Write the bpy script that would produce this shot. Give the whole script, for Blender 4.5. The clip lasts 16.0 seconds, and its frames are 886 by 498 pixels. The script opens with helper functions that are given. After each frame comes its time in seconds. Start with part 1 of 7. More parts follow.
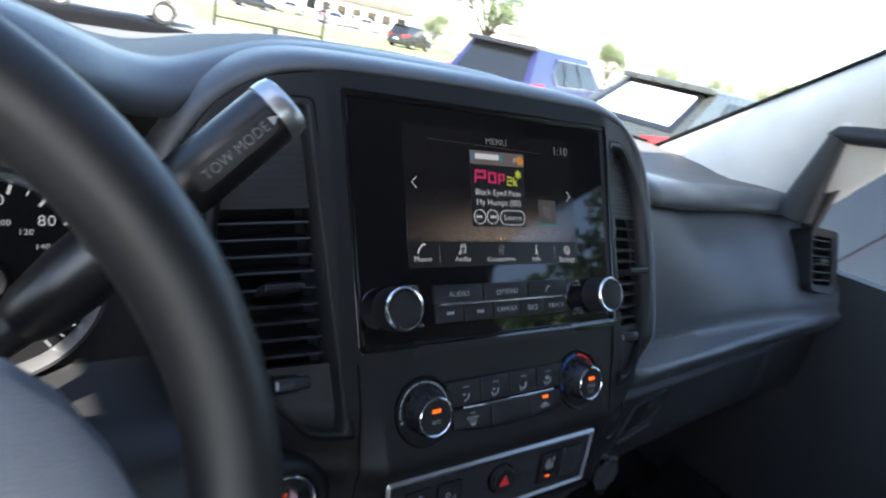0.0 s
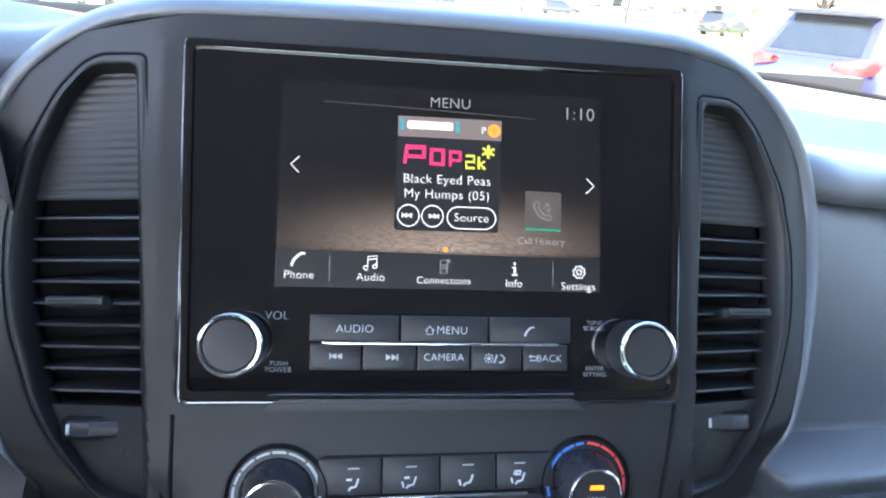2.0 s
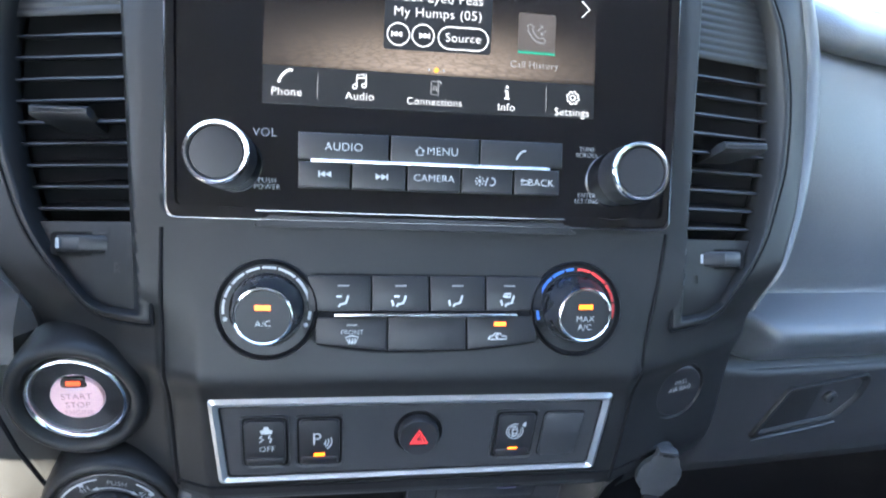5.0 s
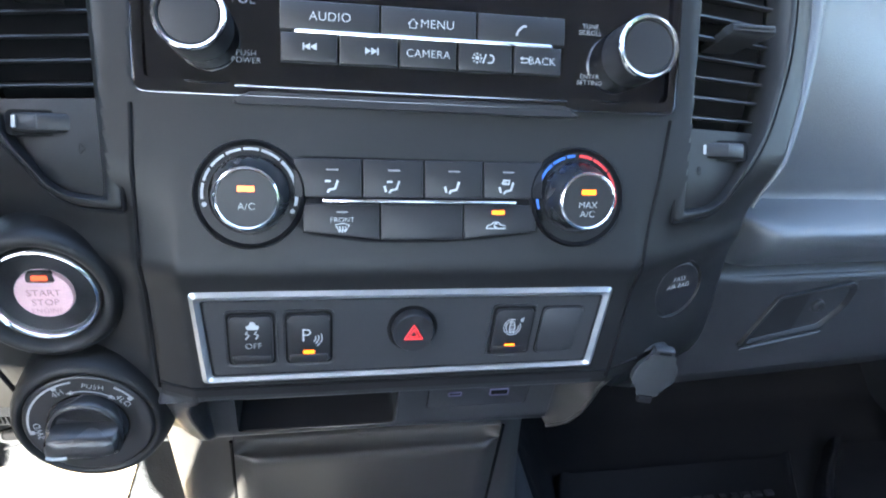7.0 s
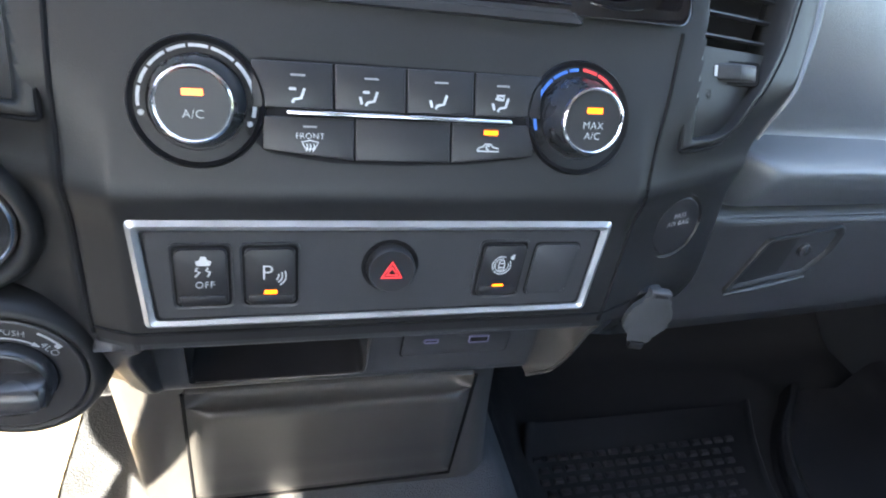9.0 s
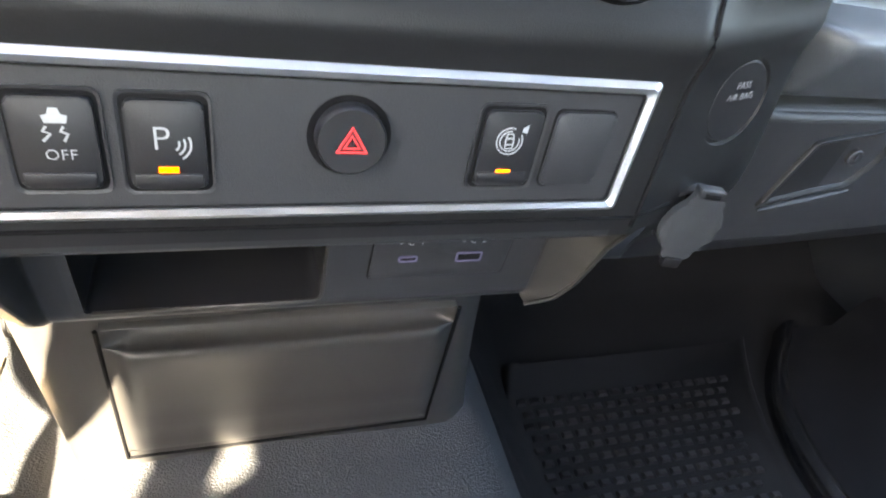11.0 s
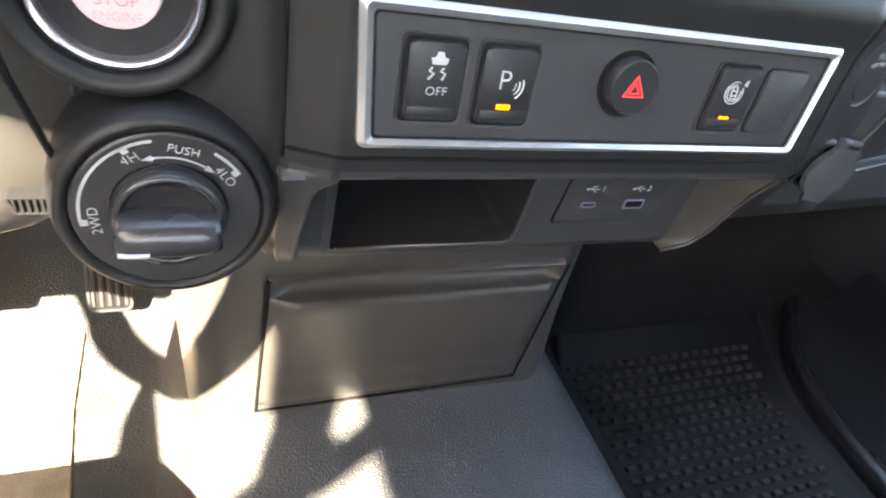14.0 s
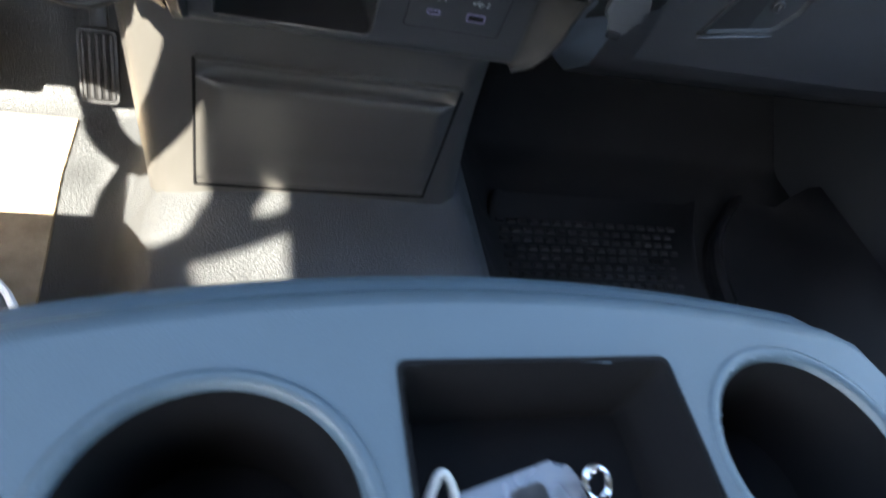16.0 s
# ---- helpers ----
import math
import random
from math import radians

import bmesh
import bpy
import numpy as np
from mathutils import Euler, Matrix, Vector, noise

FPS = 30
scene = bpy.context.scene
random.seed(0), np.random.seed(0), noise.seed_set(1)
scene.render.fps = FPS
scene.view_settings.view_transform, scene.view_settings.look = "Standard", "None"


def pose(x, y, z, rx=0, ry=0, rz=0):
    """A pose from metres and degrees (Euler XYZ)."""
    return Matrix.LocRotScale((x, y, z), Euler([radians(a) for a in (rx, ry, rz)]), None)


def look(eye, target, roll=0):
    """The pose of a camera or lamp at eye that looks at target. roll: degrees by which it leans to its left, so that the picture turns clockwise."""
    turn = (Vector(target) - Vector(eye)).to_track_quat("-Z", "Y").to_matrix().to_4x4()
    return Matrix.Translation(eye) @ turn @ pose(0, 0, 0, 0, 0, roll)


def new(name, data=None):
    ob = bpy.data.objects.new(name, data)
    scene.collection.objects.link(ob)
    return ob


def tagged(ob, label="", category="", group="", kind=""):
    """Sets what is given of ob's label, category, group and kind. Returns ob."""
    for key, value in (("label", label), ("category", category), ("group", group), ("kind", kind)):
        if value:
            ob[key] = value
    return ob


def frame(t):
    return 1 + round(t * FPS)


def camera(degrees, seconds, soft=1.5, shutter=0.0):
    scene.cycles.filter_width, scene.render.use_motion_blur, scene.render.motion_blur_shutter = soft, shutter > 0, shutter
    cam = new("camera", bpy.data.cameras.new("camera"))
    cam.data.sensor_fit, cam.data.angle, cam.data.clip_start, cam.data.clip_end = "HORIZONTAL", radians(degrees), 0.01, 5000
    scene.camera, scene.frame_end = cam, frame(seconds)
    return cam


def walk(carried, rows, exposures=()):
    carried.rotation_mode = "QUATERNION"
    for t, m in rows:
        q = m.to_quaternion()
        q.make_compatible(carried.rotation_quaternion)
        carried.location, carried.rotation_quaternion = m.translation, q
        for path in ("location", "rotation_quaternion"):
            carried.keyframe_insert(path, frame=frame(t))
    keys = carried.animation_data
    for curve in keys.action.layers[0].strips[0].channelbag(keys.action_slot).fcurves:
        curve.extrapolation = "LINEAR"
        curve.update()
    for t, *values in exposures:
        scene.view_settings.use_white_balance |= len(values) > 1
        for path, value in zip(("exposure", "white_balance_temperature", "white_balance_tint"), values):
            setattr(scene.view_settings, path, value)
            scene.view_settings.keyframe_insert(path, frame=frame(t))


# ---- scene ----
cam = camera(71.5, 16.0, soft=2.0, shutter=0.4)
PATH = [
    (0, (-0.336, -0.322, 1.421), (0.828, 1.171, 0.775), 12.6),
    (0.5, (-0.213, -0.327, 1.42), (0.603, 1.391, 0.804), 8.6),
    (1, (-0.135, -0.306, 1.415), (0.467, 1.494, 0.784), 7.2),
    (1.5, (-0.084, -0.268, 1.416), (0.334, 1.554, 0.705), 5.7),
    (2, (-0.048, -0.268, 1.404), (0.246, 1.551, 0.628), 4.6),
    (2.5, (-0.036, -0.284, 1.399), (0.215, 1.543, 0.626), 3.8),
    (3, (-0.032, -0.292, 1.394), (0.211, 1.537, 0.622), 3.8),
    (3.5, (-0.035, -0.294, 1.384), (0.222, 1.523, 0.589), 4.2),
    (4, (-0.037, -0.297, 1.371), (0.226, 1.504, 0.543), 4.5),
    (4.5, (-0.038, -0.296, 1.356), (0.233, 1.486, 0.489), 4.6),
    (5, (-0.04, -0.296, 1.338), (0.248, 1.462, 0.43), 4.9),
    (5.2, (-0.039, -0.297, 1.332), (0.25, 1.455, 0.41), 4.8),
    (7.5, (-0.056, -0.294, 1.287), (0.353, 1.357, 0.235), 6.9),
    (8, (-0.062, -0.285, 1.277), (0.377, 1.34, 0.197), 7.7),
    (10.3, (-0.037, -0.233, 1.224), (0.554, 1.255, 0.025), 11.8),
    (10.5, (-0.036, -0.225, 1.213), (0.558, 1.25, 0.001), 12.0),
    (11, (-0.035, -0.212, 1.191), (0.564, 1.226, -0.063), 12.4),
    (11.5, (-0.038, -0.201, 1.172), (0.58, 1.199, -0.116), 13.0),
    (12, (-0.044, -0.193, 1.151), (0.595, 1.174, -0.162), 14.0),
    (12.5, (-0.064, -0.193, 1.153), (0.6, 1.152, -0.17), 14.7),
    (13, (-0.104, -0.198, 1.155), (0.6, 1.165, -0.128), 14.7),
    (13.5, (-0.138, -0.225, 1.172), (0.585, 1.162, -0.074), 14.2),
    (14, (-0.165, -0.233, 1.175), (0.562, 1.174, -0.046), 14.9),
    (14.5, (-0.173, -0.261, 1.188), (0.526, 1.163, -0.029), 15.7),
    (15, (-0.163, -0.296, 1.196), (0.526, 1.114, -0.044), 16.5),
    (15.5, (-0.134, -0.343, 1.203), (0.531, 1.007, -0.115), 18.4),
    (16, (-0.079, -0.383, 1.208), (0.532, 0.835, -0.256), 22.6),
]
EXPOSURES = [(0, 2.2, 6500, 10), (1.0, 2.35, 6600, 10), (1.5, 2.65, 6500, 11), (2.0, 3.85, 6300, 10), (3.5, 4.05, 6200, 9), (5.0, 4.4, 6300, 6), (7.5, 4.4, 6400, 6), (8.2, 4.4, 6650, 7),
             (10.5, 4.62, 8000, 9), (12.5, 5.0, 8800, 11), (13.5, 4.95, 8600, 11), (14.5, 4.4, 8200, 10), (15.5, 4.25, 7400, 9), (16, 3.8, 7000, 6)]
walk(cam, [(t, look(eye, target, roll)) for t, eye, target, roll in PATH], EXPOSURES)

# ---- light ----
world = bpy.data.worlds.new("sky")
scene.world = world
world.use_nodes = True
nt = world.node_tree
sky = nt.nodes.new("ShaderNodeTexSky")
sky.sky_type = "NISHITA"
sky.sun_disc = False
SUN_TO = Vector((-0.61, -0.98, 1.0)).normalized()
sky.sun_elevation = math.asin(SUN_TO.z)
sky.sun_rotation = math.atan2(SUN_TO.x, SUN_TO.y)
nt.links.new(sky.outputs[0], nt.nodes["Background"].inputs[0])
nt.nodes["Background"].inputs[1].default_value = 0.15
sun_data = bpy.data.lights.new("sun", "SUN")
sun_data.energy, sun_data.angle, sun_data.color = 5.0, radians(0.5), (1.0, 0.94, 0.84)
sun = new("sun", sun_data)
sun.matrix_world = look(SUN_TO * 30, (0, 0, 0))

# ---- mesh helpers ----
STACK = pose(0, 0, 1.2, -27.5)          # the centre stack leans back
SWITCH = pose(-0.003, -0.0372, 1.0862, -9)  # the switch row stands steeper


def empty(name, m, label, category, group="", kind=""):
    ob = new(name)
    ob.empty_display_size = 0.02
    ob.matrix_world = m
    return tagged(ob, label, category, group, kind)


def finish(bm, name, material, angle=0.6):
    bmesh.ops.recalc_face_normals(bm, faces=bm.faces)
    for f in bm.faces:
        f.smooth = True
    for e in bm.edges:
        if len(e.link_faces) == 2 and e.calc_face_angle(0) > angle:
            e.smooth = False
    me = bpy.data.meshes.new(name)
    bm.to_mesh(me)
    bm.free()
    me.materials.append(material)
    return me


def part(name, bm, material, parent, label="", m=None, angle=0.6):
    ob = new(name, finish(bm, name, material, angle))
    ob.parent = parent
    if m is not None:
        ob.matrix_basis = m
    return tagged(ob, label)


def mesh_thing(name, bm, material, label, category, kind="", group="", m=None, angle=0.6):
    ob = new(name, finish(bm, name, material, angle))
    if m is not None:
        ob.matrix_world = m
    return tagged(ob, label, category, group, kind)


def surf(rows, bm=None, closed=False):
    """A skin over rows of points."""
    bm = bm or bmesh.new()
    vs = [[bm.verts.new(p) for p in row] for row in rows]
    n = len(vs[0])
    for a, b in zip(vs, vs[1:]):
        for i in range(n if closed else n - 1):
            j = (i + 1) % n
            bm.faces.new((a[i], a[j], b[j], b[i]))
    return bm


def cap(bm, pts):
    bm.faces.new([bm.verts.new(p) for p in pts])


def box(x0, x1, y0, y1, z0, z1, r=0.0, seg=2, bm=None):
    own = bmesh.new()
    bmesh.ops.create_cube(own, size=1)
    for v in own.verts:
        v.co = ((x0 + x1) / 2 + v.co.x * (x1 - x0), (y0 + y1) / 2 + v.co.y * (y1 - y0), (z0 + z1) / 2 + v.co.z * (z1 - z0))
    if r:
        bmesh.ops.bevel(own, geom=own.edges[:], offset=r, segments=seg, affect="EDGES", profile=0.5)
    return join(bm, own)


def join(bm, own):
    if bm is None:
        return own
    me = bpy.data.meshes.new("joined")
    own.to_mesh(me)
    own.free()
    bm.from_mesh(me)
    bpy.data.meshes.remove(me)
    return bm


def rounded(pts, r, n=4):
    """A polygon with rounded corners; r is one radius or one for each corner."""
    out = []
    for i, p in enumerate(pts):
        p, a, b = Vector(p), Vector(pts[i - 1]), Vector(pts[(i + 1) % len(pts)])
        rr = r[i] if isinstance(r, (list, tuple)) else r
        da, db = (a - p), (b - p)
        k = min(rr, da.length * 0.45, db.length * 0.45)
        s, e = p + da.normalized() * k, p + db.normalized() * k
        for j in range(n + 1):
            t = j / n
            out.append(((1 - t) ** 2) * s + 2 * t * (1 - t) * p + t * t * e)
    return [(v.x, v.y) for v in out]


def prism(outline, y0, y1, bevel=0.0, seg=2, bm=None):
    """An outline in x, z, made thick from its front y0 to its back y1; the front edge is rounded."""
    own = bmesh.new()
    front = [own.verts.new((x, y0, z)) for x, z in outline]
    back = [own.verts.new((x, y1, z)) for x, z in outline]
    f = own.faces.new(front)
    own.faces.new(back[::-1])
    n = len(front)
    for i in range(n):
        own.faces.new((front[i], back[i], back[(i + 1) % n], front[(i + 1) % n]))
    if bevel:
        bmesh.ops.bevel(own, geom=list(f.edges), offset=bevel, segments=seg, affect="EDGES", profile=0.5)
    return join(bm, own)


def ring(outer, inner, y0, y1, bm=None, y_in=None):
    """A flat frame between two outlines with the same count of points."""
    n = len(outer)
    yi = y0 if y_in is None else y_in
    rows = [[(x, y1, z) for x, z in outer], [(x, y0, z) for x, z in outer], [(x, yi, z) for x, z in inner], [(x, y1, z) for x, z in inner]]
    rows.append(rows[0])
    own = surf(rows, closed=True)
    bmesh.ops.remove_doubles(own, verts=own.verts, dist=1e-6)
    return join(bm, own)


def lathe(profile, seg=48, bm=None, a0=0.0, a1=360.0, shut=True):
    """Turned round the y axis: rows of radius, y."""
    own = bmesh.new()
    closed = a1 - a0 >= 360
    k = seg if closed else seg + 1
    rows = []
    for r, y in profile:
        rows.append([(r * math.cos(radians(a0 + (a1 - a0) * i / seg)), y, r * math.sin(radians(a0 + (a1 - a0) * i / seg))) for i in range(k)])
    surf(rows, own, closed=closed)
    if closed and shut:
        for row in (0, -1):
            if profile[row][0] > 1e-5:
                own.faces.new([own.verts.new(p) for p in rows[row]])
        bmesh.ops.remove_doubles(own, verts=own.verts, dist=1e-7)
    return join(bm, own)


def tube(pts, r, seg=10, bm=None, caps=True):
    own = bmesh.new()
    pts = [Vector(p) for p in pts]
    rows = []
    up = Vector((0.13, 0.31, 0.94))
    for i, p in enumerate(pts):
        d = (pts[min(i + 1, len(pts) - 1)] - pts[max(i - 1, 0)]).normalized()
        a = d.cross(up).normalized()
        b = d.cross(a)
        rr = r[i] if isinstance(r, (list, tuple)) else r
        rows.append([p + rr * (a * math.cos(2 * math.pi * k / seg) + b * math.sin(2 * math.pi * k / seg)) for k in range(seg)])
    surf(rows, own, closed=True)
    if caps:
        cap(own, rows[0])
        cap(own, rows[-1])
        bmesh.ops.remove_doubles(own, verts=own.verts, dist=1e-7)
    return join(bm, own)


def arc(cx, cz, r, a0, a1, n=16):
    return [(cx + r * math.cos(radians(a0 + (a1 - a0) * i / n)), cz + r * math.sin(radians(a0 + (a1 - a0) * i / n))) for i in range(n + 1)]


def strokes(lines, width, y, bm=None, depth=0.0003):
    """Raised flat lines in x, z: a printed mark."""
    own = bmesh.new()
    for line in lines:
        shut = line[0] == line[-1] and len(line) > 2
        pts = [Vector(p) for p in line]
        L, R = [], []
        for i, p in enumerate(pts):
            if shut and i in (0, len(pts) - 1):
                d = (pts[1] - pts[-2]).normalized()
            else:
                d = (pts[min(i + 1, len(pts) - 1)] - pts[max(i - 1, 0)]).normalized()
            nrm = Vector((-d.y, d.x)) * width / 2
            L.append(p + nrm)
            R.append(p - nrm)
        surf([[(q.x, y, q.y) for q in L], [(q.x, y, q.y) for q in R]], own)
    ext = bmesh.ops.extrude_face_region(own, geom=own.faces[:])
    for v in [g for g in ext["geom"] if isinstance(g, bmesh.types.BMVert)]:
        v.co.y += depth
    return join(bm, own)


def patch(outlines, y, depth=0.0003, bm=None):
    for o in outlines:
        bm = prism(o, y, y + depth, bm=bm)
    return bm


def lettering(name, body, size, parent, m, material, align="CENTER", label="", wide=1.0):
    """Printed words on a surface whose front looks along -y."""
    cu = bpy.data.curves.new(name, "FONT")
    cu.body, cu.size, cu.align_x, cu.align_y, cu.extrude = body, size, align, "CENTER", 0.00008
    cu.resolution_u = 4
    cu.offset, cu.space_character = -0.011 * size, 1.06
    tmp = new("tmp", cu)
    me = bpy.data.meshes.new_from_object(tmp.evaluated_get(bpy.context.evaluated_depsgraph_get()))
    bpy.data.objects.remove(tmp)
    me.transform(pose(0, 0, 0, 90) @ Matrix.Diagonal((wide, 1, 1, 1)))
    me.materials.clear()
    me.materials.append(material)
    ob = new(name, me)
    ob.parent = parent
    ob.matrix_basis = m
    return tagged(ob, label)


def at(x, y, z):
    return Matrix.Translation((x, y, z))


# ---- materials ----
def material(name, base, rough=0.5, metal=0.0, grain=0.0, grain_size=900.0, vary=0.15, vary_size=9.0, coat=0.0, spec=0.5, tint=None, dust=0.0):
    m = bpy.data.materials.new(name)
    m.use_nodes = True
    t = m.node_tree
    b = t.nodes["Principled BSDF"]
    b.inputs["Metallic"].default_value = metal
    b.inputs["Specular IOR Level"].default_value = spec
    b.inputs["Coat Weight"].default_value = coat
    b.inputs["Coat Roughness"].default_value = 0.04
    co = t.nodes.new("ShaderNodeTexCoord")
    n1 = t.nodes.new("ShaderNodeTexNoise")
    n1.inputs["Scale"].default_value, n1.inputs["Detail"].default_value = vary_size, 4
    t.links.new(co.outputs["Object"], n1.inputs["Vector"])
    n2 = t.nodes.new("ShaderNodeTexNoise")
    n2.inputs["Scale"].default_value, n2.inputs["Detail"].default_value = grain_size, 2
    t.links.new(co.outputs["Object"], n2.inputs["Vector"])
    ramp = t.nodes.new("ShaderNodeMapRange")
    ramp.inputs["From Min"].default_value, ramp.inputs["From Max"].default_value = 0.3, 0.7
    ramp.inputs["To Min"].default_value, ramp.inputs["To Max"].default_value = 1 - vary, 1 + vary
    t.links.new(n1.outputs["Fac"], ramp.inputs["Value"])
    ramp2 = t.nodes.new("ShaderNodeMapRange")
    ramp2.inputs["From Min"].default_value, ramp2.inputs["From Max"].default_value = 0.3, 0.7
    ramp2.inputs["To Min"].default_value, ramp2.inputs["To Max"].default_value = 1 - vary * 0.6, 1 + vary * 0.6
    t.links.new(n2.outputs["Fac"], ramp2.inputs["Value"])
    mul = t.nodes.new("ShaderNodeMath")
    mul.operation = "MULTIPLY"
    t.links.new(ramp.outputs[0], mul.inputs[0])
    t.links.new(ramp2.outputs[0], mul.inputs[1])
    vm = t.nodes.new("ShaderNodeVectorMath")
    vm.operation = "SCALE"
    vm.inputs[0].default_value = base[:3]
    t.links.new(mul.outputs[0], vm.inputs["Scale"])
    t.links.new(vm.outputs[0], b.inputs["Base Color"])
    rr = t.nodes.new("ShaderNodeMapRange")
    rr.inputs["From Min"].default_value, rr.inputs["From Max"].default_value = 0.3, 0.7
    rr.inputs["To Min"].default_value, rr.inputs["To Max"].default_value = max(rough * (1 - vary), 0.02), min(rough * (1 + vary), 1)
    t.links.new(n1.outputs["Fac"], rr.inputs["Value"])
    t.links.new(rr.outputs[0], b.inputs["Roughness"])
    if grain:
        v = t.nodes.new("ShaderNodeTexVoronoi")
        v.inputs["Scale"].default_value = grain_size
        t.links.new(co.outputs["Object"], v.inputs["Vector"])
        add = t.nodes.new("ShaderNodeMath")
        add.operation = "ADD"
        t.links.new(v.outputs["Distance"], add.inputs[0])
        t.links.new(n2.outputs["Fac"], add.inputs[1])
        bump = t.nodes.new("ShaderNodeBump")
        bump.inputs["Strength"].default_value, bump.inputs["Distance"].default_value = min(grain, 1.0), 0.6 / grain_size
        t.links.new(add.outputs[0], bump.inputs["Height"])
        t.links.new(bump.outputs[0], b.inputs["Normal"])
    return m


def glowing(name, colour, strength):
    m = bpy.data.materials.new(name)
    m.use_nodes = True
    b = m.node_tree.nodes["Principled BSDF"]
    b.inputs["Base Color"].default_value = (*[c * 0.02 for c in colour], 1)
    b.inputs["Emission Color"].default_value = (*colour, 1)
    b.inputs["Emission Strength"].default_value = strength
    b.inputs["Roughness"].default_value = 0.3
    return m


def clear_glass(name, tint=(1, 1, 1), gloss=0.5):
    m = bpy.data.materials.new(name)
    m.use_nodes = True
    t = m.node_tree
    t.nodes.remove(t.nodes["Principled BSDF"])
    tr = t.nodes.new("ShaderNodeBsdfTransparent")
    tr.inputs[0].default_value = (*tint, 1)
    gl = t.nodes.new("ShaderNodeBsdfGlossy")
    gl.inputs["Roughness"].default_value = 0.02
    mx = t.nodes.new("ShaderNodeMixShader")
    mx.inputs[0].default_value = 0.04
    t.links.new(tr.outputs[0], mx.inputs[1])
    t.links.new(gl.outputs[0], mx.inputs[2])
    t.links.new(mx.outputs[0], t.nodes["Material Output"].inputs[0])
    return m


UI = 0.112
CHAR = material("charcoal_plastic", (0.0118, 0.0122, 0.0134), 0.42, grain=0.18, grain_size=2000, vary=0.12, spec=0.25)
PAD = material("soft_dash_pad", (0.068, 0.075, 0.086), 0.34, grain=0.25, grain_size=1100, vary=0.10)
# the dash top's sunlight is put into this paler base
PAD_TOP = material("dash_top_sunlit", (0.13, 0.125, 0.115), 0.6, grain=0.5, grain_size=1100, vary=0.10)
SATIN = material("satin_charcoal", (0.025, 0.026, 0.029), 0.38, grain=0.2, grain_size=1800, vary=0.08, spec=0.32)
DARK = material("dark_plastic", (0.014, 0.014, 0.016), 0.42, grain=0.2, grain_size=1600, vary=0.12)
# near-black that puts the shade of wells and gaps into colour; also plain trim
VOID = material("shade_and_trim_black", (0.004, 0.004, 0.005), 0.8, vary=0.2, spec=0.15)
LOWER = material("lower_console_plastic", (0.052, 0.050, 0.048), 0.38, grain=0.16, grain_size=1600, vary=0.10)
BUTTON = material("button_plastic", (0.013, 0.013, 0.015), 0.40, grain=0.15, grain_size=2200, vary=0.08, spec=0.32)
PIANO = material("piano_black", (0.004, 0.004, 0.005), 0.06, vary=0.25, vary_size=30, coat=0.6, spec=0.6)
GLASS = material("display_glass", (0.004, 0.004, 0.005), 0.04, vary=0.2, vary_size=20, spec=0.6)
DARKCHROME = material("dark_chrome", (0.11, 0.11, 0.12), 0.18, metal=1.0, vary=0.2)
CHROME = material("chrome", (0.80, 0.81, 0.84), 0.16, metal=1.0, vary=0.2, vary_size=60)
SILVER = material("satin_silver", (0.46, 0.47, 0.49), 0.30, metal=0.85, vary=0.08, vary_size=40, grain=0.1, grain_size=3000)
PRINT = material("grey_print", (0.32, 0.33, 0.34), 0.6, vary=0.1)
PRINT_DIM = material("dim_grey_print", (0.20, 0.20, 0.21), 0.6, vary=0.1)
PRINT_DARK = material("dark_print", (0.010, 0.010, 0.010), 0.6, vary=0.1)
RED_PRINT = material("red_print", (0.62, 0.03, 0.03), 0.5, vary=0.1)
BLUE_PRINT = material("blue_print", (0.03, 0.12, 0.42), 0.5, vary=0.1)
PINK = material("pink_button", (0.62, 0.40, 0.42), 0.42, vary=0.08, vary_size=60)
LEATHER = material("wheel_leather", (0.010, 0.010, 0.011), 0.45, grain=0.12, grain_size=1500, vary=0.12, vary_size=14)
RUBBER = material("black_rubber", (0.006, 0.006, 0.007), 0.55, spec=0.2, grain=0.3, grain_size=900, vary=0.2, vary_size=12)
CARPET = material("grained_vinyl_floor", (0.050, 0.053, 0.058), 0.46, grain=0.95, grain_size=620, vary=0.22, vary_size=14, spec=0.5)
MATCLOTH = material("carpet_mat", (0.37, 0.30, 0.22), 0.95, grain=0.8, grain_size=900, vary=0.25, vary_size=30, spec=0.1)
# the blue of the reflected sky is put into this base colour
CONSOLE = material("sky_tinted_console", (0.044, 0.068, 0.086), 0.38, grain=0.12, grain_size=900, vary=0.08)
SEAT = material("seat_cloth", (0.10, 0.10, 0.105), 0.85, grain=0.7, grain_size=900, vary=0.15)
THREAD = material("pale_thread", (0.62, 0.61, 0.58), 0.7, vary=0.1)
TRIM = material("pale_pillar_trim", (0.80, 0.78, 0.74), 0.8, grain=0.3, grain_size=900, vary=0.08)
AMBER = glowing("amber_light", (1.0, 0.14, 0.006), 0.42)
REDLIT = glowing("red_light", (1.0, 0.10, 0.03), 0.13)
UI_WHITE = glowing("ui_white", (0.95, 0.95, 1.0), UI)
UI_GREY = glowing("ui_grey", (0.60, 0.60, 0.64), UI * 0.45)
UI_PINK = glowing("ui_pink", (1.0, 0.05, 0.22), UI * 0.8)
UI_YELLOW = glowing("ui_yellow", (0.86, 0.95, 0.10), UI * 0.85)
UI_ORANGE = glowing("ui_orange", (1.0, 0.42, 0.06), UI * 0.9)
UI_BAND = glowing("ui_band", (0.62, 0.50, 0.48), UI * 0.30)
UI_CARD = glowing("ui_card", (0.22, 0.23, 0.26), UI * 0.035)
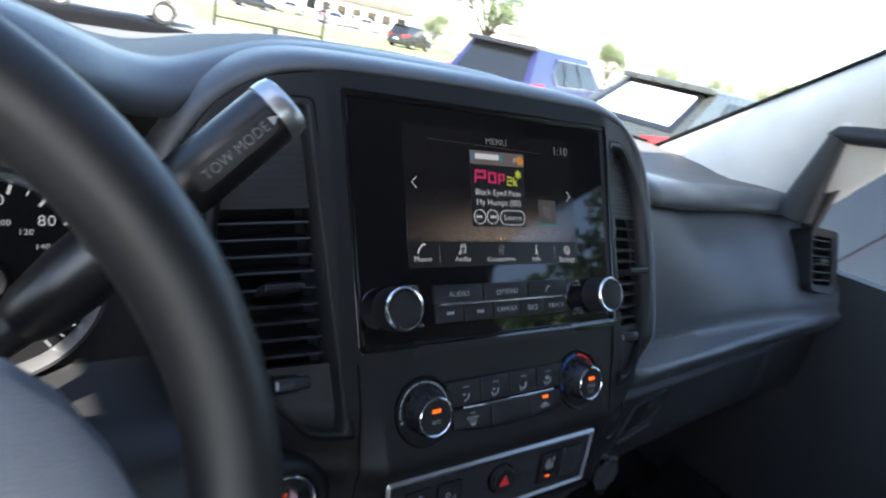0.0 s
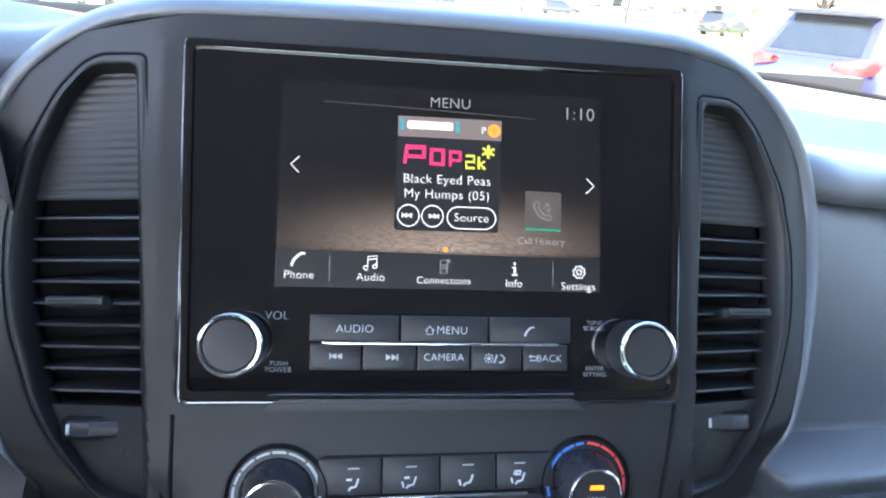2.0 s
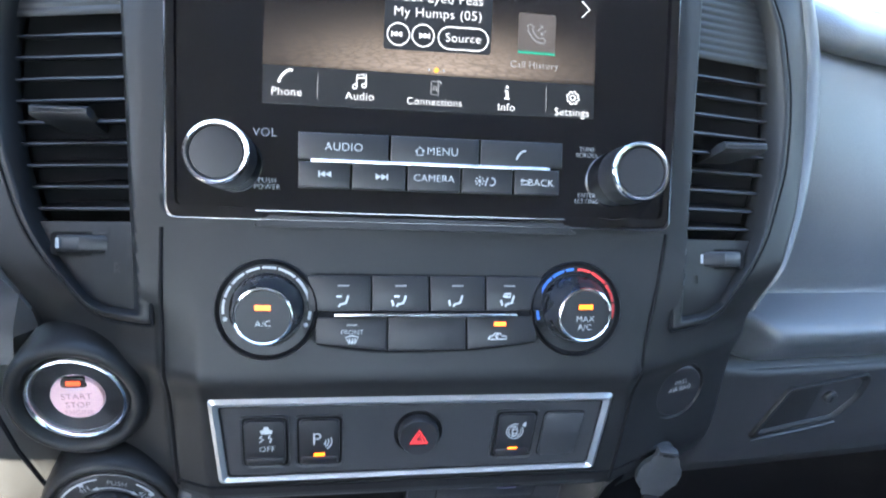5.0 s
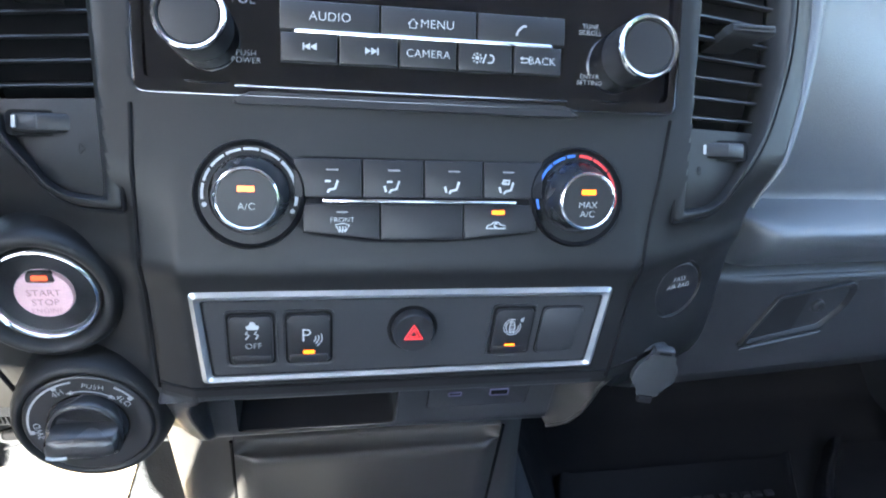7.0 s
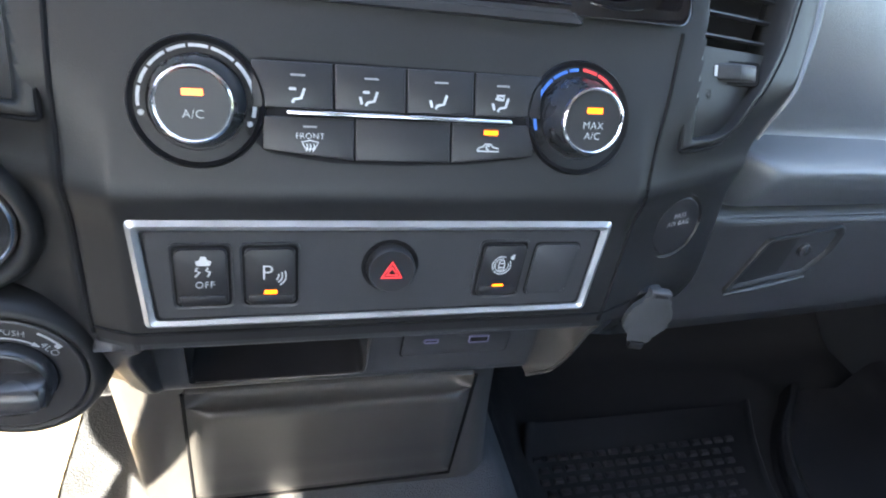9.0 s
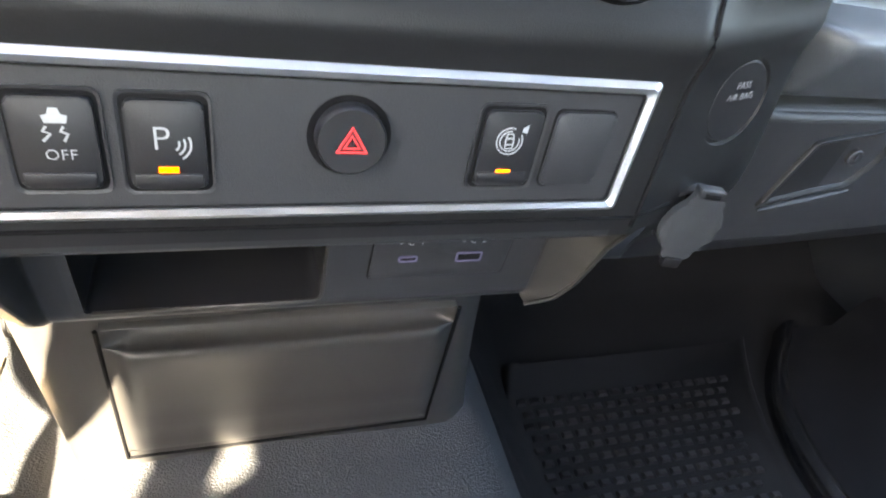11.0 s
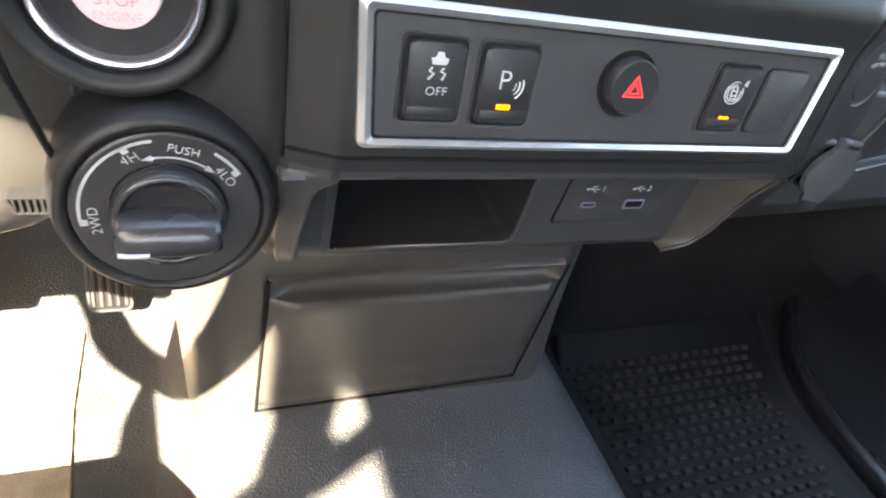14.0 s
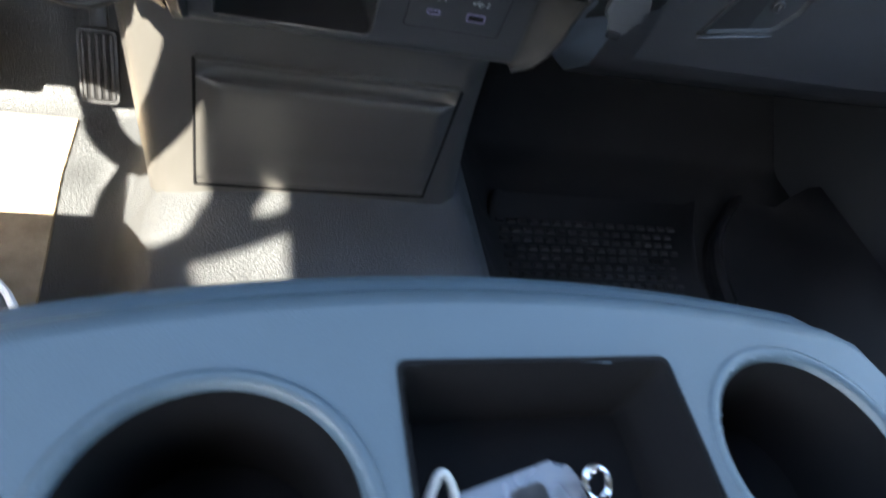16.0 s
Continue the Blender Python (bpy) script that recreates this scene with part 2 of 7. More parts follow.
UI_TILE = glowing("ui_tile", (0.55, 0.46, 0.42), UI * 0.14)
UI_GREEN = glowing("ui_green", (0.02, 0.60, 0.38), UI * 0.5)
UI_CYAN = glowing("ui_cyan", (0.10, 0.62, 0.75), UI * 0.5)


def wallpaper():
    """The display's picture: a dim paved floor lit by a warm spot in front of a dark wall."""
    m = bpy.data.materials.new("display_wallpaper")
    m.use_nodes = True
    t = m.node_tree
    b = t.nodes["Principled BSDF"]
    b.inputs["Base Color"].default_value = (0.006, 0.006, 0.007, 1)
    b.inputs["Roughness"].default_value = 0.09
    co = t.nodes.new("ShaderNodeTexCoord")
    sep = t.nodes.new("ShaderNodeSeparateXYZ")
    t.links.new(co.outputs["Object"], sep.inputs[0])

    def calc(op, a, b_=None, c=None):
        nd = t.nodes.new("ShaderNodeMath")
        nd.operation = op
        for i, v in enumerate((a, b_, c)):
            if v is None:
                continue
            if isinstance(v, (int, float)):
                nd.inputs[i].default_value = v
            else:
                t.links.new(v, nd.inputs[i])
        return nd.outputs[0]
    x, z = sep.outputs[0], sep.outputs[2]
    # warm pool of light, wide and low
    dx = calc("DIVIDE", calc("SUBTRACT", x, 0.002), 0.062)
    dz = calc("DIVIDE", calc("SUBTRACT", z, 0.084), 0.018)
    d2 = calc("ADD", calc("MULTIPLY", dx, dx), calc("MULTIPLY", dz, dz))
    pool = calc("POWER", 2.718, calc("MULTIPLY", d2, -0.9))
    # paving in perspective
    depth = calc("DIVIDE", 0.004, calc("MAXIMUM", calc("SUBTRACT", 0.118, z), 0.004))
    comb = t.nodes.new("ShaderNodeCombineXYZ")
    t.links.new(calc("MULTIPLY", calc("MULTIPLY", x, depth), 260.0), comb.inputs[0])
    t.links.new(calc("MULTIPLY", depth, 40.0), comb.inputs[1])
    vor = t.nodes.new("ShaderNodeTexVoronoi")
    vor.inputs["Scale"].default_value = 4.2
    vor.feature = "DISTANCE_TO_EDGE"
    t.links.new(comb.outputs[0], vor.inputs["Vector"])
    lines = calc("MULTIPLY_ADD", calc("MINIMUM", calc("MULTIPLY", vor.outputs["Distance"], 7.0), 1.0), 0.45, 0.55)
    low = t.nodes.new("ShaderNodeMapRange")
    low.inputs["From Min"].default_value, low.inputs["From Max"].default_value = 0.079, 0.082
    t.links.new(z, low.inputs["Value"])
    glow = calc("MULTIPLY", calc("MULTIPLY", calc("MULTIPLY", pool, lines), calc("MULTIPLY_ADD", low.outputs[0], 0.85, 0.15)), UI * 0.30)
    em = calc("ADD", glow, UI * 0.004)
    b.inputs["Emission Color"].default_value = (1.0, 0.78, 0.64, 1)
    t.links.new(em, b.inputs["Emission Strength"])
    return m


WALLPAPER = wallpaper()


# ---- dashboard ----
def smooth_table(xs, ys, step=0.006, width=5):
    g = np.arange(xs[0], xs[-1] + 1e-6, step)
    v = np.interp(g, xs, ys)
    k = np.ones(2 * width + 1) / (2 * width + 1)
    return g, np.convolve(np.pad(v, width, mode="edge"), k, mode="valid")


CREST_X = [-0.86, -0.66, -0.58, -0.45, -0.36, -0.316, -0.285, -0.255, -0.22, -0.195, -0.17, -0.13, -0.04, 0.064, 0.139, 0.165, 0.19, 0.212, 0.232, 0.26, 0.40, 0.55, 0.65, 0.74, 0.86]
CREST_Z = [1.31, 1.345, 1.385, 1.403, 1.399, 1.389, 1.374, 1.361, 1.369, 1.381, 1.389, 1.3945, 1.397, 1.395, 1.384, 1.378, 1.366, 1.343, 1.327, 1.321, 1.3025, 1.284, 1.283, 1.288, 1.288]
LIP_Y = [0.16, 0.05, 0.02, 0.0, 0.01, 0.03, 0.065, 0.100, 0.116, 0.120, 0.120, 0.118, 0.116, 0.116, 0.119, 0.126, 0.134, 0.134, 0.118, 0.086, 0.128, 0.183, 0.190, 0.158, 0.150]
GX, GC = smooth_table(CREST_X, CREST_Z)
_, GF = smooth_table(CREST_X, LIP_Y)


def crest(x):
    return float(np.interp(x, GX, GC))


def lip(x):
    return float(np.interp(x, GX, GF))


dashboard = empty("dashboard", at(0, 0.1, 1.0), "charcoal moulded plastic truck dashboard under the windshield", "dashboard")
DASH = dashboard.matrix_world.inverted()


def dash_part(name, bm, mat_, label="", angle=0.6):
    return part(name, bm, mat_, dashboard, label, DASH, angle)


def glass_foot(x):
    """How far ahead the windshield meets the dash."""
    return 0.455 + 0.31 * max(0.0, 1 - (abs(x) / 0.78) ** 2) ** 0.6


rows = []
for x in GX:
    c, f = crest(x), lip(x)
    b = f + 0.12
    e = max(glass_foot(x) - 0.06, b + 0.06)
    zf = 1.332 - 0.030 * max(0.0, (x - 0.30) / 0.44)
    rows.append([(x, e + 0.09, zf - 0.012), (x, e, zf), (x, e + (b - e) * 0.4, zf + 0.004 + (c - zf - 0.004) * 0.30), (x, e + (b - e) * 0.7, zf + 0.006 + (c - zf - 0.006) * 0.62),
                 (x, b, c - 0.003), (x, f + 0.08, c - 0.0005), (x, f + 0.052, c)])
dash_part("top_skin", surf(rows), PAD_TOP, "grained top of the dash, sunlight put into its pale colour", 2)
rows = []
for x in GX:
    c, f = crest(x), lip(x)
    rows.append([(x, f + 0.052, c), (x, f + 0.036, c - 0.0008), (x, f + 0.022, c - 0.003), (x, f + 0.011, c - 0.008), (x, f + 0.004, c - 0.014), (x, f, c - 0.021), (x, f + 0.001, c - 0.027),
                 (x, f + 0.006, c - 0.032), (x, f + 0.02, c - 0.034), (x, f + 0.09, c - 0.036)])
dash_part("padded_edge", surf(rows), PAD, "soft rolled dash edge", 2)


FACE_X = [0.15, 0.25, 0.40, 0.50, 0.55, 0.65, 0.74, 0.87]
FACE_TOP = ([0.045, 0.083, 0.140, 0.178, 0.194, 0.201, 0.170, 0.160], [1.3000, 1.2865, 1.2664, 1.2540, 1.2490, 1.2470, 1.2520, 1.2520])
FACE_FOOT = ([0.049, 0.0573, 0.070, 0.077, 0.079, 0.078, 0.066, 0.060], [1.1245, 1.1193, 1.1130, 1.1095, 1.1080, 1.1065, 1.1100, 1.1120])
FACE_LEDGE = ([0.008, 0.0186, 0.0345, 0.0460, 0.0520, 0.0600, 0.0600, 0.0590], [1.1210, 1.1163, 1.1095, 1.1050, 1.1030, 1.1010, 1.1060, 1.1090])


def along(table, x):
    """A smooth line across the passenger side: depth and height at x."""
    xs = [x + d for d in (-0.03, -0.015, 0.0, 0.015, 0.03)]
    return tuple(sum(float(np.interp(q, FACE_X, t)) for q in xs) / 5 for t in table)


# passenger face with its ledge
rows = []
for x in np.arange(0.188, 0.865, 0.006):
    (ty, tz), (fy, fz), (ly, lz) = along(FACE_TOP, x), along(FACE_FOOT, x), along(FACE_LEDGE, x)
    tuck = 0.09 * max(0.0, (0.250 - x) / 0.05) ** 1.2
    row = [(ty + 0.04, tz + 0.006), (ty + 0.008, tz + 0.003), (ty + 0.001, tz - 0.002)]
    for k in (0.05, 0.12, 0.22, 0.34, 0.46, 0.58, 0.68, 0.76, 0.83):
        row.append((ty + (fy - ty) * k - 0.010 * math.sin(math.pi * min(1.0, k * 1.05)), tz + (fz - tz) * k))
    row += [(ty + (fy - ty) * 0.89 - 0.0010, tz + (fz - tz) * 0.89), (ty + (fy - ty) * 0.94 + 0.0035, tz + (fz - tz) * 0.94), (fy + 0.006, fz + 0.003), (fy + 0.004, fz)]
    row += [(fy + (ly - fy) * k, fz + (lz - fz) * k) for k in (0.3, 0.6, 0.85)]
    row += [(ly - 0.0005, lz - 0.0012), (ly - 0.0025, lz - 0.0045), (ly - 0.0010, lz - 0.011), (ly + 0.005, lz - 0.021), (ly + 0.012, lz - 0.031), (ly + 0.018, lz - 0.040), (ly + 0.030, lz - 0.046)]
    rows.append([(x, y + tuck, z) for y, z in row])
dash_part("passenger_face", surf(rows), PAD, "wide smooth dash panel above a ledge", 0.9)
rows = []
for x in np.arange(0.200, 0.865, 0.006):
    ly, lz = along(FACE_LEDGE, x)
    rows.append([(x, ly + a, lz + b) for a, b in ((0.034, -0.043), (0.034, -0.050), (0.026, -0.052), (0.024, -0.057), (0.0245, -0.13), (0.036, -0.17), (0.07, -0.20), (0.13, -0.21))] + [(x, 0.55, lz - 0.20)])
dash_part("lower_panel", surf(rows), DARK, "", 2)

# binnacle recess behind the steering wheel and knee panel below it
rows = []
for x in np.linspace(-0.66, -0.216, 26):
    c, f = crest(x), lip(x)
    rows.append([(x, f + 0.02, c - 0.033), (x, 0.115, c - 0.04), (x, 0.118, 1.30), (x, 0.092, 1.185), (x, 0.075, 1.168), (x, 0.03, 1.158), (x, 0.008, 1.150), (x, -0.004, 1.138), (x, -0.012, 1.12)])
dash_part("binnacle_recess", surf(rows), DARK, "", 2)
rows = []
for x in np.linspace(-0.86, -0.208, 30):
    k = max(0.0, (x + 0.26) / 0.05)
    s = 0.03 * k * k
    rows.append([(x, -0.012 + s, 1.125), (x, -0.020 + s, 1.10), (x, -0.026 + s, 1.06), (x, -0.026 + s, 1.02), (x, -0.020 + s, 1.002), (x, -0.006 + s, 0.992), (x, 0.03 + s, 0.989), (x, 0.10, 0.992), (x, 0.50, 1.06)])
dash_part("knee_panel", surf(rows), LOWER, "grained knee panel below the steering wheel", 2)
rows = []
for z in np.linspace(1.322, 1.10, 12):
    rows.append([(-0.245, 0.13, z), (-0.243, 0.10, z), (-0.236, 0.075, z), (-0.225, 0.065, z)])
dash_part("binnacle_side", surf(rows), SATIN, "", 2)

dash_part("knee_joint", tube([(-0.226, -0.0225, 1.112), (-0.224, -0.0245, 1.10), (-0.219, -0.0245, 1.072), (-0.212, -0.022, 1.043), (-0.206, -0.016, 1.02)], 0.0013, 6), VOID)

# ---- centre stack shell ----
ST, CT = math.sin(radians(27.5)), math.cos(radians(27.5))
PROFILE = [(v / 1000 * ST + 0.002, 1.2 + v / 1000 * CT) for v in range(208, -79, -2)] + [(-0.0365, 1.126), (-0.0365, 1.122), (-0.0355, 1.117), (-0.0345, 1.112), (-0.0343, 1.107), (-0.0347, 1.102), (-0.0352, 1.097),
           (-0.0358, 1.092), (-0.0364, 1.087), (-0.0371, 1.082), (-0.0377, 1.077), (-0.0384, 1.072), (-0.039, 1.067), (-0.0396, 1.062), (-0.040, 1.056), (-0.040, 1.050), (-0.0398, 1.045), (-0.038, 1.038), (-0.035, 1.030),
           (-0.031, 1.020), (-0.026, 1.010), (-0.0200, 1.000), (-0.0145, 0.990), (-0.009, 0.980), (-0.0035, 0.972), (0.001, 0.9675), (0.008, 0.9645), (0.02, 0.963), (0.05, 0.961), (0.09, 0.960)]
WIDE_Z = [0.97, 0.985, 1.0, 1.05, 1.11, 1.131, 1.164, 1.2, 1.239, 1.28, 1.315, 1.346, 1.3685, 1.3836]
WIDE = [0.186, 0.196, 0.200, 0.203, 0.206, 0.209, 0.220, 0.238, 0.249, 0.252, 0.243, 0.222, 0.193, 0.130]


def setback(u, z):
    a = abs(u)
    high = 0.30 * max(0.0, a - 0.148) + 9.0 * max(0.0, a - 0.222) ** 2
    low = 0.42 * max(0.0, a - 0.118) + 3.0 * max(0.0, a - 0.18) ** 2
    low += 0.0045 * min(1.0, max(0.0, (-u - 0.1350) / 0.006))
    k = min(1.0, max(0.0, (z - 1.125) / 0.05))
    return low + (high - low) * k * k * (3 - 2 * k)


def stack_y(u, z):
    ys, zs = [p[0] for p in PROFILE][::-1], [p[1] for p in PROFILE][::-1]
    return float(np.interp(z, zs, ys)) + setback(u, z)


def inside(pt, poly):
    x, z = pt
    hit = False
    for i in range(len(poly)):
        (x1, z1), (x2, z2) = poly[i - 1], poly[i]
        if (z1 > z) != (z2 > z) and x < (x2 - x1) * (z - z1) / (z2 - z1) + x1:
            hit = not hit
    return hit


# curved rim at the tray's outer end
RIM_Z, RIM_X, RIM_Y = [0.960, 0.966, 0.972, 0.985, 1.0, 1.02, 1.037, 1.052], [0.1095, 0.1145, 0.1210, 0.1275, 0.1295, 0.1275, 0.1250, 0.1300], [0.0040, -0.0008, -0.0045, -0.0080, -0.0120, -0.0205, -0.0310, -0.0360]

# vent outline in the stack's own plane (x outwards, z up)
VENT = [(0.157, 0.184), (0.1405, -0.0545), (0.163, -0.052), (0.1735, -0.047), (0.200, -0.018), (0.2115, 0.0), (0.2265, 0.042), (0.2305, 0.070), (0.2305, 0.095), (0.2235, 0.132), (0.205, 0.167), (0.191, 0.181), (0.182, 0.185)]
RIGHT_LOW = 0.0050                      # the passenger-side vent sits a little lower
VENT_IN = [(0.1885 + (x - 0.1885) * 0.90, 0.066 + (z - 0.066) * 0.967) for x, z in VENT]
bm = bmesh.new()
rows = []
for y, z in PROFILE:
    w = float(np.interp(z, WIDE_Z, WIDE))
    row = []
    for i in range(-110, 111):
        u = w * i / 110
        sunk = 0.009 if abs(u) < 0.1335 and 1.204 < z < 1.366 else 0.0
        row.append((u, y + setback(u, z) + sunk, z))
    e = y + setback(w, z)
    back = float(np.interp(z, [1.28, 1.34], [0.14, 0.03]))
    row = [(-w - 0.002, e + back, z), (-w - 0.006, e + back * 0.4, z), (-w - 0.005, e + 0.014, z), (-w - 0.003, e + 0.005, z)] + row + [(w + 0.003, e + 0.005, z), (w + 0.005, e + 0.014, z), (w + 0.006, e + back * 0.4, z), (w + 0.002, e + back, z)]
    rows.append(row)
surf(rows, bm)
dead = []
for f in bm.faces:
    c = f.calc_center_median()
    loc = STACK.inverted() @ c
    if inside((abs(loc.x), loc.z + (RIGHT_LOW if loc.x > 0 else 0)), VENT_IN) or (c.z < 1.0472 and -0.1350 < c.x < float(np.interp(c.z, RIM_Z, RIM_X)) + 0.004) or (c.x > 0 and c.z < 1.032):
        dead.append(f)
bmesh.ops.delete(bm, geom=dead, context="FACES")
dash_part("stack_shell", bm, CHAR, "charcoal plastic centre stack", 2)

# rolled brow that follows the arch over the screen and the vents
arch = [(0.2130, 1.140), (0.2210, 1.165), (0.2390, 1.200), (0.2500, 1.239), (0.2535, 1.280), (0.2440, 1.3150), (0.2250, 1.3445), (0.1980, 1.3660), (0.168, 1.3780), (0.130, 1.3825), (0.0, 1.3845)]
arch = arch + [(-u, z) for u, z in arch[-2::-1]]
for _ in range(3):
    arch = [arch[0]] + [p for a, b in zip(arch, arch[1:]) for p in ((a[0] * 0.75 + b[0] * 0.25, a[1] * 0.75 + b[1] * 0.25), (a[0] * 0.25 + b[0] * 0.75, a[1] * 0.25 + b[1] * 0.75))] + [arch[-1]]
rows = []
for i, (u, z) in enumerate(arch):
    (u0, z0), (u1, z1) = arch[max(i - 1, 0)], arch[min(i + 1, len(arch) - 1)]
    d = Vector((u1 - u0, z1 - z0)).normalized()
    nu, nz = d.y, -d.x
    fat = (1.0 + 0.5 * abs(nu)) * min(1.0, max(0.15, (z - 1.14) / 0.11))
    rows.append([(u + nu * o * fat, stack_y(u, min(z, 1.3835)) + dy + nz * o * ST, z + nz * o * CT) for o, dy in ((-0.0012, 0.002), (0.0004, -0.0004), (0.003, -0.0012), (0.0065, 0.0008), (0.0092, 0.006), (0.0108, 0.014), (0.0112, 0.030), (0.0095, 0.075))])
dash_part("arched_brow", surf(rows), PAD, "soft rolled brow over the stack", 2)

# fine dark joints between the middle panel and the flanks
for s in (-1, 1):
    pts = []
    for z in np.linspace(1.196, 1.050, 40):
        u = float(np.interp(z, [1.05, 1.131, 1.2], [0.117, 0.1235, 0.1365])) if s > 0 else -0.1362
        pts.append((u, stack_y(u, z) - 0.0002, z))
    dash_part("panel_joint", tube(pts, 0.0011, 6), VOID)

# ---- lower tray with the open slot and the side pocket ----
TRAY = [(-0.0375, 1.0436), (-0.0330, 1.0418), (-0.022, 1.0390), (-0.010, 1.0358), (-0.003, 1.031), (0.0005, 1.0255), (0.0025, 1.0), (0.0035, 0.985), (0.0045, 0.974), (0.006, 0.968), (0.0095, 0.963), (0.015, 0.960), (0.06, 0.957), (0.12, 0.957)]


def tray_y(z):
    return float(np.interp(z, [p[1] for p in TRAY][::-1], [p[0] for p in TRAY][::-1]))


# warmer, lighter satin: the light on scoop and rims is put into the colour
SCOOP = material("lit_satin", (0.030, 0.028, 0.026), 0.30, vary=0.1, grain=0.1, grain_size=1500)
lower_tray = empty("lower_tray", at(0, 0.02, 0.96), "charcoal plastic tray moulding with an open storage slot", "storage tray")
LT = lower_tray.matrix_world.inverted()
bm = bmesh.new()
zs = [1.0482, 1.0462, 1.0446, 1.0430, 1.0422, 1.041, 1.039, 1.036, 1.032, 1.028, 1.024, 1.020, 1.016, 1.012, 1.008, 1.004, 1.0, 0.996, 0.992, 0.988, 0.984, 0.980, 0.976, 0.972, 0.968, 0.963, 0.9605]
rows = []


def tray_rim(z):
    return float(np.interp(z, RIM_Z, RIM_X)), float(np.interp(z, RIM_Z, RIM_Y))


for z in zs:
    ty = tray_y(z)
    ex = float(np.interp(z, [0.960, 0.975, 1.0, 1.03], [-0.1300, -0.1320, -0.1355, -0.1366]))
    xe = float(np.interp(z, [0.960, 0.967, 1.0, 1.030, 1.038, 1.042], [-0.1225, -0.1232, -0.1245, -0.1240, -0.1215, -0.116]))
    strip = z > 1.0440

    def front(x):
        return stack_y(x, z) - 0.0002 if strip else min(stack_y(x, z) - 0.0002, ty - 0.002)

    row = [(ex - 0.001, front(ex) + 0.05, z), (ex - 0.0008, front(ex) + 0.003, z)]
    row += [(ex + (xe - ex) * k / 6, front(ex + (xe - ex) * k / 6), z) for k in range(6)]
    ye = front(xe)
    row += [(xe - 0.0010, ye + 0.0001, z), (xe - 0.0002, ye + 0.0006, z)]
    row += [(xe + 0.0004 + 0.0024 * k, ye + 0.0014 + (ty - ye - 0.0014) * k, z) if not strip else (xe + 0.0004 + 0.0024 * k, front(xe), z) for k in (0.0, 0.4, 0.8, 1.0)]
    xs = [xe + 0.0034 + (0.1080 - xe - 0.0034) * i / 84 for i in range(85)]
    row += [(x, front(x) if strip else ty, z) for x in xs]
    rows.append(row)
rows.append([(p[0] * 0.985, p[1] + 0.10, 0.957) for p in rows[-1]])
surf(rows, bm)
SLOT = (-0.1065, -0.0010, 0.9728, 1.0205)
dead = [f for f in bm.faces if (SLOT[0] < f.calc_center_median().x < SLOT[1] and SLOT[2] < f.calc_center_median().z < SLOT[3])]
dead = [f for f in dead if f.calc_center_median().y < 0.03]
bmesh.ops.delete(bm, geom=dead, context="FACES")
part("moulding", bm, SATIN, lower_tray, "", LT, 2)
x0, x1, z0, z1 = SLOT
inner = rounded([(x0 + 0.001, z0), (x1 - 0.0015, z0), (x1 - 0.0005, z1), (x0 + 0.001, z1)], [0.002, 0.006, 0.003, 0.003], 6)
cx, cz = (x0 + x1) / 2, (z0 + z1) / 2
lipped = [(x + math.copysign(0.0042, x - cx), z + math.copysign(0.0036, z - cz)) for x, z in inner]
part("slot_mouth", surf([[(x, tray_y(z) + 0.0010, z) for x, z in lipped], [(x, tray_y(z) - 0.0008, z) for x, z in lipped], [(x, tray_y(z) - 0.0009, z) for x, z in inner], [(x, tray_y(z) + 0.0020, z) for x, z in inner]], closed=True), SATIN, lower_tray, "", LT, 0.8)
rows = [[(x, tray_y(z) + 0.0012, z) for x, z in inner], [(x, tray_y(z) + 0.014, 0.998 + (z - 0.998) * 0.97) for x, z in inner], [((x + 0.055) * 0.97 - 0.055, 0.085, 0.999 + (z - 0.998) * 0.86) for x, z in inner]]
bm = surf(rows, closed=True)
bm.faces.new([bm.verts.new(p) for p in rows[-1]])
# darker plastic than the moulding puts the slot's inner shade into colour
part("slot_liner", bm, DARK, lower_tray, "open slot with a rounded rim, inner shade put into its colour", LT, 0.8)
shiny = [(x, tray_y(z) - 0.0008, z) for x, z in inner if x > -0.05]
shiny = [(x0 + 0.004, tray_y(z0) - 0.0008, z0)] + shiny
part("slot_rim", tube(shiny, 0.0010, 8), SCOOP, lower_tray, "rounded shiny edge of the slot", LT, 2)
rows, edge = [], []
for z in zs[4:]:
    rx, ry = tray_rim(z)
    ty = tray_y(z)
    rows.append([(0.1076, ty, z), (0.1080, ty + 0.0015, z)] + [(0.1084 + (rx - 0.1084) * k / 8, ty + 0.0015 + (ry - ty - 0.0015) * (k / 8) ** 1.8, z) for k in range(1, 9)])
    edge.append((rx, ry, z))
part("side_scoop", surf(rows), SCOOP, lower_tray, "smooth curved scoop at the tray's end", LT, 2)
rows = [[(x, y, z), (x + 0.0025, y + 0.0005, z), (x + 0.003, y + 0.004, z), (x + 0.001, y + 0.09, z)] for x, y, z in edge]
part("scoop_rim", surf(rows), CHAR, lower_tray, "", LT, 2)
part("scoop_edge", tube(edge, 0.0012, 8), SCOOP, lower_tray, "thin rounded shiny edge", LT, 2)
dash_rib = tube([(-0.1352, stack_y(-0.1352, 1.0545) - 0.0002, 1.0545), (-0.126, stack_y(-0.126, 1.0545) - 0.0002, 1.0545)] + [(u, stack_y(u, 1.0545) - 0.0002, 1.0545) for u in np.linspace(-0.116, 0.116, 6)] + [(0.140, stack_y(0.14, 1.0545) - 0.0002, 1.0545)], 0.0009, 6)
part("seam", dash_rib, VOID, lower_tray, "", LT)

